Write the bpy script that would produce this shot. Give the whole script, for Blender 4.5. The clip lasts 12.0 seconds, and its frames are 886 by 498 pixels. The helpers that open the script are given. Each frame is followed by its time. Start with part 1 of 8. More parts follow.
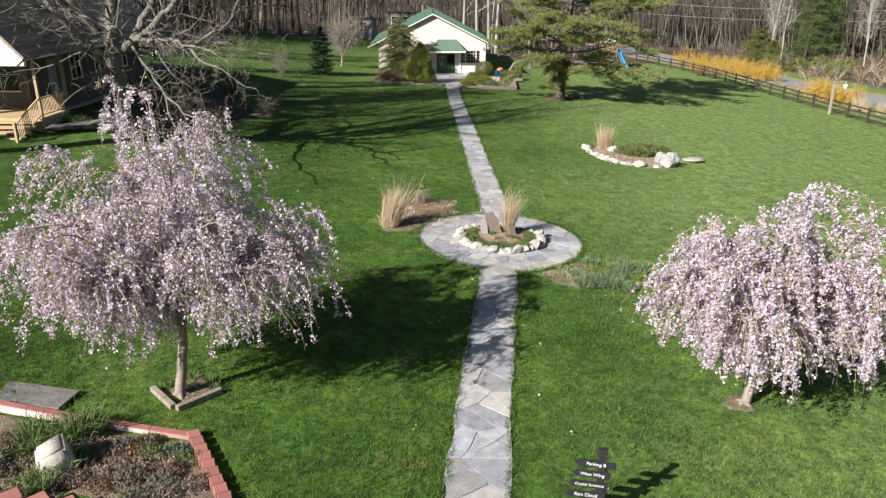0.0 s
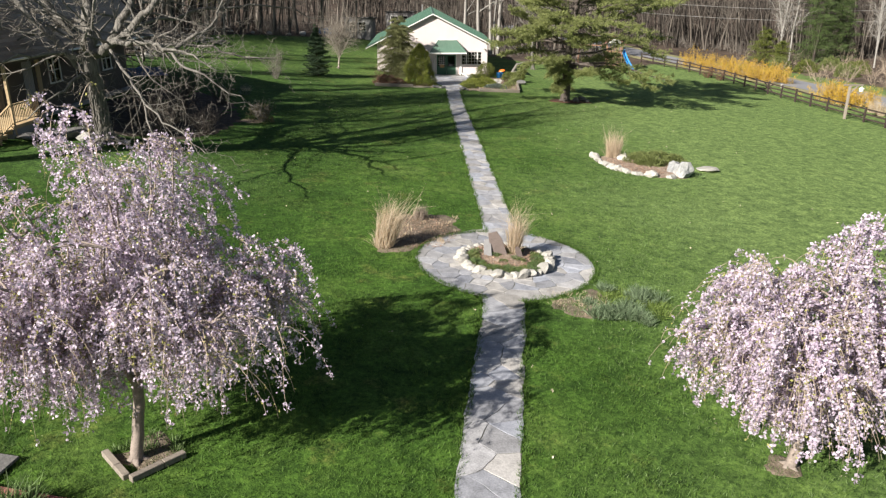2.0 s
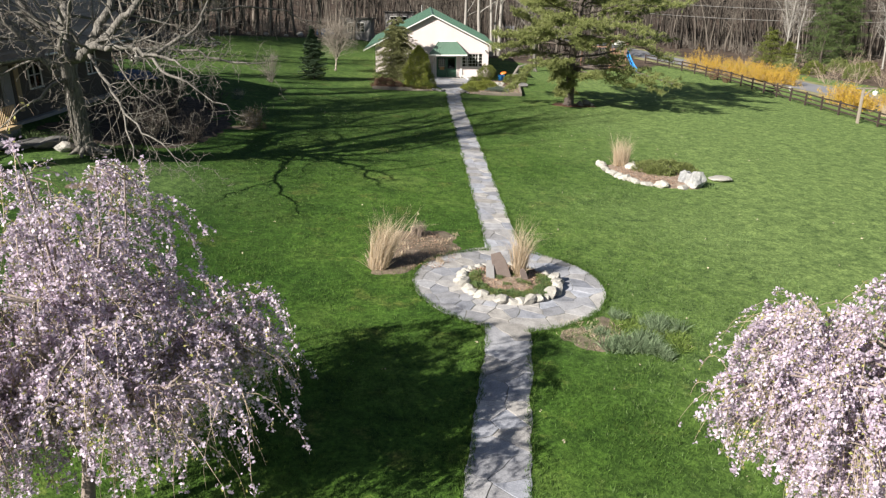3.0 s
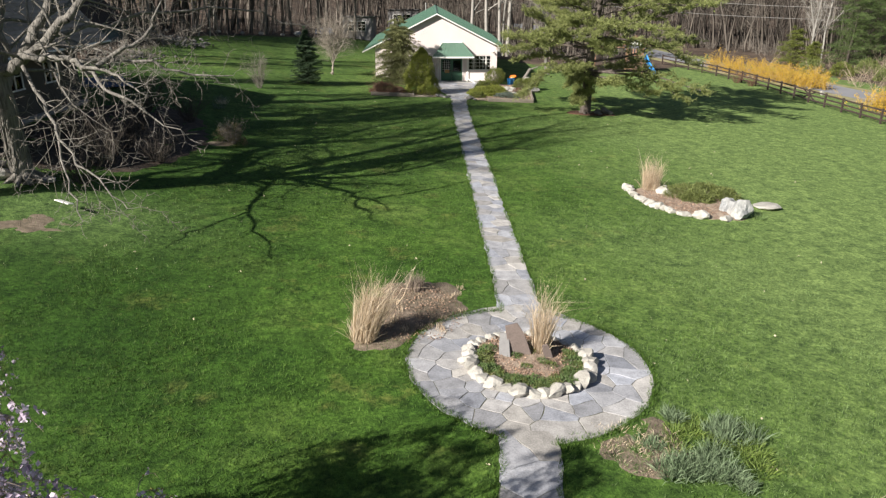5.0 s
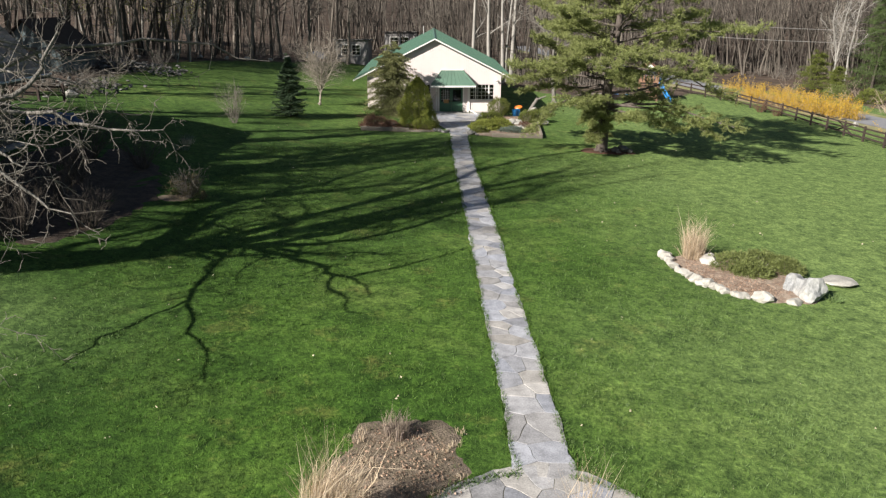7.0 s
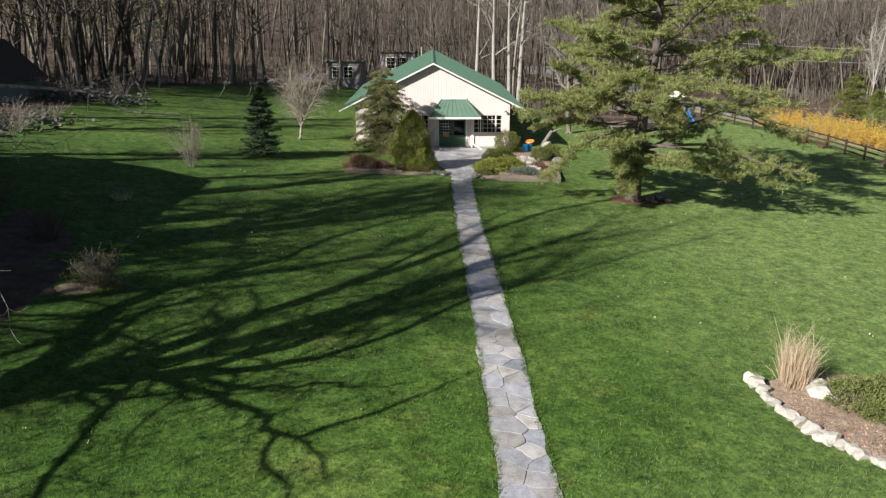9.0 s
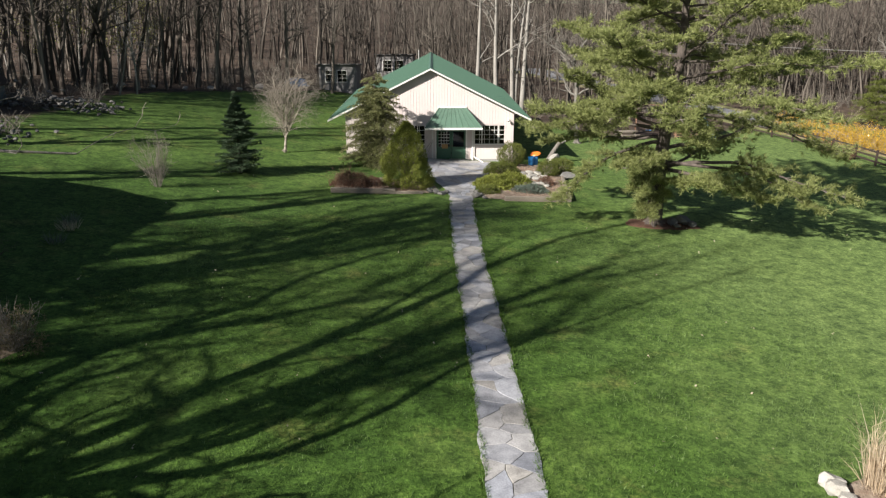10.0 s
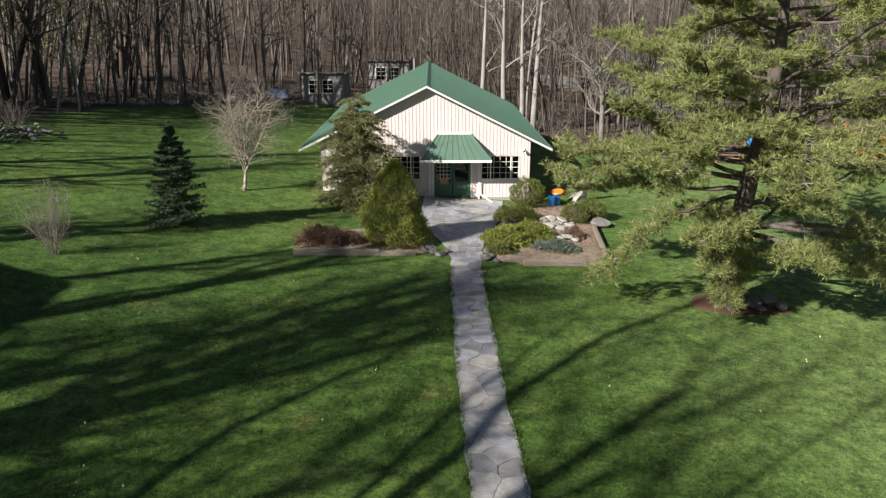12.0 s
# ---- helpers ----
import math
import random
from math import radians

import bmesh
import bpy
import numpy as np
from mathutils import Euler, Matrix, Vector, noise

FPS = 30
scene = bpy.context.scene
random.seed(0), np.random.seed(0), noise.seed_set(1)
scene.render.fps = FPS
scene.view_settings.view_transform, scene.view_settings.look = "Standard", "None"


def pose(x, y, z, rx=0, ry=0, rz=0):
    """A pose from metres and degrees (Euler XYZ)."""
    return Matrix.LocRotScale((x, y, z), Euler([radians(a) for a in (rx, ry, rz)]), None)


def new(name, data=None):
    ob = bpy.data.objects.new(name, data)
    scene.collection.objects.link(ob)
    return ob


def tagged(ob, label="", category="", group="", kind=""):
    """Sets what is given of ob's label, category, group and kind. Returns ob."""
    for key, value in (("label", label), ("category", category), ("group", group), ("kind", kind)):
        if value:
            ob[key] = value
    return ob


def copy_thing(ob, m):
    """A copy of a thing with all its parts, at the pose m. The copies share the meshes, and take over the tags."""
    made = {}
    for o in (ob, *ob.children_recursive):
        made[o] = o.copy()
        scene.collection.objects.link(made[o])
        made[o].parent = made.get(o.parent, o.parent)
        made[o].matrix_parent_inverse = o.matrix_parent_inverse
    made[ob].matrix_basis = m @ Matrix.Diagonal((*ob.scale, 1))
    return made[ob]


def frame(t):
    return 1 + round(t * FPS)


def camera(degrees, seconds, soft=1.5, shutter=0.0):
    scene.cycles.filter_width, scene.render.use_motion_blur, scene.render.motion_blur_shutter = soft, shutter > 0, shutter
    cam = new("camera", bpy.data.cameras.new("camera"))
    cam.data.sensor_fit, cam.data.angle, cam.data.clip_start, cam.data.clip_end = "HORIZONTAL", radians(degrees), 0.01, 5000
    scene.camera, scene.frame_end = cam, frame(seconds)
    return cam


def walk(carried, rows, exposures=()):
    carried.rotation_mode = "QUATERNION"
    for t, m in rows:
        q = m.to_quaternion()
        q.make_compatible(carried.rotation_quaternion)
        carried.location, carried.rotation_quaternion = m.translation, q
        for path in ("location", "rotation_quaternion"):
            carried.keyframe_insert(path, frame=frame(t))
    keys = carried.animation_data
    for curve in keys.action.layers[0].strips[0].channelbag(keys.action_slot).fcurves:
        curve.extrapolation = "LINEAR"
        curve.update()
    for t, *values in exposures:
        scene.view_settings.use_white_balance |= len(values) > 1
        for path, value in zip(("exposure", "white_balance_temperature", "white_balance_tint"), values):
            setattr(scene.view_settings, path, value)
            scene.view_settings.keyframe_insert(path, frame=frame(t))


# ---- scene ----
cam = camera(62.1, 12.0, soft=1.3)
METRES, EYE, TILT, LEAN, TURN = 44.05, 10.0, 0.0, 2.9, 0.0
ROWS = [
    (0.0, 0.0, 0.0, 0.0, 1.06, -20.05, -2.9),
    (0.5, -0.0002, 0.0098, -0.0, 1.07, -20.07, -2.91),
    (1.0, -0.0002, 0.0227, 0.0, 1.08, -20.1, -2.91),
    (1.5, -0.0005, 0.0394, -0.0001, 1.1, -20.11, -2.91),
    (2.0, -0.0005, 0.0614, -0.0003, 1.11, -20.12, -2.94),
    (2.5, -0.0004, 0.0849, 0.0002, 1.12, -20.13, -2.92),
    (3.0, -0.0003, 0.1119, 0.0003, 1.14, -20.14, -2.92),
    (5.0, -0.0005, 0.2466, 0.0006, 1.6, -20.44, -2.89),
    (5.5, -0.0007, 0.2857, 0.001, 1.6, -20.75, -2.87),
    (6.0, -0.0013, 0.3245, 0.0019, 1.62, -20.89, -2.88),
    (6.5, -0.0014, 0.3695, 0.0025, 1.65, -20.08, -2.89),
    (7.0, -0.0013, 0.4153, 0.0035, 1.65, -19.05, -2.89),
    (7.5, -0.0023, 0.4674, 0.0035, 1.67, -17.88, -2.86),
    (9.5, -0.005, 0.6923, 0.0067, 1.78, -17.9, -2.79),
    (10.0, -0.0041, 0.7506, 0.0069, 1.8, -17.88, -2.79),
    (10.5, -0.0045, 0.8134, 0.0072, 1.8, -17.88, -2.8),
    (11.0, -0.0061, 0.873, 0.0081, 1.8, -17.88, -2.82),
    (11.5, -0.0079, 0.9362, 0.0093, 1.83, -17.87, -2.83),
    (12.0, -0.0111, 0.9997, 0.0104, 1.82, -17.86, -2.85),
]
walk(cam, [(t, pose(0, 0, EYE, TILT, LEAN, TURN) @ pose(METRES * x, METRES * y, METRES * z, 90 + pitch, roll, yaw)) for t, x, y, z, yaw, pitch, roll in ROWS],
     exposures=[(0.0, 1.08), (5.0, 1.04), (7.0, 0.98), (9.5, 0.94), (11.0, 0.93), (12.0, 0.9)])

# ---- light: a clear spring day, low sun from behind on the left ----
SHADOW_AZ, SUN_EL = 43.0, 31.5
world = bpy.data.worlds.new("sky")
scene.world = world
world.use_nodes = True
_n = world.node_tree.nodes
_sky = _n.new("ShaderNodeTexSky")
_sky.sky_type, _sky.sun_disc = "NISHITA", False
_sky.sun_elevation = radians(SUN_EL)
_sky.sun_rotation = radians(270 - SHADOW_AZ)
_n["Background"].inputs["Strength"].default_value = 0.034
world.node_tree.links.new(_sky.outputs[0], _n["Background"].inputs["Color"])
_sun = bpy.data.lights.new("sun", "SUN")
_sun.energy, _sun.angle, _sun.color = 5.0, radians(0.53), (1.0, 0.95, 0.87)
sun = new("sun", _sun)
_dir = Vector((math.cos(radians(SHADOW_AZ)) * math.cos(radians(SUN_EL)), math.sin(radians(SHADOW_AZ)) * math.cos(radians(SUN_EL)), -math.sin(radians(SUN_EL))))
sun.rotation_euler = _dir.to_track_quat("-Z", "Y").to_euler()
sun.location = (-40, -30, 60)


# ---- materials ----
def mat(name, base, rough=0.8, vary=0.25, scale=3.0, fine=40.0, bump=0.2, bump_scale=30.0, metal=0.0, island=0.0, obrand=0.0,
        tint=None, spec=0.3, trans=0.0, stretch=(1, 1, 1), dist=0.02):
    """A procedural surface: base colour, two scales of mottling, optional second tint, piece-to-piece variation and fine relief."""
    m = bpy.data.materials.new(name)
    m.use_nodes = True
    nt = m.node_tree
    N, L = nt.nodes, nt.links
    bsdf = N["Principled BSDF"]
    bsdf.inputs["Roughness"].default_value = rough
    bsdf.inputs["Metallic"].default_value = metal
    bsdf.inputs["Specular IOR Level"].default_value = spec
    co = N.new("ShaderNodeTexCoord")
    mp = N.new("ShaderNodeMapping")
    mp.inputs["Scale"].default_value = stretch
    L.new(co.outputs["Object"], mp.inputs["Vector"])
    a = N.new("ShaderNodeTexNoise")
    a.inputs["Scale"].default_value, a.inputs["Detail"].default_value = scale, 4
    b = N.new("ShaderNodeTexNoise")
    b.inputs["Scale"].default_value, b.inputs["Detail"].default_value = fine, 3
    L.new(mp.outputs[0], a.inputs["Vector"])
    L.new(mp.outputs[0], b.inputs["Vector"])
    add = N.new("ShaderNodeMath")
    add.operation = "ADD"
    L.new(a.outputs["Fac"], add.inputs[0])
    L.new(b.outputs["Fac"], add.inputs[1])
    mr = N.new("ShaderNodeMapRange")
    mr.inputs["From Min"].default_value, mr.inputs["From Max"].default_value = 0.6, 1.4
    mr.inputs["To Min"].default_value, mr.inputs["To Max"].default_value = 1 - vary, 1 + vary
    L.new(add.outputs[0], mr.inputs["Value"])
    value = mr.outputs[0]
    for amount, kind in ((island, "g"), (obrand, "o")):
        if amount:
            src = N.new("ShaderNodeNewGeometry" if kind == "g" else "ShaderNodeObjectInfo")
            r = N.new("ShaderNodeMapRange")
            r.inputs["To Min"].default_value, r.inputs["To Max"].default_value = 1 - amount, 1 + amount
            L.new(src.outputs["Random Per Island" if kind == "g" else "Random"], r.inputs["Value"])
            mul = N.new("ShaderNodeMath")
            mul.operation = "MULTIPLY"
            L.new(value, mul.inputs[0])
            L.new(r.outputs[0], mul.inputs[1])
            value = mul.outputs[0]
    if tint:
        mix = N.new("ShaderNodeMix")
        mix.data_type = "RGBA"
        mix.inputs["A"].default_value, mix.inputs["B"].default_value = (*base, 1), (*tint, 1)
        if island:
            src = N.new("ShaderNodeNewGeometry")
            wn = N.new("ShaderNodeMath")
            wn.operation = "MULTIPLY"
            wn.inputs[1].default_value = 7.31
            L.new(src.outputs["Random Per Island"], wn.inputs[0])
            fr = N.new("ShaderNodeMath")
            fr.operation = "FRACT"
            L.new(wn.outputs[0], fr.inputs[0])
            L.new(fr.outputs[0], mix.inputs["Factor"])
        elif obrand:
            src = N.new("ShaderNodeObjectInfo")
            wn = N.new("ShaderNodeMath")
            wn.operation = "MULTIPLY"
            wn.inputs[1].default_value = 7.31
            L.new(src.outputs["Random"], wn.inputs[0])
            fr = N.new("ShaderNodeMath")
            fr.operation = "FRACT"
            L.new(wn.outputs[0], fr.inputs[0])
            L.new(fr.outputs[0], mix.inputs["Factor"])
        else:
            c = N.new("ShaderNodeTexNoise")
            c.inputs["Scale"].default_value, c.inputs["Detail"].default_value = scale * 0.45, 5
            L.new(mp.outputs[0], c.inputs["Vector"])
            r = N.new("ShaderNodeMapRange")
            r.inputs["From Min"].default_value, r.inputs["From Max"].default_value = 0.4, 0.62
            L.new(c.outputs["Fac"], r.inputs["Value"])
            L.new(r.outputs[0], mix.inputs["Factor"])
        colour = mix.outputs["Result"]
    else:
        rgb = N.new("ShaderNodeRGB")
        rgb.outputs[0].default_value = (*base, 1)
        colour = rgb.outputs[0]
    vm = N.new("ShaderNodeVectorMath")
    vm.operation = "SCALE"
    L.new(colour, vm.inputs[0])
    L.new(value, vm.inputs["Scale"])
    L.new(vm.outputs[0], bsdf.inputs["Base Color"])
    if bump:
        h = N.new("ShaderNodeTexNoise")
        h.inputs["Scale"].default_value, h.inputs["Detail"].default_value = bump_scale, 5
        L.new(mp.outputs[0], h.inputs["Vector"])
        bp = N.new("ShaderNodeBump")
        bp.inputs["Strength"].default_value, bp.inputs["Distance"].default_value = bump, dist
        L.new(h.outputs["Fac"], bp.inputs["Height"])
        L.new(bp.outputs[0], bsdf.inputs["Normal"])
    if trans:
        tr = N.new("ShaderNodeBsdfTranslucent")
        L.new(vm.outputs[0], tr.inputs["Color"])
        ms = N.new("ShaderNodeMixShader")
        ms.inputs[0].default_value = trans
        L.new(bsdf.outputs[0], ms.inputs[1])
        L.new(tr.outputs[0], ms.inputs[2])
        L.new(ms.outputs[0], N["Material Output"].inputs["Surface"])
    return m


M_FLAG = mat("flagstone", (0.285, 0.295, 0.335), 0.75, 0.42, 3.0, 26, 0.4, 18, obrand=0.24, tint=(0.36, 0.338, 0.315), spec=0.35)
M_JOINT = mat("gritty_joint", (0.155, 0.147, 0.12), 0.95, 0.45, 4, 60, 0.4, 60, tint=(0.085, 0.088, 0.048))
M_ROCK = mat("pale_limestone", (0.375, 0.355, 0.32), 0.85, 0.3, 3, 22, 0.6, 12, obrand=0.15, dist=0.04)
M_BOULDER = mat("weathered_grey_limestone", (0.29, 0.295, 0.30), 0.85, 0.4, 2.2, 16, 0.7, 9, tint=(0.36, 0.35, 0.33), dist=0.05)
# darker than sunlit stone: shade over the piles is put into the colour
M_GREYROCK = mat("grey_fieldstone", (0.14, 0.135, 0.128), 0.85, 0.4, 3, 20, 0.6, 10, obrand=0.3, dist=0.04)
M_SLATE = mat("brown_slate", (0.15, 0.118, 0.105), 0.7, 0.25, 4, 30, 0.4, 20)
M_SLATE2 = mat("grey_slate", (0.16, 0.155, 0.155), 0.7, 0.25, 4, 30, 0.4, 20)
M_SOIL = mat("mulch_soil", (0.16, 0.128, 0.09), 0.95, 0.5, 6, 45, 0.9, 25, tint=(0.21, 0.165, 0.125), dist=0.06)
M_SHADE_MOULD = mat("shade_dark_leaf_mould", (0.045, 0.034, 0.027), 0.95, 0.5, 4, 35, 0.9, 20, tint=(0.075, 0.055, 0.04), dist=0.06)
M_CHIPS = mat("wood_chip_mulch", (0.25, 0.18, 0.135), 0.95, 0.45, 8, 60, 0.9, 40, tint=(0.35, 0.28, 0.22), dist=0.05)
M_PINEDUFF = mat("pine_needle_duff", (0.095, 0.05, 0.034), 0.95, 0.4, 6, 60, 0.8, 40)
M_TIMBER = mat("weathered_timber", (0.24, 0.205, 0.17), 0.85, 0.3, 3, 30, 0.4, 30, stretch=(1, 6, 6), obrand=0.15)
M_BARK = mat("grey_bark", (0.165, 0.152, 0.135), 0.95, 0.6, 3, 18, 1.0, 9, stretch=(1, 1, 0.2), dist=0.12)
M_BARK_PALE = mat("pale_birch_bark", (0.29, 0.27, 0.245), 0.85, 0.35, 2, 12, 0.4, 12, stretch=(1, 1, 0.5), dist=0.03)
M_BIRCH = mat("white_birch_bark", (0.30, 0.285, 0.26), 0.85, 0.35, 2, 12, 0.4, 12, stretch=(1, 1, 2.0), dist=0.03)
M_TWIG = mat("bare_twigs", (0.195, 0.172, 0.148), 0.9, 0.2, 3, 20, 0.0, island=0.3)
M_TWIG_DARK = mat("dark_twigs", (0.085, 0.07, 0.058), 0.9, 0.2, 3, 20, 0.0, island=0.3)
M_TWIG_GREY = mat("grey_pink_twigs", (0.27, 0.235, 0.195), 0.9, 0.2, 3, 20, 0.0, island=0.3)
M_TWIG_LIGHT = mat("pale_twigs", (0.36, 0.29, 0.22), 0.9, 0.2, 3, 20, 0.0, island=0.25)
M_CHERRYBARK = mat("cherry_bark", (0.25, 0.205, 0.175), 0.85, 0.35, 4, 25, 0.6, 20, stretch=(1, 1, 2), dist=0.03)
M_BLOSSOM = mat("pink_blossom", (0.53, 0.425, 0.535), 0.7, 0.08, 2, 20, 0.0, island=0.38, tint=(0.695, 0.62, 0.71), trans=0.38)
M_BUD = mat("young_leaf", (0.30, 0.30, 0.09), 0.7, 0.1, 3, 20, 0.0, island=0.25, trans=0.3)
M_PINE = mat("pine_needles", (0.18, 0.215, 0.07), 0.6, 0.15, 1.2, 20, 0.0, island=0.4, tint=(0.35, 0.37, 0.15), trans=0.4)
M_PINEBARK = mat("pine_bark", (0.105, 0.086, 0.075), 0.95, 0.45, 3, 16, 0.9, 12, stretch=(1, 1, 0.4), dist=0.06)
M_SPRUCE = mat("spruce_needles", (0.165, 0.18, 0.075), 0.6, 0.15, 1.2, 20, 0.0, island=0.4, tint=(0.29, 0.29, 0.13), trans=0.35)
M_HEMLOCK = mat("green_hemlock", (0.055, 0.095, 0.03), 0.6, 0.15, 1.2, 20, 0.0, island=0.4, tint=(0.12, 0.165, 0.05), trans=0.2)
M_FIR = mat("dark_fir_needles", (0.075, 0.118, 0.062), 0.6, 0.15, 1.2, 20, 0.0, island=0.35, trans=0.15)
M_GOLD = mat("yellow_green_cypress", (0.17, 0.205, 0.038), 0.6, 0.15, 2, 20, 0.0, island=0.4, tint=(0.33, 0.35, 0.085), trans=0.4)
M_YEW = mat("olive_yew", (0.12, 0.14, 0.03), 0.6, 0.15, 2, 20, 0.0, island=0.35, trans=0.2)
M_JUNIPER = mat("green_juniper", (0.14, 0.165, 0.052), 0.6, 0.15, 2, 20, 0.0, island=0.35, trans=0.2)
M_BLUEJUN = mat("blue_grey_juniper", (0.12, 0.15, 0.12), 0.6, 0.15, 2, 20, 0.0, island=0.3, trans=0.15)
M_OLIVETWIG = mat("olive_brown_buds", (0.12, 0.105, 0.05), 0.7, 0.15, 2, 20, 0.0, island=0.4, tint=(0.20, 0.16, 0.09), trans=0.15)
M_BARBERRY = mat("red_brown_barberry", (0.13, 0.065, 0.045), 0.7, 0.15, 2, 20, 0.0, island=0.4, tint=(0.20, 0.12, 0.08), trans=0.15)
M_HERB = mat("green_leaves", (0.09, 0.15, 0.04), 0.6, 0.15, 2, 20, 0.0, island=0.35, tint=(0.16, 0.22, 0.09), trans=0.25)
M_WEED = mat("yellow_green_weeds", (0.115, 0.18, 0.035), 0.6, 0.15, 2, 20, 0.0, island=0.35, tint=(0.18, 0.24, 0.06), trans=0.25)
M_BULB = mat("pale_bulb_leaves", (0.115, 0.17, 0.085), 0.6, 0.15, 2, 20, 0.0, island=0.35, tint=(0.21, 0.27, 0.16), trans=0.25)
M_STRAW = mat("dry_grass", (0.46, 0.35, 0.23), 0.8, 0.15, 2, 20, 0.0, island=0.3, tint=(0.62, 0.52, 0.40), trans=0.25)
M_FORSYTHIA = mat("yellow_forsythia", (0.60, 0.38, 0.035), 0.7, 0.1, 2, 20, 0.0, island=0.3, tint=(0.50, 0.34, 0.07), trans=0.3)
M_SIDING = mat("cream_siding", (0.66, 0.578, 0.56), 0.7, 0.06, 1.2, 30, 0.08, 40, stretch=(1, 1, 0.3))
M_ROOF = mat("green_metal_roof", (0.075, 0.145, 0.105), 0.45, 0.10, 0.8, 15, 0.05, 8, spec=0.5)
M_CANOPY = mat("green_painted_metal", (0.095, 0.165, 0.122), 0.45, 0.12, 1.5, 15, 0.05, 8, spec=0.5)
M_WHITE = mat("white_paint", (0.78, 0.76, 0.72), 0.6, 0.06, 2, 30, 0.05, 30)
M_GREEN = mat("green_paint", (0.065, 0.15, 0.095), 0.5, 0.12, 2, 30, 0.05, 30)
# shingle colour raised so the slope out of the sun reads as lit
M_SHINGLE = mat("brown_shingles", (0.29, 0.24, 0.205), 0.9, 0.3, 2, 25, 0.4, 30, obrand=0.3, tint=(0.35, 0.29, 0.25))
# wall colour lowered for the shade the walls stand in
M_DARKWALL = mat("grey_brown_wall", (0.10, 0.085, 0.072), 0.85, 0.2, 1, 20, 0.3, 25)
M_STONEWALL = mat("concrete_base", (0.30, 0.29, 0.28), 0.9, 0.2, 1, 20, 0.3, 20)
M_WOOD = mat("honey_deck_wood", (0.43, 0.32, 0.19), 0.7, 0.2, 2, 25, 0.2, 25, stretch=(1, 1, 0.3))
M_FENCE = mat("dark_stained_wood", (0.045, 0.032, 0.027), 0.85, 0.3, 2, 25, 0.3, 25)
M_REDBLOCK = mat("terracotta_block", (0.30, 0.125, 0.11), 0.85, 0.22, 3, 30, 0.4, 25, obrand=0.12)
M_PINKWALL = mat("faded_pink_paint", (0.42, 0.24, 0.225), 0.85, 0.25, 1.6, 22, 0.3, 18, tint=(0.58, 0.50, 0.47))
M_SIGN = mat("black_sign_paint", (0.022, 0.022, 0.028), 0.6, 0.2, 3, 25, 0.1, 25)
M_LETTER = mat("white_lettering", (0.7, 0.7, 0.7), 0.6, 0.03, 3, 25, 0.0)
M_ASPHALT = mat("worn_asphalt", (0.22, 0.22, 0.235), 0.9, 0.15, 0.6, 30, 0.2, 50)
M_VERGE = mat("dry_verge", (0.30, 0.25, 0.16), 0.95, 0.35, 0.8, 12, 0.6, 14, tint=(0.20, 0.21, 0.08), dist=0.05)
M_BLUE = mat("blue_plastic", (0.03, 0.25, 0.62), 0.4, 0.05, 2, 20, 0.0, spec=0.5)
M_ORANGE = mat("orange_plastic", (0.85, 0.22, 0.03), 0.4, 0.05, 2, 20, 0.0, spec=0.5)
M_PLAYWOOD = mat("brown_play_wood", (0.26, 0.15, 0.10), 0.8, 0.25, 2, 20, 0.2, 20)
M_PLAYROOF = mat("red_brown_roof", (0.25, 0.12, 0.09), 0.8, 0.2, 2, 20, 0.2, 20)
# board colour lowered to stand in for tree shade over the sheds
M_SHED = mat("shade_dark_shed_boards", (0.22, 0.21, 0.205), 0.85, 0.25, 1.5, 20, 0.2, 20)
M_BARNWALL = mat("slate_grey_boards", (0.10, 0.125, 0.13), 0.8, 0.2, 1.2, 20, 0.2, 20)
M_TARP = mat("blue_grey_tarp", (0.07, 0.11, 0.19), 0.6, 0.25, 2, 12, 0.5, 6, dist=0.1)
M_GRASSBLADE = mat("grass_blades", (0.054, 0.120, 0.016), 0.65, 0.25, 0.35, 8, 0.0, island=0.4, tint=(0.100, 0.168, 0.032), trans=0.3)
M_PETAL = mat("fallen_petals", (0.45, 0.40, 0.28), 0.8, 0.2, 3, 20, 0.0, island=0.3)
M_RUST = mat("rust_brown_metal", (0.16, 0.08, 0.06), 0.8, 0.25, 3, 20, 0.2, 20)
M_COPPER = mat("tan_board", (0.42, 0.25, 0.11), 0.7, 0.15, 3, 20, 0.1, 20)


def glass(name, tint, rough=0.06):
    m = bpy.data.materials.new(name)
    m.use_nodes = True
    b = m.node_tree.nodes["Principled BSDF"]
    b.inputs["Base Color"].default_value = (*tint, 1)
    b.inputs["Roughness"].default_value = rough
    b.inputs["Specular IOR Level"].default_value = 0.6
    return m




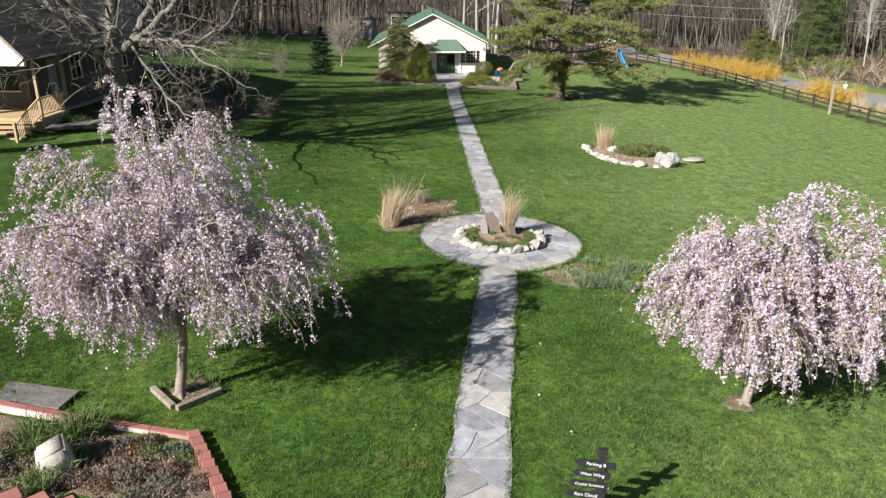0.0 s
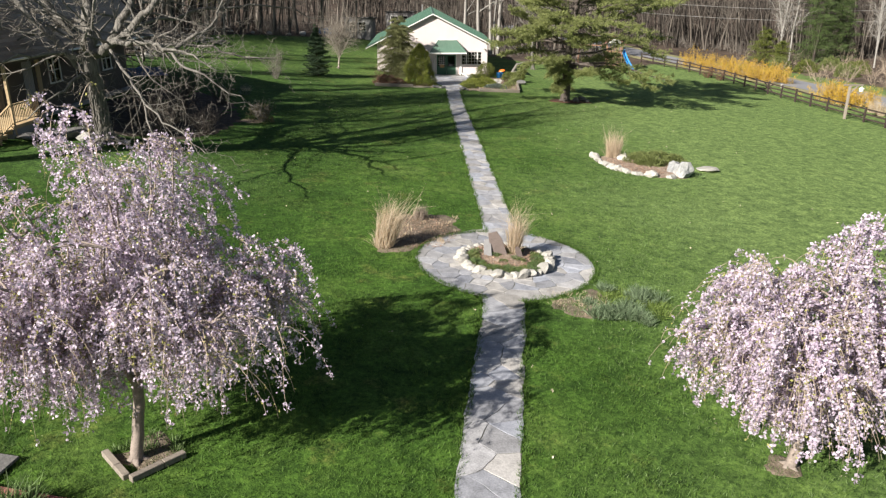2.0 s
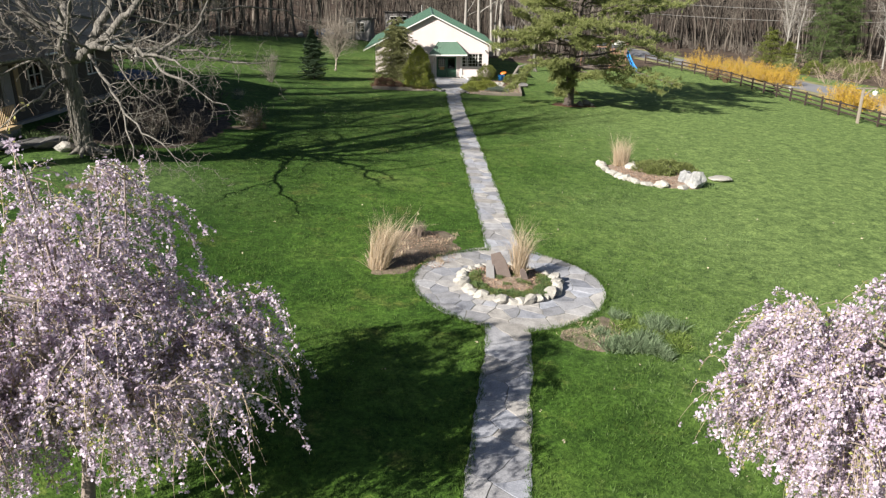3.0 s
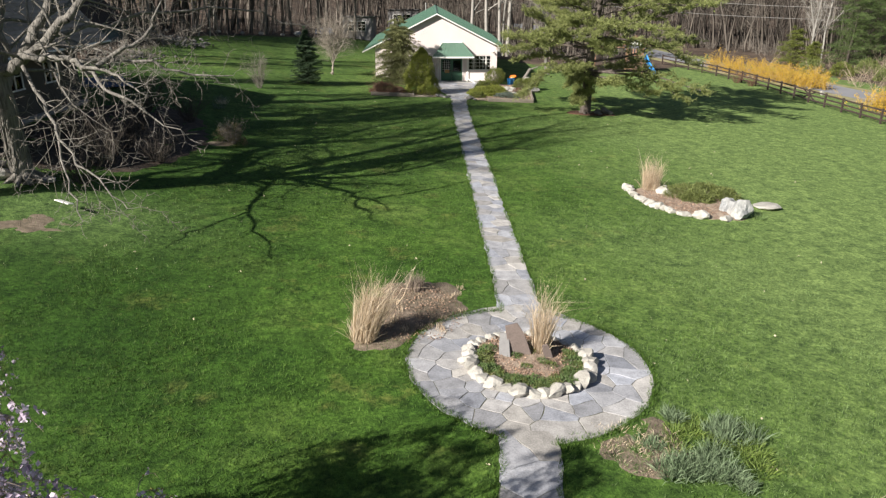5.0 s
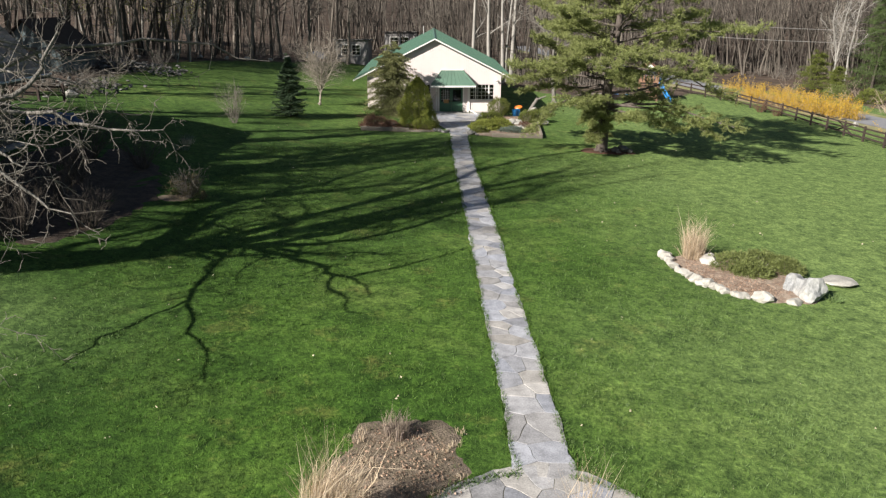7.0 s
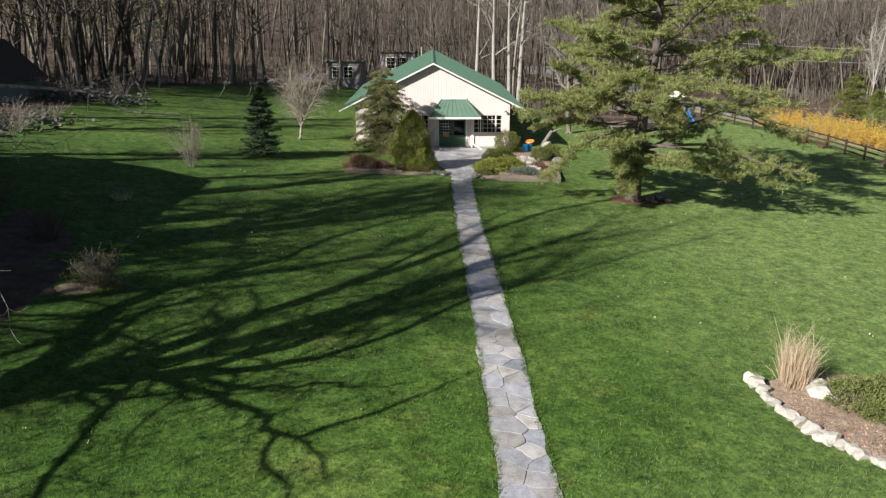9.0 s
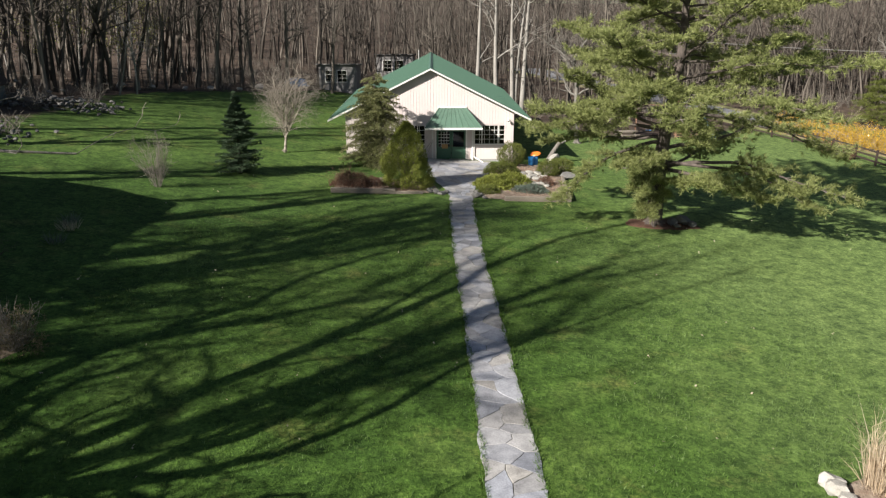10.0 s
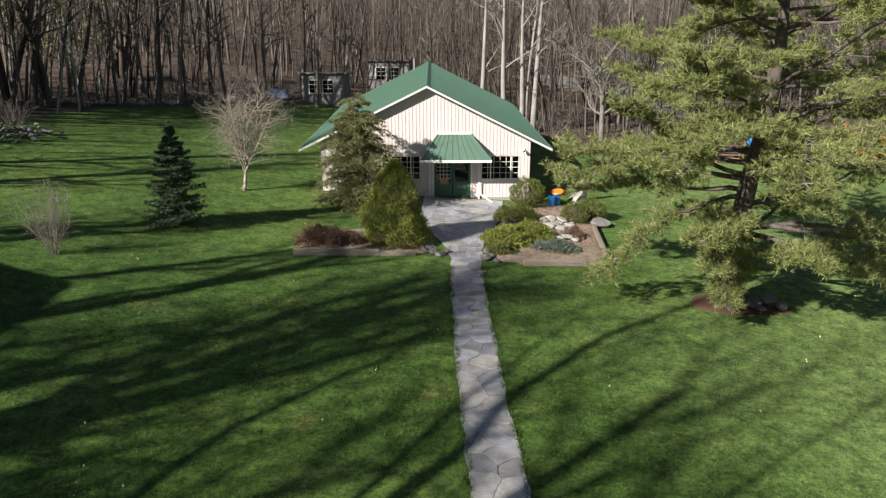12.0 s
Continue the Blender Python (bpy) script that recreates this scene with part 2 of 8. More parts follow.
def ground_material():
    """Lawn that gives way to leaf litter where the woods begin (mask in the attribute 'litter')."""
    m = bpy.data.materials.new("lawn_and_litter")
    m.use_nodes = True
    nt = m.node_tree
    N, L = nt.nodes, nt.links
    bsdf = N["Principled BSDF"]
    bsdf.inputs["Roughness"].default_value = 0.9
    bsdf.inputs["Specular IOR Level"].default_value = 0.15
    co = N.new("ShaderNodeTexCoord")

    def noise_tex(scale, detail=4, rough=0.55):
        t = N.new("ShaderNodeTexNoise")
        t.inputs["Scale"].default_value, t.inputs["Detail"].default_value, t.inputs["Roughness"].default_value = scale, detail, rough
        L.new(co.outputs["Object"], t.inputs["Vector"])
        return t.outputs["Fac"]

    def ramp(src, *stops):
        r = N.new("ShaderNodeValToRGB")
        e = r.color_ramp.elements
        for i, (p, c) in enumerate(stops):
            el = e[i] if i < 2 else e.new(p)
            el.position, el.color = p, (*c, 1)
        L.new(src, r.inputs[0])
        return r.outputs[0]

    def mix(f, a, b, mode="MIX"):
        x = N.new("ShaderNodeMix")
        x.data_type, x.blend_type = "RGBA", mode
        if isinstance(f, float):
            x.inputs["Factor"].default_value = f
        else:
            L.new(f, x.inputs["Factor"])
        L.new(a, x.inputs["A"])
        L.new(b, x.inputs["B"])
        return x.outputs["Result"]

    big = ramp(noise_tex(0.16, 6, 0.68), (0.36, (0.036, 0.087, 0.014)), (0.52, (0.058, 0.122, 0.021)), (0.68, (0.102, 0.168, 0.040)))
    mid = ramp(noise_tex(1.9, 6, 0.8), (0.36, (0.45, 0.49, 0.47)), (0.64, (1.48, 1.4, 1.3)))
    fine = ramp(noise_tex(8.0, 6, 0.8), (0.36, (0.42, 0.47, 0.44)), (0.66, (1.52, 1.43, 1.34)))
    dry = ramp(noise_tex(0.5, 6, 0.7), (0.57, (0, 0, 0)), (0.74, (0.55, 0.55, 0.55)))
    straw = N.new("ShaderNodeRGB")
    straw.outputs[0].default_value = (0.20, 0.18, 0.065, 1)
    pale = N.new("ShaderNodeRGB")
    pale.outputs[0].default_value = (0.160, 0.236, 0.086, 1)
    # mask that mixes the lawn's brightness step into its colour
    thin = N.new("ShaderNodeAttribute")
    thin.attribute_name = "paleness"
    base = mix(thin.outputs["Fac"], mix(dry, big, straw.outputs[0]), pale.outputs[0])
    # multiplies the lawn colour down towards the bank
    dark_mask = N.new("ShaderNodeAttribute")
    dark_mask.attribute_name = "darkening"
    deep = ramp(dark_mask.outputs["Fac"], (0.0, (1, 1, 1)), (1.0, (0.66, 0.74, 0.72)))
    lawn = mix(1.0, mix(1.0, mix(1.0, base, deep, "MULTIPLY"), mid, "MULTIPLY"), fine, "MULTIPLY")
    litter = mix(1.0, ramp(noise_tex(0.5, 5), (0.35, (0.055, 0.043, 0.036)), (0.65, (0.128, 0.096, 0.075))), ramp(noise_tex(7, 6, 0.7), (0.3, (0.5, 0.5, 0.5)), (0.7, (1.45, 1.4, 1.35))), "MULTIPLY")
    at = N.new("ShaderNodeAttribute")
    at.attribute_name = "litter"
    edge = N.new("ShaderNodeMath")
    edge.operation = "ADD"
    L.new(at.outputs["Fac"], edge.inputs[0])
    L.new(noise_tex(0.7, 6, 0.65), edge.inputs[1])
    er = N.new("ShaderNodeMapRange")
    er.inputs["From Min"].default_value, er.inputs["From Max"].default_value = 0.9, 1.08
    L.new(edge.outputs[0], er.inputs["Value"])
    L.new(mix(er.outputs[0], lawn, litter), bsdf.inputs["Base Color"])
    bp = N.new("ShaderNodeBump")
    bp.inputs["Strength"].default_value, bp.inputs["Distance"].default_value = 0.6, 0.05
    hsum = N.new("ShaderNodeMath")
    hsum.operation = "ADD"
    L.new(noise_tex(9, 6, 0.7), hsum.inputs[0])
    L.new(noise_tex(24, 3), hsum.inputs[1])
    L.new(hsum.outputs[0], bp.inputs["Height"])
    L.new(bp.outputs[0], bsdf.inputs["Normal"])
    return m


M_GROUND = ground_material()
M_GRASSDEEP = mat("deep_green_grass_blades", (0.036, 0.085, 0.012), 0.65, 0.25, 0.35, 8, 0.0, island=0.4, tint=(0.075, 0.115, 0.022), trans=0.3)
M_GRASSPALE = mat("paler_grass_blades", (0.142, 0.218, 0.072), 0.65, 0.15, 0.35, 8, 0.0, island=0.35, tint=(0.160, 0.228, 0.084), trans=0.3)
M_DRYSTEM = mat("dry_perennial_stems", (0.21, 0.165, 0.15), 0.8, 0.2, 3, 20, 0.0, island=0.4, tint=(0.33, 0.27, 0.20), trans=0.15)
M_CHIP = mat("wood_chip", (0.36, 0.25, 0.18), 0.9, 0.15, 3, 20, 0.0, island=0.5, tint=(0.18, 0.11, 0.075))


# ---- building helpers ----
def quick_mesh(name, verts, faces):
    """A mesh from an array of points and an array of equal-sized faces."""
    v, f = np.asarray(verts, np.float32).reshape(-1, 3), np.asarray(faces, np.int32)
    me = bpy.data.meshes.new(name)
    me.vertices.add(len(v))
    me.vertices.foreach_set("co", v.ravel())
    me.loops.add(f.size)
    me.loops.foreach_set("vertex_index", f.ravel())
    me.polygons.add(len(f))
    me.polygons.foreach_set("loop_start", np.arange(0, f.size, f.shape[1], dtype=np.int32))
    me.update(calc_edges=True)
    return me


def bm_mesh(name, bm, smooth=False):
    me = bpy.data.meshes.new(name)
    bmesh.ops.recalc_face_normals(bm, faces=bm.faces)
    bm.to_mesh(me)
    bm.free()
    if smooth:
        me.polygons.foreach_set("use_smooth", [True] * len(me.polygons))
    return me


def smooth(me):
    me.polygons.foreach_set("use_smooth", [True] * len(me.polygons))
    return me


def thing(name, at, label, category, group="", kind="", turn=0.0):
    """An Empty at the base of a thing made of parts."""
    ob = new(name)
    ob.empty_display_size = 0.2
    ob.matrix_basis = pose(*at, 0, 0, turn)
    return tagged(ob, label, category, group, kind)


def part(name, me, material, parent, label="", m=None, kind=""):
    """One mesh object under a thing or part. m: its pose in the parent's space."""
    if not isinstance(me, bpy.types.Mesh):
        me = bm_mesh(name, me)
    if material and not me.materials:
        me.materials.append(material)
    ob = new(name, me)
    ob.parent = parent
    if m is not None:
        ob.matrix_basis = m
    return tagged(ob, label, kind=kind)


def single(name, me, material, m, label, category, group="", kind=""):
    """A thing that is one mesh."""
    if not isinstance(me, bpy.types.Mesh):
        me = bm_mesh(name, me)
    if material and not me.materials:
        me.materials.append(material)
    ob = new(name, me)
    ob.matrix_basis = m
    return tagged(ob, label, category, group, kind)


def box(x0, x1, y0, y1, z0, z1, bevel=0.0, bm=None):
    """A box, with slightly broken edges when bevel is given; added to bm when one is given."""
    out = bmesh.new()
    bmesh.ops.create_cube(out, size=1.0)
    for v in out.verts:
        v.co = ((x0 + x1) / 2 + v.co.x * (x1 - x0), (y0 + y1) / 2 + v.co.y * (y1 - y0), (z0 + z1) / 2 + v.co.z * (z1 - z0))
    if bevel:
        bmesh.ops.bevel(out, geom=out.edges[:], offset=bevel, segments=1, affect="EDGES")
    if bm is None:
        return out
    tmp = bpy.data.meshes.new("tmp")
    out.to_mesh(tmp)
    out.free()
    bm.from_mesh(tmp)
    bpy.data.meshes.remove(tmp)
    return bm


def prism(points, axis, a, b):
    """A polygon in a plane square to an axis, thick from a to b."""
    bm = bmesh.new()

    def place(p, w):
        return {"x": (w, p[0], p[1]), "y": (p[0], w, p[1]), "z": (p[0], p[1], w)}[axis]

    lo = [bm.verts.new(place(p, a)) for p in points]
    hi = [bm.verts.new(place(p, b)) for p in points]
    bm.faces.new(lo)
    bm.faces.new(hi)
    n = len(points)
    for i in range(n):
        bm.faces.new((lo[i], lo[(i + 1) % n], hi[(i + 1) % n], hi[i]))
    return bm


def beam(p, q, w, h, up=(0, 0, 1)):
    """A squared bar from p to q."""
    p, q = Vector(p), Vector(q)
    d = (q - p).normalized()
    side = d.cross(Vector(up))
    side = side.normalized() if side.length > 1e-4 else Vector((1, 0, 0))
    top = side.cross(d).normalized()
    bm = bmesh.new()
    rings = []
    for c in (p, q):
        rings.append([bm.verts.new(c + side * (sx * w / 2) + top * (sz * h / 2)) for sx, sz in ((-1, -1), (1, -1), (1, 1), (-1, 1))])
    bm.faces.new(rings[0])
    bm.faces.new(rings[1])
    for i in range(4):
        bm.faces.new((rings[0][i], rings[0][(i + 1) % 4], rings[1][(i + 1) % 4], rings[1][i]))
    return bm


def tubes(name, segs, sides=5):
    """Tapered tubes along segments (p, q, r0, r1), joined in one mesh."""
    s = np.array([[*a, *b, r, t] for a, b, r, t in segs], np.float64)
    p, q, r0, r1 = s[:, :3], s[:, 3:6], s[:, 6], s[:, 7]
    d = q - p
    d /= np.linalg.norm(d, axis=1, keepdims=True) + 1e-9
    ref = np.where(np.abs(d[:, 2:3]) < 0.9, [[0, 0, 1.0]], [[1.0, 0, 0]])
    u = np.cross(d, ref)
    u /= np.linalg.norm(u, axis=1, keepdims=True)
    w = np.cross(d, u)
    ang = np.arange(sides) * 2 * math.pi / sides
    ring = np.cos(ang)[None, :, None] * u[:, None] + np.sin(ang)[None, :, None] * w[:, None]
    a = p[:, None] + ring * r0[:, None, None]
    b = q[:, None] + ring * r1[:, None, None]
    v = np.concatenate([a, b], 1).reshape(-1, 3)
    base = (np.arange(len(s)) * 2 * sides)[:, None, None]
    i = np.arange(sides)
    j = (i + 1) % sides
    f = np.stack([i, j, j + sides, i + sides], 1)[None] + base
    return smooth(quick_mesh(name, v, f.reshape(-1, 4)))


def unit(v):
    return v / (np.linalg.norm(v, axis=-1, keepdims=True) + 1e-9)


def cards(name, at, size, rng, per=1, spread=0.0, up=None, lift=0.0):
    """Small leaf-like quads, bent along the middle, at random turns about the given points."""
    at = np.repeat(np.asarray(at, float), per, 0)
    n = len(at)
    at = at + rng.normal(0, 1, (n, 3)) * spread
    a = unit(rng.normal(0, 1, (n, 3)))
    if up is not None:
        a = unit(a + np.asarray(up) * lift)
    b = unit(np.cross(a, rng.normal(0, 1, (n, 3))))
    s = size * rng.uniform(0.6, 1.4, (n, 1))
    c = np.cross(a, b)
    v = np.stack([at - a * s, at + b * s * 0.7 + c * s * 0.25, at + a * s, at - b * s * 0.7 + c * s * 0.25], 1)
    f = np.arange(n * 4).reshape(-1, 4)
    return quick_mesh(name, v.reshape(-1, 3), f)


def blades(name, at, way, length, width, rng, jitter=0.35, bend=0.0, seg=1):
    """Thin needles or blades: narrow triangles from a point along a direction; with seg 2 they are bent over."""
    at, way = np.asarray(at, float), np.asarray(way, float)
    n = len(at)
    d = unit(way + rng.normal(0, jitter, (n, 3)))
    side = unit(np.cross(d, rng.normal(0, 1, (n, 3))))
    ln = (np.asarray(length) * rng.uniform(0.65, 1.25, n))[:, None]
    w = np.asarray(width) * 0.5
    if seg == 1:
        v = np.stack([at - side * w, at + side * w, at + d * ln], 1)
        return quick_mesh(name, v.reshape(-1, 3), np.arange(n * 3).reshape(-1, 3))
    mid = at + d * ln * 0.6
    over = unit(d + np.concatenate([rng.normal(0, bend, (n, 2)), -np.abs(rng.normal(0, bend, (n, 1)))], 1))
    tip = mid + over * ln * 0.45
    v = np.stack([at - side * w, at + side * w, mid + side * w * 0.7, mid - side * w * 0.7, tip], 1).reshape(-1, 3)
    k = np.arange(n)[:, None] * 5
    f = np.concatenate([k + [0, 1, 2], k + [0, 2, 3], k + [3, 2, 4]], 0)
    return quick_mesh(name, v, f)


def limb(segs, rng, p, d, length, r0, r1, n, wob=0.15, grav=0.0, pull=None, floor=None):
    """Adds a wavering tapered limb to segs; returns its points as (place, direction, radius)."""
    p, d = np.array(p, float), unit(np.array(d, float))
    pts = [(p.copy(), d.copy(), r0)]
    for i in range(n):
        d = d + rng.normal(0, wob, 3) + np.array([0, 0, grav])
        if pull is not None:
            d = d + np.asarray(pull)
        d = unit(d)
        q = p + d * length / n
        if floor is not None and q[2] < floor:
            break
        a, b = r0 + (r1 - r0) * i / n, r0 + (r1 - r0) * (i + 1) / n
        segs.append((p - d * a * 0.3, q, a, b))
        p = q
        pts.append((p.copy(), d.copy(), b))
    return pts


def rock_mesh(name, rng, flat=0.7, rough=0.28, sub=2):
    """A broken, irregular stone about 1 across, sitting on its underside."""
    bm = bmesh.new()
    bmesh.ops.create_icosphere(bm, subdivisions=sub, radius=0.5)
    off = Vector(rng.uniform(-50, 50, 3))
    cuts = [(Vector(unit(rng.normal(0, 1, 3))), rng.uniform(0.22, 0.40)) for _ in range(9)]
    for v in bm.verts:
        for c, far in cuts:
            over = v.co.dot(c) - far
            if over > 0:
                v.co -= c * over * 0.9
        v.co *= 1 + rough * noise.noise(v.co * 3.1 + off) + 0.1 * noise.noise(v.co * 8 + off)
        v.co.z *= flat
    lo = min(v.co.z for v in bm.verts)
    for v in bm.verts:
        v.co.z -= lo * 0.75
    return bm_mesh(name, bm)


R = np.random.default_rng(7)
ROCKS = [rock_mesh("rock", R) for _ in range(7)]
FINE = [rock_mesh("rock", R, 0.7, 0.2, 3) for _ in range(3)]
BLOCKY = [rock_mesh("block", R, 0.62, 0.18) for _ in range(5)]


def scaled(x, y, z, sx, sy, sz, rz=0.0, rx=0.0, ry=0.0):
    return pose(x, y, z, rx, ry, rz) @ Matrix.Diagonal((sx, sy, sz, 1))


def voronoi(length, width, size, rng):
    """Irregular flag shapes filling a strip length x width (centred on 0 across)."""
    nx, ny = max(2, round(length / size)), max(1, round(width / size))
    cx, cy = length / nx, width / ny
    seeds = [((i + 0.5 + rng.uniform(-0.48, 0.48)) * cx, -width / 2 + (j + 0.5 + rng.uniform(-0.42, 0.42)) * cy) for i in range(nx) for j in range(ny)]
    seeds = [s for s in seeds if rng.random() > 0.2]
    cells = []
    for s in seeds:
        poly = [(max(0, s[0] - 3 * size), -width / 2), (min(length, s[0] + 3 * size), -width / 2), (min(length, s[0] + 3 * size), width / 2), (max(0, s[0] - 3 * size), width / 2)]
        for o in seeds:
            if o is s or abs(o[0] - s[0]) > 4 * size:
                continue
            mx, my, dx, dy = (s[0] + o[0]) / 2, (s[1] + o[1]) / 2, o[0] - s[0], o[1] - s[1]
            out = []
            for a, b in zip(poly, poly[1:] + poly[:1]):
                fa, fb = (a[0] - mx) * dx + (a[1] - my) * dy, (b[0] - mx) * dx + (b[1] - my) * dy
                if fa <= 0:
                    out.append(a)
                if fa * fb < 0:
                    k = fa / (fa - fb)
                    out.append((a[0] + (b[0] - a[0]) * k, a[1] + (b[1] - a[1]) * k))
            poly = out
            if len(poly) < 3:
                break
        if len(poly) >= 3:
            cells.append(poly)
    return cells


def flag_mesh(poly, rng, gap=0.013, thick=0.05, lift=0.03):
    """One flagstone from its outline in the ground plane: sides, a broken edge and a top that tilts a little."""
    c = np.mean(poly, 0)
    tilt = rng.normal(0, 0.006, 2)
    rings = []
    for inset, z in ((gap, -thick), (gap, lift - 0.005), (gap + 0.005, lift)):
        ring = []
        for p in poly:
            d = np.array(p) - c
            ln = np.linalg.norm(d)
            q = c + d * max(0.3, 1 - inset / max(ln, 0.05))
            ring.append((q[0], q[1], ground_z(q[0], q[1]) + z + (q - c) @ tilt))
        rings.append(ring)
    n = len(poly)
    verts = [p for r in rings for p in r]
    faces = [(k * n + i, k * n + (i + 1) % n, (k + 1) * n + (i + 1) % n, (k + 1) * n + i) for k in (0, 1) for i in range(n)]
    faces.append(tuple(2 * n + i for i in range(n)))
    me = bpy.data.meshes.new("flagstone")
    me.from_pydata(verts, [], faces)
    return me


# ---- ground: one sheet, falling to the right, banked up on the left, wooded hill beyond ----
SLOPE = math.tan(radians(2.9))


def ground_z(x, y):
    x, y = np.asarray(x, float), np.asarray(y, float)
    bank = 2.0 * np.log1p(np.exp(np.clip((-10 - x) / 2.0, -30, 30)))
    z = -SLOPE * np.clip(x, -60, 48) + 0.1 * np.clip(bank, 0, 28)
    r = np.hypot(x, y - 40)
    k = np.clip((r - 110) / 330, 0, 1)
    z = z + 15 * k * k * (3 - 2 * k) + 0.03 * np.clip(y - 118, 0, 90)
    return z + 0.55 * np.exp(-((x + 19.0) / 4.0) ** 2 - ((y - 40.5) / 4.0) ** 2)


def fence_x(y):
    return np.interp(y, [20, 63.4, 70, 84, 96, 105, 113, 140], [41.5, 36.9, 35.9, 34.2, 33.0, 31.0, 28.2, 18])


def litter_mask(x, y):
    edge = np.interp(x, [-60, -36, -31, -28.8, -22, -17, -10, 0, 8, 14, 22, 28, 40], [70, 85, 95, 102, 113, 121, 122, 118, 107, 102, 104, 112, 120])
    m = np.maximum((y - edge) / 5, (x - fence_x(y) - 19.0) / 5)
    m = np.maximum(m, np.where(y > 66, (-30.5 - x) / 3, (-33 - x) / 4))
    return np.clip(0.5 + m * 0.5, 0, 1)


def lawn_paleness(x, y):
    """Lawn brightness step put into the colour: paler on the open side of the walk."""
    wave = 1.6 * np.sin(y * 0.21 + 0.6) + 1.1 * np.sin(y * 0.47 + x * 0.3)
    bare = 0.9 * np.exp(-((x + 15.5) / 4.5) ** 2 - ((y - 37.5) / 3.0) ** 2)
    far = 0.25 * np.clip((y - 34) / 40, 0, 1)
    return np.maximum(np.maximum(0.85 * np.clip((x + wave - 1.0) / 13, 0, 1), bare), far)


def lawn_darkening(x, y):
    """Turf colour made darker towards the bank."""
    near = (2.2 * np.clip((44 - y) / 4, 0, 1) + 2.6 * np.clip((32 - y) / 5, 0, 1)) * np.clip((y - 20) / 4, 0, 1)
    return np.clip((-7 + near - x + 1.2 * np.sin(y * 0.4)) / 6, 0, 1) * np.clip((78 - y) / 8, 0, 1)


def ground_axis(lo, hi, far):
    out = [np.arange(lo, hi + 0.1, 1.0)]
    s, a, b = 2.0, lo, hi
    left, right = [], []
    while b < far:
        a, b, s = a - s, b + s, s * 1.25
        left.append(a)
        right.append(b)
    return np.array(left[::-1] + list(out[0]) + right)


gx, gy = ground_axis(-50, 60, 2500), ground_axis(-10, 135, 2500)
GX, GY = np.meshgrid(gx, gy)
V = np.stack([GX, GY, ground_z(GX, GY) + 0.02 * np.sin(GX * 1.3 + GY * 0.7) * np.sin(GY * 0.9)], -1).reshape(-1, 3)
nx = len(gx)
ii, jj = np.meshgrid(np.arange(nx - 1), np.arange(len(gy) - 1))
k = (jj * nx + ii).ravel()
ground_me = smooth(quick_mesh("ground", V, np.stack([k, k + 1, k + nx + 1, k + nx], 1)))
ground_me.attributes.new("litter", "FLOAT", "POINT").data.foreach_set("value", litter_mask(V[:, 0], V[:, 1]).astype(np.float32))
ground_me.attributes.new("paleness", "FLOAT", "POINT").data.foreach_set("value", lawn_paleness(V[:, 0], V[:, 1]).astype(np.float32))
ground_me.attributes.new("darkening", "FLOAT", "POINT").data.foreach_set("value", lawn_darkening(V[:, 0], V[:, 1]).astype(np.float32))
single("ground", ground_me, M_GROUND, Matrix(), "mown green lawn turning to brown leaf litter under trees", "lawn", kind="structure")

# ---- road beyond the fence ----
ROAD = np.array([(60.0, 20.0), (52.0, 55.0), (48.0, 75.0), (44.2, 90.0), (40.2, 103.0), (33.0, 120.0), (24.0, 140.0), (10.0, 165.0)])


def road_strip(name, half, lift, material, label, category):
    t = np.linspace(0, len(ROAD) - 1, 90)
    c = np.stack([np.interp(t, np.arange(len(ROAD)), ROAD[:, i]) for i in (0, 1)], 1)
    for _ in range(6):
        c[1:-1] = (c[:-2] + c[1:-1] * 2 + c[2:]) / 4
    d = unit(np.gradient(c, axis=0))
    nrm = np.stack([d[:, 1], -d[:, 0]], 1)
    offs = np.linspace(-half, half, 7)
    p = c[:, None] + nrm[:, None] * offs[None, :, None]
    z = ground_z(p[..., 0], p[..., 1]) + lift
    v = np.concatenate([p, z[..., None]], -1).reshape(-1, 3)
    w = len(offs)
    a, b = np.meshgrid(np.arange(w - 1), np.arange(len(c) - 1))
    q = (b * w + a).ravel()
    return single(name, smooth(quick_mesh(name, v, np.stack([q, q + 1, q + w + 1, q + w], 1))), material, Matrix(), label, category, kind="structure")


road_strip("road_verge", 5.0, 0.03, M_VERGE, "dry grassy gravel verge along a country road", "verge")
road_strip("road", 3.1, 0.06, M_ASPHALT, "worn grey asphalt country road beyond the fence", "road")

# ---- flagstone paving: lower walk, circle, upper walk, patio ----
PATH_Y = np.array([2.0, 9, 12.6, 16.5, 19.8, 24, 29, 33, 36.4, 40.8, 47.3, 54.5, 58, 63.6, 71, 76.5])
PATH_X = np.array([0.0, 0.25, 0.45, 0.78, 1.1, 1.5, 1.85, 1.85, 1.68, 1.4, 1.05, 0.62, 0.43, 0.03, -0.32, -0.45])
RING_C, RING_IN, RING_OUT = (1.85, 29.0), 1.74, 3.4


def path_point(y, across):
    wob = 0.07 * noise.noise(Vector((y * 0.9, across * 0.5, 3.3))) + 0.04 * noise.noise(Vector((y * 3.1, across, 9.3)))
    return (float(np.interp(y, PATH_Y, PATH_X)) + across + wob * (1 if across > 0 else -1), y)


def ragged(poly, step=0.24):
    """The outline with points along its edges, so that stones can have uneven sides."""
    out = []
    for a, b in zip(poly, poly[1:] + poly[:1]):
        n = max(1, round(math.dist(a, b) / step))
        out += [(a[0] + (b[0] - a[0]) * k / n, a[1] + (b[1] - a[1]) * k / n) for k in range(n)]
    return out


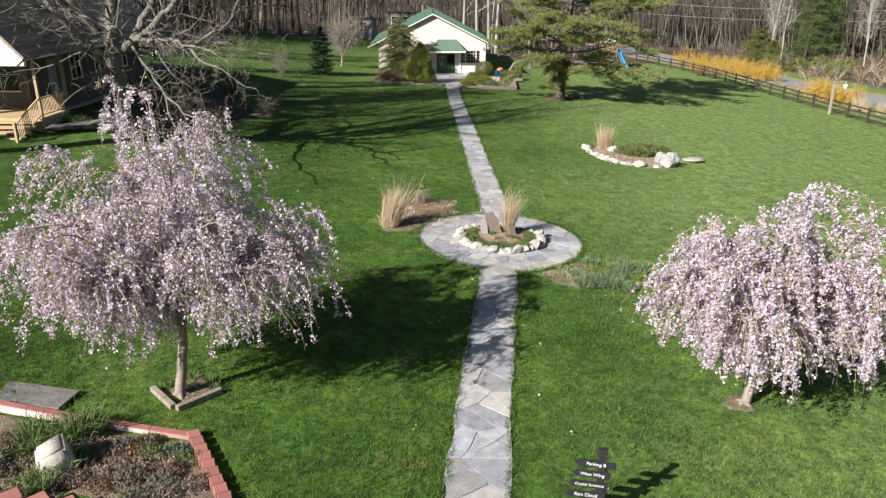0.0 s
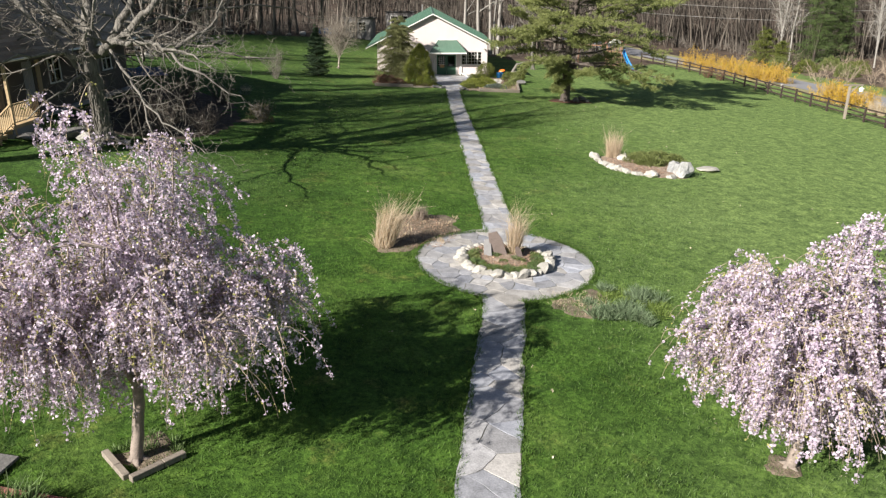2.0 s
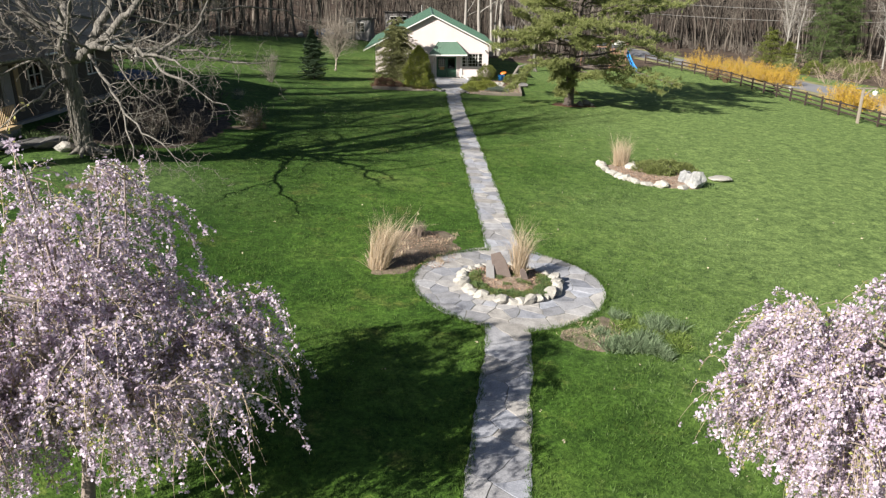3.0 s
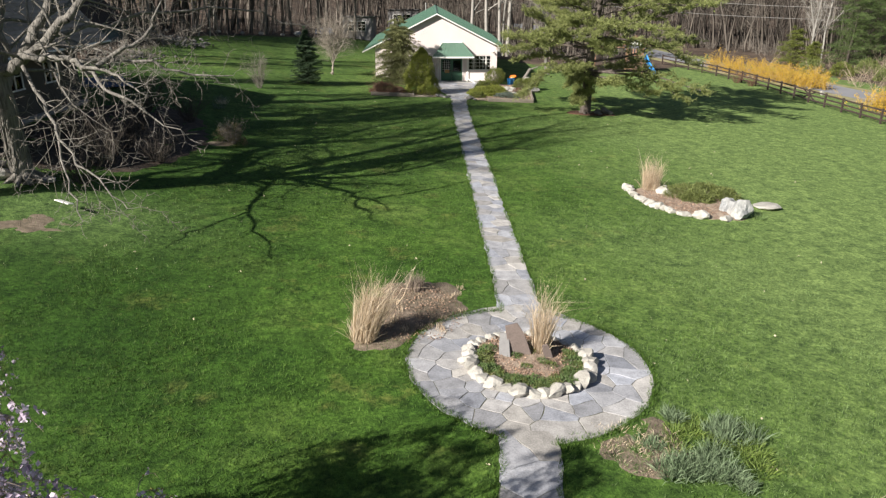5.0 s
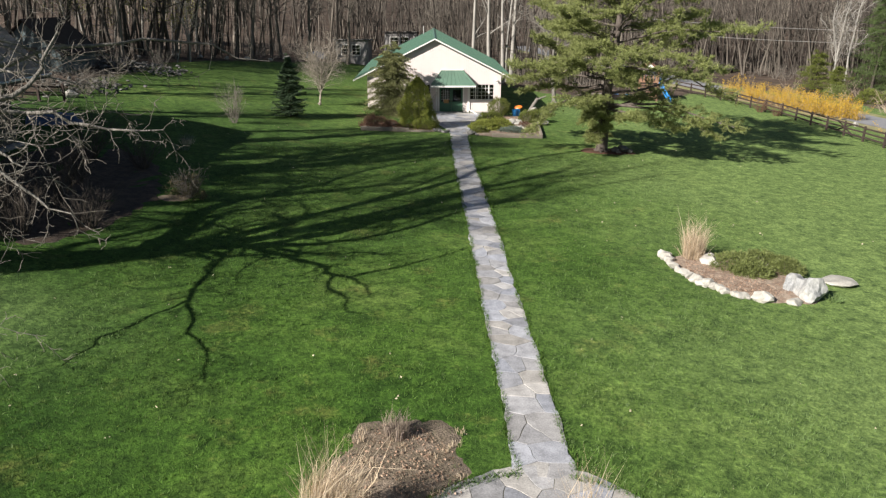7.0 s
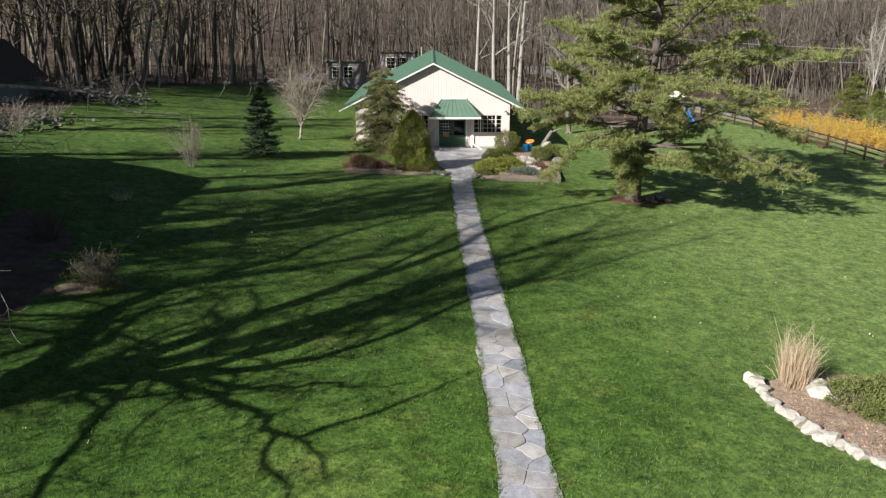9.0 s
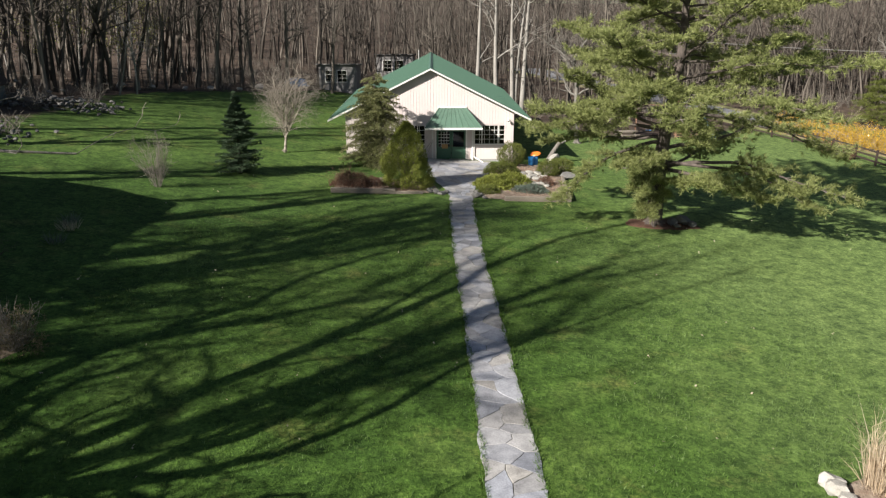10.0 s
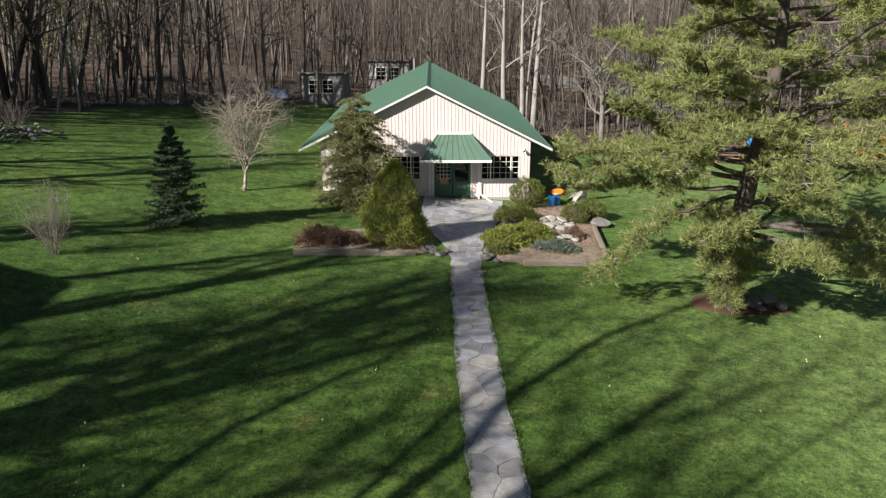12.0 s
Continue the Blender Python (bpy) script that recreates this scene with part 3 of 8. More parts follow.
def lay(thing_ob, cells, to_world, rng, material=M_FLAG):
    for poly in cells:
        poly = [np.array(to_world(*p)) for p in ragged(poly)]
        poly = [p + np.array(noise.noise_vector(Vector((p[0] * 2.3, p[1] * 2.3, 1.7)))[:2]) * 0.05 + np.array(noise.noise_vector(Vector((p[0] * 8, p[1] * 8, 4.7)))[:2]) * 0.016 for p in poly]
        part("flagstone", flag_mesh(poly, rng, float(rng.uniform(0.004, 0.017))), material, thing_ob)


def bed_strip(parent, rows, name="joint_bed", material=M_JOINT, lift=0.012):
    rows = [[(x, y, float(ground_z(x, y)) + lift) for x, y in r] for r in rows]
    w = len(rows[0])
    v = [p for r in rows for p in r]
    f = [(j * w + i, j * w + i + 1, (j + 1) * w + i + 1, (j + 1) * w + i) for j in range(len(rows) - 1) for i in range(w - 1)]
    return part(name, quick_mesh(name, v, f), material, parent)


def walk_section(name, y0, y1, label, seed, size):
    rng = np.random.default_rng(seed)
    ob = thing(name, (0, 0, 0), label, "path", kind="structure")
    bed_strip(ob, [[path_point(y, a) for a in (-0.69, -0.3, 0.3, 0.69)] for y in np.arange(y0, y1 + 0.01, 0.25)])
    lay(ob, voronoi(y1 - y0, 1.4, size, rng), lambda s, a: path_point(y0 + s, a), rng)
    return ob


walk_section("path_1", 4.0, 25.75, "flagstone garden walk with mossy joints", 11, 0.74)
walk_section("path_2", 32.3, 75.4, "long straight flagstone walk leading to the house", 12, 0.6)

ring = thing("paving_1", (0, 0, 0), "circular flagstone paving round a planted bed", "paving", kind="structure")
rng_ring = np.random.default_rng(13)


def ring_point(s, a):
    mid = (RING_IN + RING_OUT) / 2
    th, r = s / mid, mid + a
    if a > 0.6:
        r += 0.10 * noise.noise(Vector((math.cos(th) * 2.1, math.sin(th) * 2.1, 5.0))) + 0.06 * noise.noise(Vector((math.cos(th) * 8, math.sin(th) * 8, 5.0)))
        r += 0.35 * max(0, math.cos(th - 4.71)) ** 6 + 0.35 * max(0, math.cos(th - 1.57)) ** 6
    return (RING_C[0] + r * math.cos(th), RING_C[1] + r * math.sin(th))


ring_len = 2 * math.pi * (RING_IN + RING_OUT) / 2
bed_strip(ring, [[ring_point(s, a) for a in np.linspace(-0.9, 0.80, 6)] for s in np.linspace(0, ring_len, 73)], lift=0.018)
lay(ring, voronoi(ring_len, RING_OUT - RING_IN, 0.54, rng_ring), ring_point, rng_ring)

patio = thing("paving_2", (0, 0, 0), "flagstone patio spreading before the green house door", "paving", kind="structure")
rng_pat = np.random.default_rng(14)


def patio_point(s, a):
    y = 75.4 + s
    left = np.interp(y, [75.4, 77, 79.5, 82, 86.3], [-1.14, -1.45, -2.3, -2.85, -2.95])
    right = np.interp(y, [75.4, 77, 79.5, 82, 86.3], [0.27, 0.35, 0.7, 1.35, 1.75])
    return (left + (right - left) * (a / 4.4 + 0.5), y)


bed_strip(patio, [[patio_point(s, a) for a in np.linspace(-2.2, 2.2, 5)] for s in np.linspace(0, 10.95, 20)], lift=0.016)
lay(patio, voronoi(10.95, 4.4, 0.75, rng_pat), patio_point, rng_pat)


# ---- planting soil ----
def soil(name, outline, material, label, height=0.10, wobble=0.12, category="flower bed"):
    """A low, uneven mound of soil with a ragged outline."""
    rng = np.random.default_rng(len(name) + int(abs(outline[0][0]) * 10))
    c = np.mean(outline, 0)
    if wobble > 0.02:
        for _ in range(2):
            outline = [(p[0] + (q[0] - p[0]) * f, p[1] + (q[1] - p[1]) * f) for p, q in zip(outline, outline[1:] + outline[:1]) for f in (0.25, 0.75)]
    edge = []
    for p, q in zip(outline, outline[1:] + outline[:1]):
        m = max(2, int(math.dist(p, q) / 0.3))
        edge += [np.array(p) + (np.array(q) - p) * i / m for i in range(m)]
    edge = np.array([e + (c - e) / (np.linalg.norm(c - e) + 1e-6) * wobble * (2.4 * noise.noise(Vector((e[0] * 1.1, e[1] * 1.1, 4.0))) + rng.normal(0, 0.15)) for e in edge])
    n = len(edge)
    v, f = [], []
    rings = [1.0, 0.94, 0.75, 0.5, 0.25]
    for k in rings:
        for i in range(n):
            x, y = c + (edge[i] - c) * k
            z = float(ground_z(x, y)) + (-0.02 if k == 1.0 else height * (1 - k * 0.6) + 0.03 * noise.noise(Vector((x * 2, y * 2, 1.0))))
            v.append((x, y, z))
    v.append((c[0], c[1], float(ground_z(*c)) + height))
    for j in range(len(rings) - 1):
        for i in range(n):
            f.append((j * n + i, j * n + (i + 1) % n, (j + 1) * n + (i + 1) % n, (j + 1) * n + i))
    for i in range(n):
        f.append(((len(rings) - 1) * n + i, (len(rings) - 1) * n + (i + 1) % n, len(v) - 1))
    me = bpy.data.meshes.new(name)
    me.from_pydata(v, [], f)
    return single(name, smooth(me), material, Matrix(), label, category)


# ---- buildings ----
def glass_material():
    m = bpy.data.materials.new("window_glass")
    m.use_nodes = True
    N, L = m.node_tree.nodes, m.node_tree.links
    N.remove(N["Principled BSDF"])
    t, g, x, lw = N.new("ShaderNodeBsdfTransparent"), N.new("ShaderNodeBsdfGlossy"), N.new("ShaderNodeMixShader"), N.new("ShaderNodeFresnel")
    t.inputs["Color"].default_value = (0.55, 0.58, 0.58, 1)
    g.inputs["Roughness"].default_value = 0.03
    lw.inputs["IOR"].default_value = 1.52
    L.new(lw.outputs[0], x.inputs[0])
    L.new(t.outputs[0], x.inputs[1])
    L.new(g.outputs[0], x.inputs[2])
    L.new(x.outputs[0], N["Material Output"].inputs["Surface"])
    return m


M_PANE = glass_material()
M_ROOM = mat("dim_interior", (0.10, 0.09, 0.08), 0.9, 0.2, 1, 10, 0.0)


def wall_cells(x0, x1, z0, z1, y0, y1, holes):
    """A wall in the x-z plane from y0 to y1, with openings (xa, xb, za, zb) that go through it."""
    xs = sorted({x0, x1, *[h[0] for h in holes], *[h[1] for h in holes]})
    zs = sorted({z0, z1, *[h[2] for h in holes], *[h[3] for h in holes]})
    bm = bmesh.new()
    for a, b in zip(xs, xs[1:]):
        for c, d in zip(zs, zs[1:]):
            mx, mz = (a + b) / 2, (c + d) / 2
            if any(h[0] < mx < h[1] and h[2] < mz < h[3] for h in holes):
                continue
            box(a, b, y0, y1, c, d, bm=bm)
    bmesh.ops.remove_doubles(bm, verts=bm.verts, dist=1e-5)
    bm.verts.index_update()
    seen = {}
    for f in list(bm.faces):
        seen.setdefault(tuple(sorted(v.index for v in f.verts)), []).append(f)
    bmesh.ops.delete(bm, geom=[f for fs in seen.values() if len(fs) > 1 for f in fs], context="FACES_ONLY")
    return bm


def window(parent, x0, x1, z0, z1, y, cols, rows, sashes, name="window", trim=M_WHITE, frame_w=0.07):
    """A window set in an opening facing -y: frame, sash posts, glazing bars, one pane each."""
    w = part(name, box(x0 - frame_w, x1 + frame_w, y - 0.03, y + 0.02, z1, z1 + frame_w, 0.005), trim, parent, "white painted multi-pane window")
    part("sill", box(x0 - frame_w - 0.03, x1 + frame_w + 0.03, y - 0.07, y + 0.02, z0 - 0.06, z0, 0.005), trim, w)
    for xa in (x0 - frame_w, x1):
        part("window_frame", box(xa, xa + frame_w, y - 0.03, y + 0.02, z0, z1, 0.005), trim, w)
    for s in sashes:
        part("sash_post", box(s - 0.035, s + 0.035, y - 0.01, y + 0.04, z0, z1, 0.004), trim, w)
    for i in range(1, cols):
        x = x0 + (x1 - x0) * i / cols
        part("glazing_bar", box(x - 0.012, x + 0.012, y + 0.01, y + 0.035, z0, z1), trim, w)
    for j in range(1, rows):
        z = z0 + (z1 - z0) * j / rows
        part("glazing_bar", box(x0, x1, y + 0.012, y + 0.033, z - 0.012, z + 0.012), trim, w)
    pane = part("pane", box(x0, x1, y + 0.045, y + 0.052, z0, z1), M_PANE, w)
    pane.visible_shadow = False
    return w


def main_house():
    X0, X1, YF, YB, XM = -8.9, 3.27, 86.5, 107.0, -2.74
    EX0, EX1, EZ, RZ, YR = -10.1, 4.47, 3.05, 6.62, 86.08
    F = 0.08
    h = thing("house", (0, 0, 0), "low cream board-sided cottage with green metal gable roof", "house")
    holes = [(-5.35, -3.2, 1.2, 2.52), (0.45, 2.6, 1.2, 2.52), (-2.36, -0.16, F, 2.25)]
    top = 3.25
    wall = part("wall", wall_cells(X0, X1, -0.6, top, YF, YF + 0.2, holes), M_SIDING, h, "cream vertical board siding")
    slope = (RZ - EZ) / (XM - EX0)

    def roof_z(x):
        return EZ + slope * (x - EX0 if x < XM else EX1 - x)

    part("gable", prism([(X0, top), (X1, top), (X1, roof_z(X1) - 0.16), (XM, RZ - 0.16), (X0, roof_z(X0) - 0.16)], "y", YF, YF + 0.2), M_SIDING, h)
    part("wall", box(X0, X0 + 0.2, YF + 0.2, YB, -0.6, roof_z(X0) - 0.15), M_SIDING, h)
    part("wall", box(X1 - 0.2, X1, YF + 0.2, YB, -0.6, roof_z(X1) - 0.15), M_SIDING, h)
    part("back_wall", prism([(X0 + 0.2, -0.6), (X1 - 0.2, -0.6), (X1 - 0.2, roof_z(X1) - 0.1), (XM, RZ - 0.16), (X0 + 0.2, roof_z(X0) - 0.1)], "y", YB - 0.2, YB), M_SIDING, h)
    part("floor_slab", box(X0 + 0.2, X1 - 0.2, YF - 0.02, YB - 0.2, -0.3, F), M_STONEWALL, h)
    part("inner_wall", box(X0 + 0.25, X1 - 0.25, YF + 4.0, YF + 4.1, F, 3.2), M_ROOM, h)
    # battens up the gable front
    x = X0 + 0.03
    while x < X1:
        zt = roof_z(x) - 0.2
        zb = 0.10 if x > XM else 0.45
        spans = [(zb, zt)]
        for a, b, c, d in holes:
            if a - 0.09 < x < b + 0.09:
                spans = [(s0, s1) for s in spans for s0, s1 in ((s[0], min(s[1], c - 0.08)), (max(s[0], d + 0.09), s[1])) if s1 - s0 > 0.1]
        for s0, s1 in spans:
            part("batten", box(x - 0.022, x + 0.022, YF - 0.02, YF - 0.001, s0, s1), M_SIDING, h)
        x += 0.203
    # roof: two slopes, ribs, ridge cap, white rake boards
    YE = YB + 0.9
    for sx in (-1, 1):
        ex = EX0 if sx < 0 else EX1
        n = Vector((sx * slope, 0, 1)).normalized()
        pts = [(ex, EZ), (XM, RZ), (XM, RZ - 0.12), (ex, EZ - 0.12)]
        slab = part("roof", prism(pts, "y", YR, YE), M_ROOF, h, "green standing-seam metal roof")
        for k in range(1, 46):
            y = YR + (YE - YR) * k / 46
            p, q = Vector((ex, y, EZ)) + n * 0.012, Vector((XM, y, RZ)) + n * 0.012
            part("seam", beam(p, q, 0.03, 0.03, n), M_ROOF, slab)
        d = Vector((XM - ex, 0, RZ - EZ)).normalized()
        part("rake_board", prism([(ex - sx * -0.0, EZ - 0.02), (XM, RZ - 0.02), (XM, RZ - 0.13), (ex, EZ - 0.13)], "y", YR - 0.04, YR - 0.002), M_WHITE, h, "white painted rake board")
        part("eave_board", box(min(ex, ex + sx * 0.03), max(ex, ex + sx * 0.03), YR, YE, EZ - 0.17, EZ - 0.01), M_WHITE, h)
        part("soffit", prism([(ex, EZ - 0.13), (X0 if sx < 0 else X1, roof_z(X0 if sx < 0 else X1) - 0.13), (X0 if sx < 0 else X1, roof_z(X0 if sx < 0 else X1) - 0.15), (ex, EZ - 0.15)], "y", YR, YE), M_SIDING, h)
    part("ridge_cap", prism([(XM - 0.16, RZ - 0.05), (XM, RZ + 0.04), (XM + 0.16, RZ - 0.05)], "y", YR - 0.02, YE), M_ROOF, h)
    window(h, -5.35, -3.2, 1.2, 2.52, YF + 0.03, 6, 4, [-4.85, -3.7])
    window(h, 0.45, 2.6, 1.2, 2.52, YF + 0.03, 6, 4, [0.98, 2.16])
    # double door, upper lights, green panels
    for k, (xa, xb) in enumerate(((-2.3, -1.27), (-1.24, -0.22))):
        door = part("door", box(xa, xb, YF + 0.06, YF + 0.11, F + 0.02, 0.98, 0.01), M_GREEN, h, "green painted half-glazed door")
        for s0, s1, z0, z1 in ((xa, xa + 0.11, 0.98, 2.2), (xb - 0.11, xb, 0.98, 2.2), (xa + 0.11, xb - 0.11, 2.1, 2.2)):
            part("door_frame", box(s0, s1, YF + 0.06, YF + 0.11, z0, z1), M_GREEN, door)
        pane = part("pane", box(xa + 0.11, xb - 0.11, YF + 0.08, YF + 0.088, 0.98, 2.1), M_PANE, door)
        pane.visible_shadow = False
        part("panel", box(xa + 0.14, xb - 0.14, YF + 0.045, YF + 0.06, F + 0.18, 0.82, 0.008), M_GREEN, door)
        if k == 0:
            for i in range(1, 4):
                part("glazing_bar", box(xa + 0.11 + 0.81 * i / 4 - 0.012, xa + 0.11 + 0.81 * i / 4 + 0.012, YF + 0.065, YF + 0.08, 0.98, 2.1), M_WHITE, door)
            for j in range(1, 5):
                part("glazing_bar", box(xa + 0.11, xb - 0.11, YF + 0.067, YF + 0.078, 0.98 + 1.12 * j / 5 - 0.012, 0.98 + 1.12 * j / 5 + 0.012), M_WHITE, door)
            part("notice", box(-1.95, -1.5, YF + 0.02, YF + 0.04, 0.86, 1.18, 0.01), M_COPPER, door, "tan notice board")
        part("door_handle", box(xb - 0.10 if k == 0 else xa + 0.03, xb - 0.05 if k == 0 else xa + 0.08, YF + 0.02, YF + 0.06, 1.0, 1.12, 0.008), M_RUST, door)
    for xa in (-2.44, -0.2):
        part("door_casing", box(xa, xa + 0.1, YF - 0.03, YF + 0.05, F, 2.3, 0.005), M_WHITE, h)
    # hipped canopy
    cz, ct, yf = 2.60, 3.82, 84.85
    bl, br, tl, tr = (-3.12, yf, cz), (0.88, yf, cz), (-2.1, YF - 0.02, ct), (-0.22, YF - 0.02, ct)
    wl, wr = (-3.12, YF - 0.02, cz), (0.88, YF - 0.02, cz)
    bm = bmesh.new()
    v = [bm.verts.new(p) for p in (bl, br, tr, tl, wl, wr)]
    for f in ((0, 1, 2, 3), (0, 3, 4), (1, 5, 2), (0, 4, 5, 1), (3, 2, 5, 4)):
        bm.faces.new([v[i] for i in f])
    canopy = part("canopy", bm, M_CANOPY, h, "green metal hipped door canopy")
    for i in range(1, 9):
        k = i / 9
        p = Vector(bl).lerp(Vector(br), k)
        q = Vector(tl).lerp(Vector(tr), k)
        part("canopy_rib", beam(p + Vector((0, -0.01, 0.008)), q + Vector((0, -0.01, 0.008)), 0.025, 0.025), M_CANOPY, canopy)
    for p, q in ((bl, tl), (br, tr)):
        part("hip_cap", beam(Vector(p) + Vector((0, 0, 0.02)), Vector(q) + Vector((0, 0, 0.02)), 0.07, 0.05), M_CANOPY, canopy)
    part("canopy_fascia", box(-3.15, 0.91, yf - 0.03, yf + 0.01, cz - 0.13, cz + 0.01, 0.006), M_WHITE, canopy)
    for xa in (-3.15, 0.87):
        part("canopy_fascia", box(xa, xa + 0.04, yf + 0.01, YF - 0.02, cz - 0.13, cz, 0.004), M_WHITE, canopy)
    part("canopy_flashing", box(-2.2, -0.12, YF - 0.06, YF - 0.003, ct - 0.02, ct + 0.08, 0.006), M_WHITE, canopy)
    for xa in (-2.62, 0.3):
        part("canopy_post", box(xa - 0.05, xa + 0.05, YF - 0.13, YF - 0.03, 0.0, cz - 0.13, 0.008), M_WHITE, canopy, "white post")
    part("downspout", tubes("downspout", [((0.42, YF - 0.08, 2.5), (0.42, YF - 0.08, 0.25), 0.04, 0.04), ((0.42, YF - 0.08, 0.25), (1.05, YF - 1.0, 0.0), 0.045, 0.045)], 8), M_WHITE, h)
    lamp = part("wall_lamp", box(2.8, 2.98, YF - 0.05, YF - 0.001, 2.85, 3.0, 0.01), M_WHITE, h, "white wall floodlight")
    part("lamp_shade", tubes("lamp_shade", [((2.89, YF - 0.05, 2.95), (2.89, YF - 0.28, 2.84), 0.05, 0.10)], 10), M_WHITE, lamp)
    part("vent_pipe", tubes("vent_pipe", [((-3.9, 106, roof_z(-3.9) - 0.1), (-3.9, 106, roof_z(-3.9) + 0.9), 0.06, 0.06)], 8), M_STONEWALL, h, "grey roof vent pipe")
    return h


# the cottage stands turned a little against the walk
main_house().matrix_basis = Matrix.Translation((-2.75, 86.5, 0)) @ pose(0, 0, 0, 0, 0, 2.6) @ Matrix.Translation((2.75, -86.5, 0))


def side_house():
    """The shingled house on the bank, seen along its porch side."""
    EX, EZ, RX, RZ, Y0, Y1 = -22.0, 6.35, -26.4, 11.15, 41.5, 57.5
    YP = 38.0
    h = thing("farmhouse", (0, 0, 0), "dark-walled house with brown shingle gable roof", "house")
    wins = [(46.4, 47.6, 4.3, 5.65), (49.6, 50.8, 4.3, 5.65), (53.2, 54.4, 4.3, 5.65)]
    door = (43.7, 44.75, 3.25, 5.75)
    WX = -24.0
    # the long wall faces +x: build facing -y, then turn
    turn = Matrix(((0, -1, 0, WX), (1, 0, 0, 0), (0, 0, 1, 0), (0, 0, 0, 1)))
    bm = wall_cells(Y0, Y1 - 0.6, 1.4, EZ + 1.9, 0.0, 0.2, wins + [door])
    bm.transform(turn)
    part("wall", bm, M_DARKWALL, h, "grey-brown wall, its shade partly in the colour")
    for a, b, c, d in wins:
        w = part("window", box(WX - 0.02, WX + 0.04, a - 0.09, b + 0.09, d, d + 0.1), M_DARKWALL if a > 40 else M_WHITE, h)
        part("sill", box(WX - 0.02, WX + 0.08, a - 0.12, b + 0.12, c - 0.08, c), M_WHITE, w)
        for y in (a - 0.09, b):
            part("window_frame", box(WX - 0.02, WX + 0.04, y, y + 0.09, c, d), M_WHITE, w)
        for k in range(1, max(2, round((b - a) / 1.2))):
            y = a + (b - a) * k / max(2, round((b - a) / 1.2))
            part("sash_post", box(WX - 0.04, WX + 0.02, y - 0.03, y + 0.03, c, d), M_WHITE, w)
        part("glazing_bar", box(WX - 0.04, WX + 0.01, a, b, (c + d) / 2 - 0.02, (c + d) / 2 + 0.02), M_WHITE, w)
        p = part("pane", box(WX - 0.07, WX - 0.06, a, b, c, d), M_PANE, w)
        p.visible_shadow = False
    dl = part("door", box(WX - 0.08, WX - 0.03, door[0] + 0.03, door[1] - 0.03, door[2], door[3] - 0.03, 0.01), M_STONEWALL, h, "pale grey front door")
    part("panel", box(WX - 0.03, WX - 0.015, door[0] + 0.2, door[1] - 0.2, 3.6, 4.5, 0.008), M_STONEWALL, dl)
    part("panel", box(WX - 0.03, WX - 0.015, door[0] + 0.2, door[1] - 0.2, 4.65, 5.5, 0.008), M_STONEWALL, dl)
    part("corner_board", box(WX - 0.01, WX + 0.05, 45.0, 45.4, 3.2, 6.3), M_WOOD, h)
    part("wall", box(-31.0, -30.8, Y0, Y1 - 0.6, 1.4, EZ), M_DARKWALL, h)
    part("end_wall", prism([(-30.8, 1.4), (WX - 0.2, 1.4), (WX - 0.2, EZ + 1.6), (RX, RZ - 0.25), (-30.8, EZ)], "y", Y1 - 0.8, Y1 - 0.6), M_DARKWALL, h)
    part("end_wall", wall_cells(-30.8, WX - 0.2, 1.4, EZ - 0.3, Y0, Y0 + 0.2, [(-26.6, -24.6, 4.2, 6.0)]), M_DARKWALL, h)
    window(h, -26.6, -24.6, 4.2, 6.0, Y0 + 0.03, 2, 2, [])
    part("porch_gable", prism([(-31.2, EZ - 0.45), (EX, EZ - 0.15), (RX, RZ - 0.22)], "y", YP + 0.05, YP + 0.2), M_WHITE, h, "white porch gable")
    part("porch_beam", box(-31.0, EX - 0.02, YP - 0.02, YP + 0.22, EZ - 0.42, EZ - 0.12, 0.01), M_WHITE, h)
    part("porch_ceiling", box(-30.8, WX - 0.2, YP + 0.2, Y0, EZ - 0.3, EZ - 0.25), M_WHITE, h)
    part("porch_floor", box(-30.8, WX + 0.36, YP + 0.4, Y0, 3.05, 3.2), M_WOOD, h)
    part("foundation", box(WX - 0.1, WX + 0.35, Y0, Y1 - 0.6, 0.6, 2.75, 0.02), M_STONEWALL, h, "grey concrete footing")
    roof = part("roof", prism([(EX, EZ), (RX, RZ), (RX, RZ - 0.2), (EX, EZ - 0.2)], "y", YP, Y1), M_SHINGLE, h, "brown shingle roof")
    part("roof", prism([(-31.3, EZ - 0.4), (RX, RZ), (RX, RZ - 0.2), (-31.3, EZ - 0.6)], "y", YP, Y1), M_SHINGLE, h)
    # low-pitched block beyond the ridge, unseen, added to shape the house's shadow
    plan = [(RX, YP + 0.3), (-32.5, YP + 0.3), (-32.5, 60.9), (-31.0, 60.8), (-28.5, 59.5), (RX, Y1)]
    wing = prism(plan, "z", 0.0, 1.0)
    for v in wing.verts:
        top = RZ - 0.02 - 0.25 * (RX - v.co.x)
        v.co.z = top - 0.2 if v.co.z < 0.5 else top
    part("roof", wing, M_SHINGLE, h, "unseen rear roof added to shape the house's shadow")
    part("rear_wall", prism([(RX - 0.3, Y1 - 0.5), (-32.2, Y1 - 0.5), (-32.2, 60.6), (-31.0, 60.5), (-28.6, 59.2)], "z", 1.4, 9.0), M_DARKWALL, h)
    ln = math.hypot(RX - EX, RZ - EZ)
    d = Vector((RX - EX, 0, RZ - EZ)).normalized()
    up = Vector((d.z, 0, -d.x))
    rng = np.random.default_rng(5)
    # shingle courses: near stretch piece by piece
    courses = 27
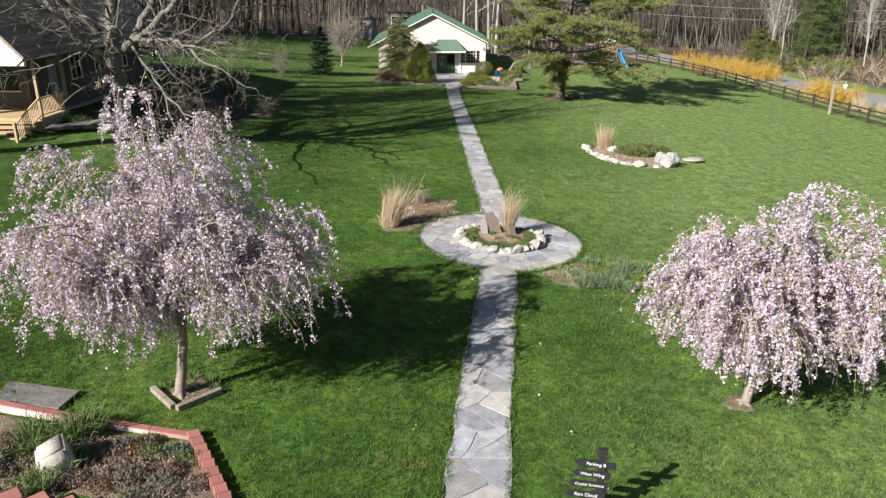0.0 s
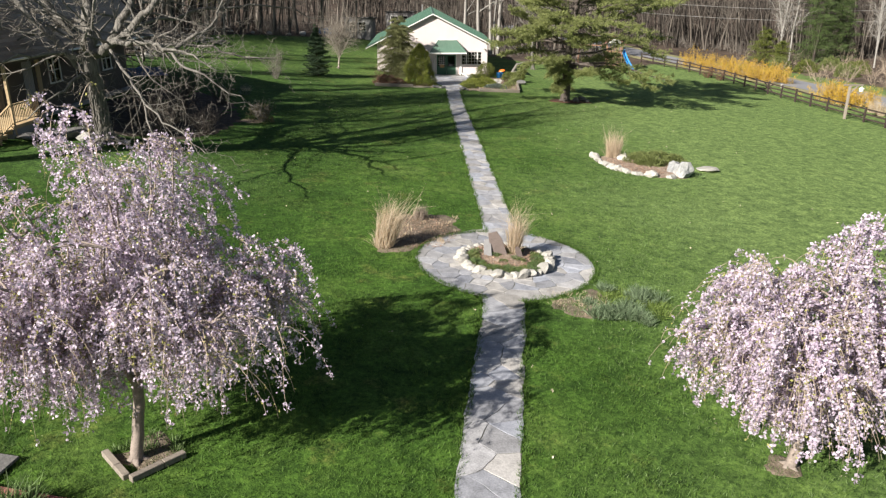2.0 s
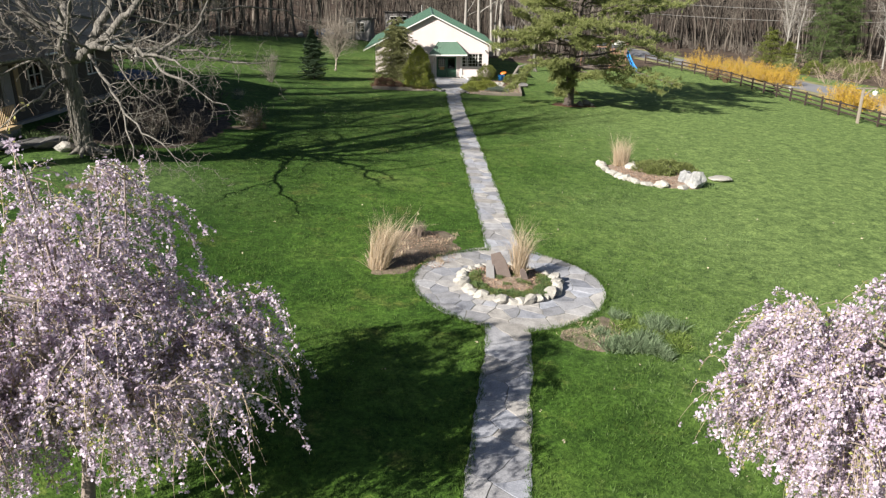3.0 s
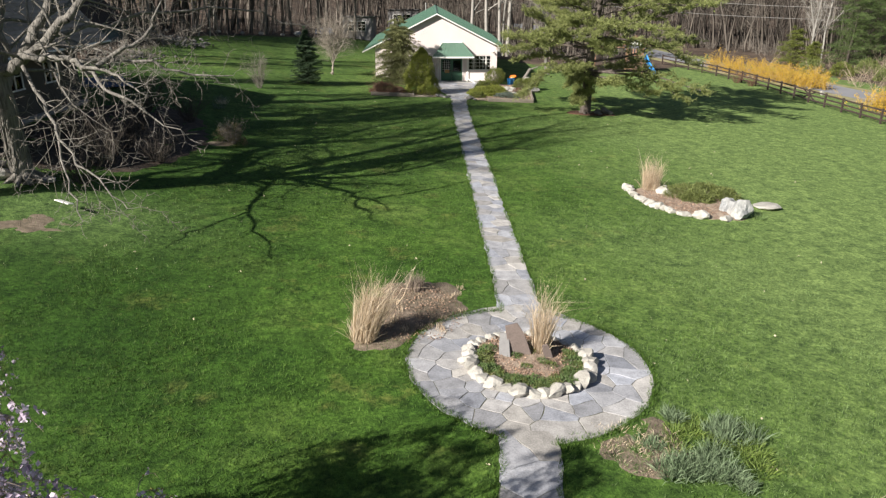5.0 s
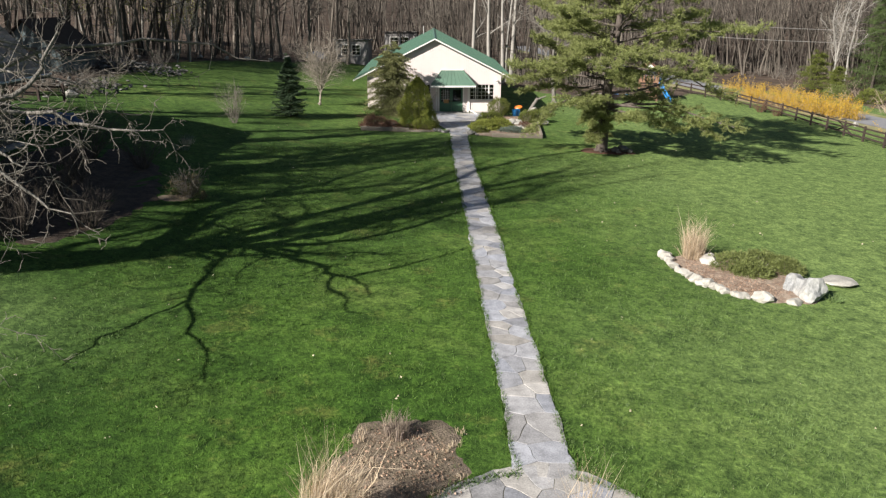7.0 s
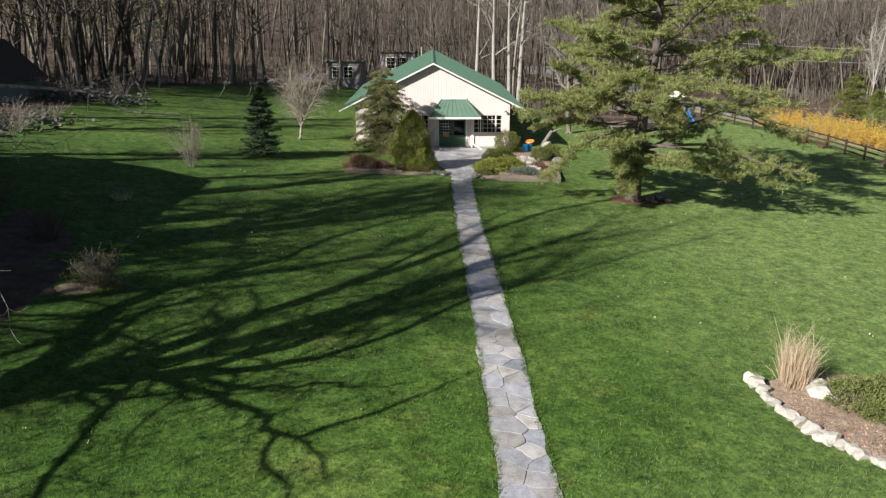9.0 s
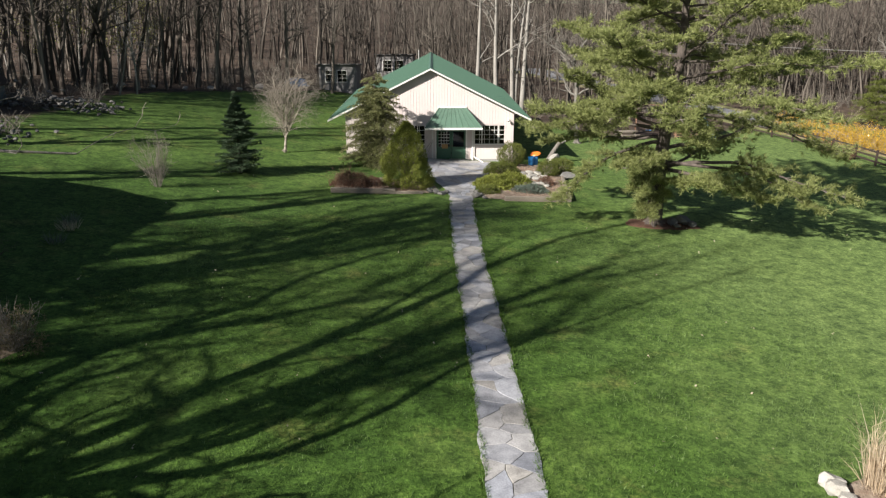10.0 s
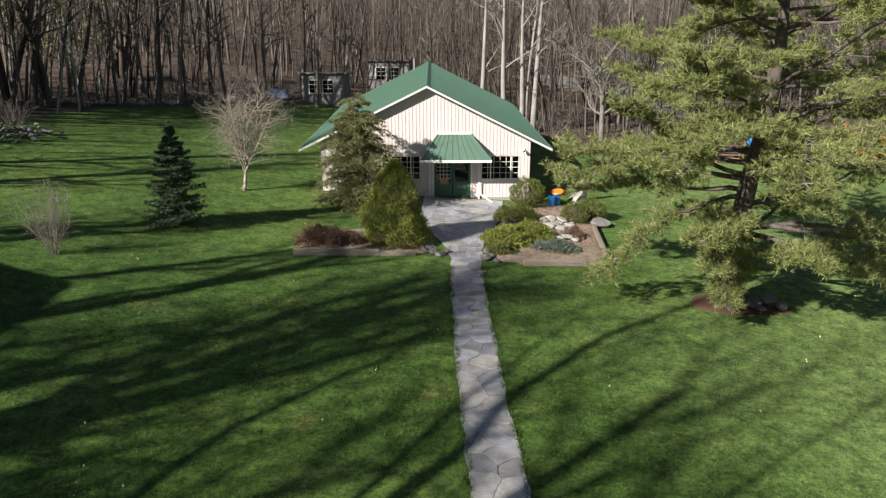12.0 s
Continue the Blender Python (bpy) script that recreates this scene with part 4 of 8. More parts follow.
    for k in range(courses):
        z = Vector((EX, 0, EZ)) + d * (ln * k / courses) + up * 0.012
        part("shingle_course", beam(z + d * 0.09 + Vector((0, YP, 0)), z + d * 0.09 + Vector((0, Y1, 0)), 0.19, 0.022, up), M_SHINGLE, roof)
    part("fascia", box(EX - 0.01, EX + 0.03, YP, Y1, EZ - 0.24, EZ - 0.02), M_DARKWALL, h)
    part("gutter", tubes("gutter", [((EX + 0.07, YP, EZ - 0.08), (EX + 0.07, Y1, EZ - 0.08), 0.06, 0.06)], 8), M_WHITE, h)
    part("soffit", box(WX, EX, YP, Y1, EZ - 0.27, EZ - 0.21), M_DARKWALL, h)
    # porch deck, post, rails, steps
    deck = part("deck", box(WX + 0.36, EX + 0.15, 38.4, 41.3, 3.05, 3.2, 0.01), M_WOOD, h, "honey-coloured timber porch deck")
    part("deck_skirt", box(WX + 0.36, EX + 0.05, 38.5, 41.25, 2.0, 3.04), M_STONEWALL, deck)
    part("porch_post", box(-22.07, -21.93, 38.62, 38.76, 2.2, 6.15, 0.01), M_WOOD, h, "sunlit pale timber porch post")

    def railing(a, b, n):
        a, b = Vector(a), Vector(b)
        r = part("railing", beam(a + Vector((0, 0, 1.0)), b + Vector((0, 0, 1.0)), 0.09, 0.05), M_WOOD, h, "honey-coloured wooden porch railing")
        part("bottom_rail", beam(a + Vector((0, 0, 0.12)), b + Vector((0, 0, 0.12)), 0.05, 0.05), M_WOOD, r)
        for i in range(n):
            p = a.lerp(b, (i + 0.5) / n)
            part("baluster", beam(p + Vector((0, 0, 0.12)), p + Vector((0, 0, 1.0)), 0.035, 0.035, (0, 1, 0)), M_WOOD, r)
        return r

    railing((-22.0, 38.8, 3.2), (-22.0, 41.2, 3.2), 17)
    railing((-21.95, 36.1, 2.3), (-22.0, 38.6, 3.2), 16)
    part("newel_post", box(-22.02, -21.9, 35.98, 36.1, 2.1, 3.4, 0.008), M_WOOD, h)
    for i in range(5):
        part("step", box(-25.2, -21.95, 35.9 + i * 0.5, 36.45 + i * 0.5, 2.28 + i * 0.18, 2.36 + i * 0.18, 0.008), M_WOOD, h)
        part("riser", box(-25.2, -21.97, 36.36 + i * 0.5, 36.4 + i * 0.5, 2.1 + i * 0.18, 2.28 + (i + 1) * 0.18 - 0.09), M_WOOD, h)
    return h


side_house()


def shed(at, w, d, hgt, label, turn=0.0):
    s = thing("shed", at, label, "shed", turn=turn)
    holes = [(w * 0.18, w * 0.42, hgt * 0.35, hgt * 0.78), (w * 0.5, w * 0.74, hgt * 0.35, hgt * 0.78)]
    part("wall", wall_cells(0, w, -0.4, hgt, 0, 0.12, holes), M_SHED, s)
    for xa in (0, w - 0.12):
        part("side_wall", box(xa, xa + 0.12, 0.12, d, -0.4, hgt - 0.1), M_SHED, s)
    part("back_wall", box(0.12, w - 0.12, d - 0.12, d, -0.4, hgt - 0.3), M_SHED, s)
    part("roof", prism([(-0.3, hgt + 0.15), (-0.3, hgt + 0.03), (d + 0.3, hgt - 0.25), (d + 0.3, hgt - 0.13)], "x", -0.3, w + 0.3), M_GREYROCK, s, "dark low roof")
    for h0 in holes:
        window(s, *h0, 0.02, 2, 3, [], frame_w=0.08)
    return s


shed((-17.6, 121.5, float(ground_z(-16, 121.5))), 4.4, 4.0, 3.0, "shed with shade-darkened grey boards and white-framed windows")
shed((-12.6, 137.0, float(ground_z(-12, 137.0))), 5.0, 4.0, 3.4, "pale outbuilding half hidden by the woods")


def barn(at, w, d, eave, ridge, turn):
    """A small gabled outbuilding with a dark roof."""
    b = thing("outbuilding", at, "small slate-grey gabled outbuilding at the wood's edge", "shed", turn=turn)
    part("wall", prism([(0, -0.5), (w, -0.5), (w, eave), (w / 2, ridge - 0.12), (0, eave)], "y", 0, 0.15), M_BARNWALL, b)
    part("back_wall", prism([(0, -0.5), (w, -0.5), (w, eave), (w / 2, ridge - 0.12), (0, eave)], "y", d - 0.15, d), M_BARNWALL, b)
    for xa in (0, w - 0.15):
        part("side_wall", box(xa, xa + 0.15, 0.15, d - 0.15, -0.5, eave - 0.1), M_BARNWALL, b)
    for sx in (-1, 1):
        ex = w / 2 + sx * (w / 2 + 0.35)
        ez = eave - 0.35 * (ridge - eave) / (w / 2)
        part("roof", prism([(ex, ez), (w / 2, ridge), (w / 2, ridge + 0.1), (ex, ez + 0.1)], "y", -0.35, d + 0.35), M_FENCE, b, "dark shingled roof")
    part("door", box(w * 0.35, w * 0.65, -0.05, -0.002, 0.0, 2.1, 0.01), M_DARKWALL, b, "dark plank door")
    return b


barn((-39.1, 80.5, 4.05), 5.4, 6.0, 1.7, 4.25, 0)


# ---- trees ----
def gz(x, y):
    return float(ground_z(x, y))


def tree_thing(name, x, y, label, category="tree", group=""):
    return thing(name, (x, y, gz(x, y) - 0.05), label, category, group)


def cherry(x, y, radius, height, seed, shoots, label, floor=1.5, clear=1.1, size=0.026, trunk_h=0.38, lean=0.03, lee=0.84, rise=0.0, lift=0.0):
    """A weeping cherry: arching limbs, hanging twigs and clustered blossom."""
    rng = np.random.default_rng(seed)
    t = tree_thing("weeping_cherry", x, y, label, "cherry tree")
    wood, twig, bloom, buds = [], [], [], []
    trunk = limb(wood, rng, (0, 0, -0.1), (lean, 0.02, 1), height * trunk_h, 0.14, 0.10, 6, 0.06)
    for k in range(5):
        a = k * 1.26 + rng.uniform(-0.3, 0.3)
        limb(wood, rng, (0, 0, 0.12), (math.cos(a), math.sin(a), -0.45), 0.45, 0.10, 0.03, 2, 0.05)
    top = trunk[-1][0]
    arms = []
    for k in range(30):
        a = k * 2.399 + rng.uniform(-0.3, 0.3)
        wide = k < 11
        steep = rng.uniform(0.45, 1.3) + rise if wide else rng.uniform(1.1, 5.0)
        start = trunk[-1 - (k % 3)][0]
        ln = radius * rng.uniform(0.85, 1.05) if wide else (height - top[2]) * rng.uniform(0.78, 1.08)
        if math.cos(a) + math.sin(a) > 0.9:
            ln *= lee
        pts = limb(wood, rng, start, (math.cos(a), math.sin(a), steep), ln, 0.07, 0.02, 9, 0.11, -0.075 if wide else -0.05, floor=floor + 0.3)
        arms.append(pts)
        for i in range(3, len(pts)):
            for _ in range(2):
                b = a + rng.normal(0, 0.9)
                arms.append(limb(wood, rng, pts[i][0], (math.cos(b), math.sin(b), rng.uniform(0.1, 0.9)), radius * rng.uniform(0.18, 0.40), 0.026, 0.008, 5, 0.15, -0.20, floor=floor))
    for sx, sy, sz in shoots:
        pts = limb(wood, rng, top, (sx, sy, sz - top[2]), math.dist(top, (sx, sy, sz)) * 1.02, 0.05, 0.012, 8, 0.05)
        arms.append(pts)
        for i in range(4, len(pts)):
            b = rng.uniform(0, 6.28)
            arms.append(limb(wood, rng, pts[i][0], (math.cos(b), math.sin(b), 0.6), 0.55, 0.018, 0.007, 4, 0.15, -0.15))
    for pts in arms:
        for p, d, r in pts[2:]:
            for _ in range(2 if r < 0.03 else 1):
                ln = rng.uniform(0.2, 1.0) * min(1.7, max(0.12, p[2] - clear - lift * max(0.0, -p[0] / radius)))
                away = unit(np.array([p[0], p[1], 0.0])) * 0.5
                tw = limb(twig, rng, p + rng.normal(0, 0.06, 3), away + [rng.normal(0, 0.4), rng.normal(0, 0.4), rng.uniform(-0.4, 0.7)], ln, 0.008, 0.003, 6, 0.10, -0.5)
                dens = rng.choice([0.25, 0.9, 1.7]) if rng.random() > 0.22 else 0.08
                for (q0, _, _), (q1, _, _) in zip(tw, tw[1:]):
                    for _ in range(rng.poisson(np.linalg.norm(q1 - q0) * 18 * dens)):
                        bloom.append(q0 + (q1 - q0) * rng.random() + rng.normal(0, 0.035, 3))
                    if rng.random() < 0.5:
                        buds.append(q0 + (q1 - q0) * rng.random())
        for (p, d, r), (q, _, _) in zip(pts[1:], pts[2:]):
            if r < 0.05:
                for _ in range(rng.poisson(np.linalg.norm(q - p) * 15)):
                    bloom.append(p + (q - p) * rng.random() + rng.normal(0, 0.05, 3))
    part("trunk", tubes("trunk", wood, 6), M_CHERRYBARK, t, "grey-brown trunk and limbs")
    part("branchwork", tubes("branchwork", twig, 3), M_TWIG_LIGHT, t, kind="stuff")
    part("crown", cards("crown", bloom, size * 1.18, rng, 3, 0.028), M_BLOSSOM, t, "pale pink blossom")
    part("leafage", cards("leafage", buds, 0.026, rng, 2, 0.03), M_BUD, t)
    return t


cherry(-6.8, 15.75, 3.5, 5.9, 21, [(0.45, 0.3, 7.4), (1.3, 0.9, 6.5), (-2.6, 1.2, 5.7), (-1.2, 0.2, 5.9), (0.8, 0.9, 6.7), (-1.9, -0.6, 6.0), (0.2, -0.7, 6.4), (-0.6, 1.2, 6.6), (-1.0, 3.0, 5.3), (-0.9, 3.3, 5.7), (-1.3, 2.7, 5.1), (-1.5, 2.8, 5.7), (-1.6, 2.9, 4.6), (-1.9, 2.4, 4.9), (-0.7, 2.4, 6.1), (2.3, 1.0, 4.9), (2.7, 0.5, 4.4)], "weeping cherry tree in full pale pink blossom", 1.75, 1.3)
cherry(7.55, 16.85, 3.15, 4.9, 22, [(1.9, 0.5, 5.6), (2.6, 0.4, 5.4), (0.6, 0.6, 5.3), (-0.9, 0.3, 5.1), (2.2, -0.6, 5.1), (-0.2, -0.6, 5.0), (1.2, 1.2, 5.3)], "smaller weeping cherry tree, pink blossom drooping low", 1.2, 0.95, 0.030, 0.34, 0.26, 1.0, 0.75, 1.5)


def bare_tree(x, y, height, spread, r, seed, label, low=0.25, sides=6, depth=3, name="bare_tree", mats=(M_BARK, M_TWIG), first=None, group="", lead=0.55, wob=0.16, arm=0.55, fine=1.0, least=0.15, per=1, shag=0, steep=0.0):
    """A leafless broadleaf: trunk, spreading limbs, branches and fine twigs."""
    rng = np.random.default_rng(seed)
    t = tree_thing(name, x, y, label, "tree", group)
    wood, twig = [], []
    trunk = limb(wood, rng, (0, 0, -0.2), (rng.normal(0, 0.03), rng.normal(0, 0.03), 1), height * lead, r, r * 0.5, 10, 0.05)
    for k in range(6):
        a = k * 1.05
        limb(wood, rng, (0, 0, 0.25), (math.cos(a), math.sin(a), -0.5), r * 1.9, r * 0.5, r * 0.15, 2, 0.05)
    arms = []
    starts = [(trunk[i], f) for i in range(len(trunk)) for f in range(2) if trunk[i][0][2] > height * low]
    for k, ((p, d, rr), f) in enumerate(starts):
        a = k * 2.399 + rng.uniform(-0.4, 0.4)
        frac = (p[2] / height)
        ln = spread * (1.15 - 0.55 * frac) * rng.uniform(0.75, 1.1)
        arms.append((limb(wood, rng, p, (math.cos(a), math.sin(a), rng.uniform(0.15, 0.9) + frac * 0.6 + steep), ln, rr * arm, 0.03, 12, wob, 0.02), 1))
    for _ in range(shag):
        p, d, rr = trunk[rng.integers(1, 7)]
        a = rng.uniform(0, 6.28)
        tw = limb(twig, rng, p + np.array([math.cos(a), math.sin(a), 0]) * rr * 0.9 + [0, 0, rng.uniform(-0.8, 0.8)], (math.cos(a), math.sin(a), rng.uniform(-0.9, 0.9)), rng.uniform(0.5, 2.2), 0.022, 0.006, 6, 0.3, -0.05)
        for q, e, _ in tw[2:]:
            limb(twig, rng, q, e + rng.normal(0, 0.8, 3), rng.uniform(0.2, 0.7), 0.010, 0.004, 3, 0.3)
    arms.append((limb(wood, rng, trunk[-1][0], (0.1, 0, 1), height * (1 - lead), r * 0.5, 0.03, 8, 0.15), 1))
    for d0, l0, g0, rf in first or ():
        arms.append((limb(wood, rng, trunk[4][0], d0, l0, r * rf, 0.03, 14, wob * (0.5 if rf > 0.4 else 1), g0), 1))
    todo = arms[:]
    while todo:
        pts, level = todo.pop()
        if level > depth:
            continue
        for i in range(2, len(pts)):
            p, d, rr = pts[i]
            for _ in range(per if level == 1 else rng.integers(0, 2 + per)):
                side = unit(np.cross(d, rng.normal(0, 1, 3)))
                dd = unit(d * 0.7 + side * rng.uniform(0.6, 1.2))
                ln = np.linalg.norm(pts[-1][0] - pts[0][0]) * rng.uniform(0.28, 0.5)
                if ln < least:
                    continue
                r0 = max(0.008 * fine, rr * 0.5)
                sub = limb(wood if level == 1 else twig, rng, p, dd, ln, r0, 0.005 * fine, 5 if level == 1 else 3, wob + 0.06, -0.01)
                todo.append((sub, level + 1))
    part("trunk", tubes("trunk", wood, sides), mats[0], t)
    part("branchwork", tubes("branchwork", twig, 3), mats[1], t, kind="stuff")
    return t


def bough(segs, rng, points, r0, r1, n, wob=0.05):
    """A limb that follows a few given points with small wavers; returns (place, direction, radius) along it."""
    c = np.array(points, float)
    t = np.linspace(0, len(c) - 1, n + 1)
    q = np.stack([np.interp(t, np.arange(len(c)), c[:, i]) for i in range(3)], 1)
    q[1:-1] = (q[:-2] + 2 * q[1:-1] + q[2:]) / 4
    q[1:] += rng.normal(0, wob, (n, 3))
    out = []
    for i in range(n + 1):
        d = unit(q[min(i + 1, n)] - q[max(i - 1, 0)])
        out.append((q[i], d, r0 + (r1 - r0) * i / n))
    for (p, d, a), (e, _, b) in zip(out, out[1:]):
        segs.append((p - d * a * 0.3, e, a, b))
    return out


def sprout(wood, twig, rng, arms, depth, wob, fine, least, share=(0.28, 0.5)):
    """Branches and twigs in turn from the arms (points, level, number per joint)."""
    todo = list(arms)
    while todo:
        pts, level, per = todo.pop()
        if level > depth:
            continue
        for i in range(2, len(pts)):
            p, d, rr = pts[i]
            for _ in range(per if level == 1 else rng.integers(1, 4)):
                side = unit(np.cross(d, rng.normal(0, 1, 3)))
                ln = min(4.5, np.linalg.norm(pts[-1][0] - pts[0][0]) * rng.uniform(*share))
                if ln < least:
                    continue
                sub = limb(wood if level == 1 else twig, rng, p, d * 0.7 + side * rng.uniform(0.6, 1.2), ln, max(0.008 * fine, rr * 0.33), 0.005 * fine, 5 if level == 1 else 4, wob, -0.01)
                todo.append((sub, level + 1, per))


def maple(x, y, seed):
    """An old maple: a stout trunk that forks low into tall leaders and long sweeping limbs."""
    rng = np.random.default_rng(seed)
    t = tree_thing("maple_tree", x, y, "huge old leafless maple with furrowed bark and sweeping limbs", "tree")
    t.location.z -= 0.5
    wood, twig = [], []
    trunk = bough(wood, rng, [(0.15, 0, -0.3), (0.1, 0, 1.0), (0.1, -0.1, 2.8), (0, -0.2, 4.7)], 0.43, 0.37, 10, 0.025)
    for k in range(8):
        a = k * 0.785
        limb(wood, rng, (0.15, 0, 0.95), (math.cos(a), math.sin(a), -0.5), 0.95, 0.22, 0.06, 2, 0.05)
    top, low, fork = trunk[-1][0], trunk[-2][0], (1.35, -0.5, 5.5)
    lead = [bough(wood, rng, [top, (0.1, 0.1, 5.7), (-0.2, 0.6, 6.8), (-0.3, 1.8, 9.0), (-1.8, 2.6, 14.9), (-2.8, 3.3, 16.5), (-3.2, 4.4, 19.6), (-2.8, 4.5, 23.0)], 0.34, 0.13, 22, 0.08),
            bough(wood, rng, [low, (-1.0, 2.0, 5.2), (-3.3, 2.6, 7.0), (-4.3, 3.3, 8.9), (-4.5, 3.5, 10.8), (-5.6, 5.3, 13.7), (-5.8, 6.5, 16.7), (-6.7, 8.1, 18.8)], 0.29, 0.06, 22, 0.08),
            bough(wood, rng, [top, (0.7, -0.4, 5.1), fork, (1.8, -0.3, 6.4), (2.4, 0.0, 7.1), (1.9, 1.2, 9.5), (1.1, 2.6, 13.0), (0.3, 2.2, 18.3)], 0.27, 0.10, 20, 0.08),
            bough(wood, rng, [fork, (2.2, -0.7, 6.0), (3.1, -0.7, 6.8), (3.8, -0.4, 7.3), (4.3, 1.2, 9.3), (4.8, 2.0, 11.0), (5.3, 2.1, 13.8), (6.2, 2.5, 19.0)], 0.21, 0.04, 18, 0.07),
            bough(wood, rng, [low, (-1.8, -0.6, 6.2), (-4.2, -0.4, 8.4), (-6.0, 0.5, 12.0)], 0.22, 0.04, 12, 0.1),
            bough(wood, rng, [(-0.3, 1.8, 9.0), (-0.6, 3.6, 11.5), (-1.6, 5.6, 14.5), (-2.2, 7.5, 18.0)], 0.17, 0.04, 12, 0.1)]
    side = [bough(wood, rng, [fork, (2.9, -1.5, 5.6), (4.0, -2.3, 5.7), (4.7, -2.8, 5.45), (5.8, -3.5, 5.4), (6.7, -4.1, 5.1), (7.6, -4.4, 4.6)], 0.135, 0.018, 18, 0.06),
            bough(wood, rng, [(4.7, -2.8, 5.4), (5.9, -3.7, 4.8), (7.1, -4.3, 4.3), (8.5, -4.5, 3.5)], 0.08, 0.016, 10, 0.06),
            bough(wood, rng, [(1.2, -0.45, 5.2), (2.6, -2.1, 3.9), (3.8, -3.5, 3.1), (5.0, -5.0, 2.7), (6.7, -6.5, 2.1), (7.6, -7.1, 1.6)], 0.08, 0.014, 16, 0.05),
            bough(wood, rng, [(3.8, -3.5, 3.1), (4.2, -4.2, 2.2), (4.7, -4.8, 1.3), (5.2, -5.5, 0.7)], 0.05, 0.015, 8, 0.06),
            bough(wood, rng, [(5.5, -3.3, 5.5), (6.4, -2.7, 6.2), (7.0, -2.0, 6.7), (7.2, -1.5, 7.6)], 0.09, 0.025, 8, 0.06),
            bough(wood, rng, [(2.2, -0.7, 5.6), (3.6, -0.9, 5.4), (5.5, -0.5, 5.4), (7.3, 0.0, 4.8), (9.0, 0.6, 4.7)], 0.105, 0.02, 14, 0.08),
            bough(wood, rng, [(1.8, -0.3, 6.2), (3.0, 1.6, 6.5), (4.5, 3.5, 6.8), (7.3, 5.5, 7.2), (10.7, 6.5, 6.2)], 0.11, 0.02, 14, 0.1),
            bough(wood, rng, [low, (-0.3, -1.0, 3.9), (-0.8, -1.5, 3.4), (-1.3, -2.0, 3.0), (-2.4, -2.4, 2.1)], 0.11, 0.02, 10, 0.07),
            bough(wood, rng, [low, (-1.2, -1.0, 5.2), (-2.8, -2.2, 5.0), (-4.4, -2.8, 4.0)], 0.13, 0.025, 10, 0.1),
            bough(wood, rng, [top, (0.4, -1.4, 5.6), (1.4, -2.6, 6.4), (2.6, -3.4, 8.0)], 0.13, 0.03, 9, 0.1)]
    for _ in range(60):
        p, d, rr = trunk[rng.integers(2, 10)]
        a = rng.uniform(0, 6.28)
        tw = limb(twig, rng, p + np.array([math.cos(a), math.sin(a), 0]) * rr * 0.9 + [0, 0, rng.uniform(-0.3, 0.3)], (math.cos(a), math.sin(a), rng.uniform(-0.9, 0.9)), rng.uniform(0.4, 1.6), 0.02, 0.006, 6, 0.3, -0.05)
        for q, e, _ in tw[2:]:
            limb(twig, rng, q, e + rng.normal(0, 0.8, 3), rng.uniform(0.2, 0.6), 0.010, 0.004, 3, 0.3)
    for k in range(24):
        a = rng.uniform(0, 6.28)
        pts = [(p + np.array([math.cos(a + 0.12 * i), math.sin(a + 0.12 * i), 0]) * rr * 0.97) for i, (p, d, rr) in enumerate(trunk[1:rng.integers(6, 11)])]
        bough(twig if k % 2 else wood, rng, pts, rng.uniform(0.02, 0.05), 0.015, 9, 0.03)
    sprout(wood, twig, rng, [(p, 1, n) for p, n in zip(lead, (1, 2, 1, 1, 1, 1))], 3, 0.24, 1.25, 0.5, (0.26, 0.5))
    sprout(wood, twig, rng, [(p, 1, n) for p, n in zip(side, (2, 2, 2, 2, 2, 2, 1, 1, 2, 2))], 4, 0.36, 0.9, 0.09, (0.12, 0.27))
    part("trunk", tubes("trunk", wood, 7), M_BARK, t)
    part("branchwork", tubes("branchwork", twig, 3), M_TWIG, t, kind="stuff")
    return t


maple(-18.0, 39.5, 31)


def rope_swing(x, y, z_seat, z_top):
    """A child's swing: a pale board on two thin ropes that hang from the limb above."""
    s = thing("rope_swing", (x, y, gz(x, y) + z_seat), "white board swing hanging on two ropes from the maple", "swing", turn=-18)
    part("seat", box(-0.34, 0.34, -0.14, 0.14, -0.02, 0.02, 0.008), M_WHITE, s, "white painted seat board", pose(0, 0, 0, -14, 9, 0))
    for o in (-0.3, 0.3):
        part("rope", tubes("rope", [((o, 0, -0.16 * o), (o * 0.6 - 0.25, 0.1, z_top - z_seat), 0.009, 0.009)], 4), M_TWIG_GREY, s)


rope_swing(-15.35, 37.6, 0.42, 3.3)


# tall bare trees on the far side of the house, whose shadows streak the lawn
tall = bare_tree(-33.2, 34.6, 30.0, 8.0, 0.45, 32, "tall leafless tree standing beyond the house", low=0.25, depth=3, name="shade_tree", group="tall trees beyond the house", lead=0.84, fine=2.4, sides=5, per=1, least=0.6, arm=0.62, steep=0.9)
for tx, ty, tr, ts in ((-34.6, 39.6, 70, 1.0), (-32.4, 37.0, 20, 0.97), (-37.2, 41.3, 320, 1.05), (-34.8, 60.0, 215, 0.8), (-26.8, 33.0, 140, 0.85), (-35.8, 50.0, 260, 0.72), (-38.5, 55.0, 120, 0.7), (-37.0, 71.0, 300, 0.72), (-36.0, 65.5, 20, 0.75)):
    copy_thing(tall, pose(tx, ty, gz(tx, ty) - 0.05, 0, 0, tr) @ Matrix.Scale(ts, 4))
bushy = bare_tree(-37.0, 38.5, 27.0, 8.5, 0.40, 33, "tall leafless tree with dense twigs beyond the house", low=0.4, depth=3, name="shade_tree", group="tall trees beyond the house", lead=0.8, fine=2.0, sides=4, per=1, least=0.5, arm=0.5, steep=0.7)
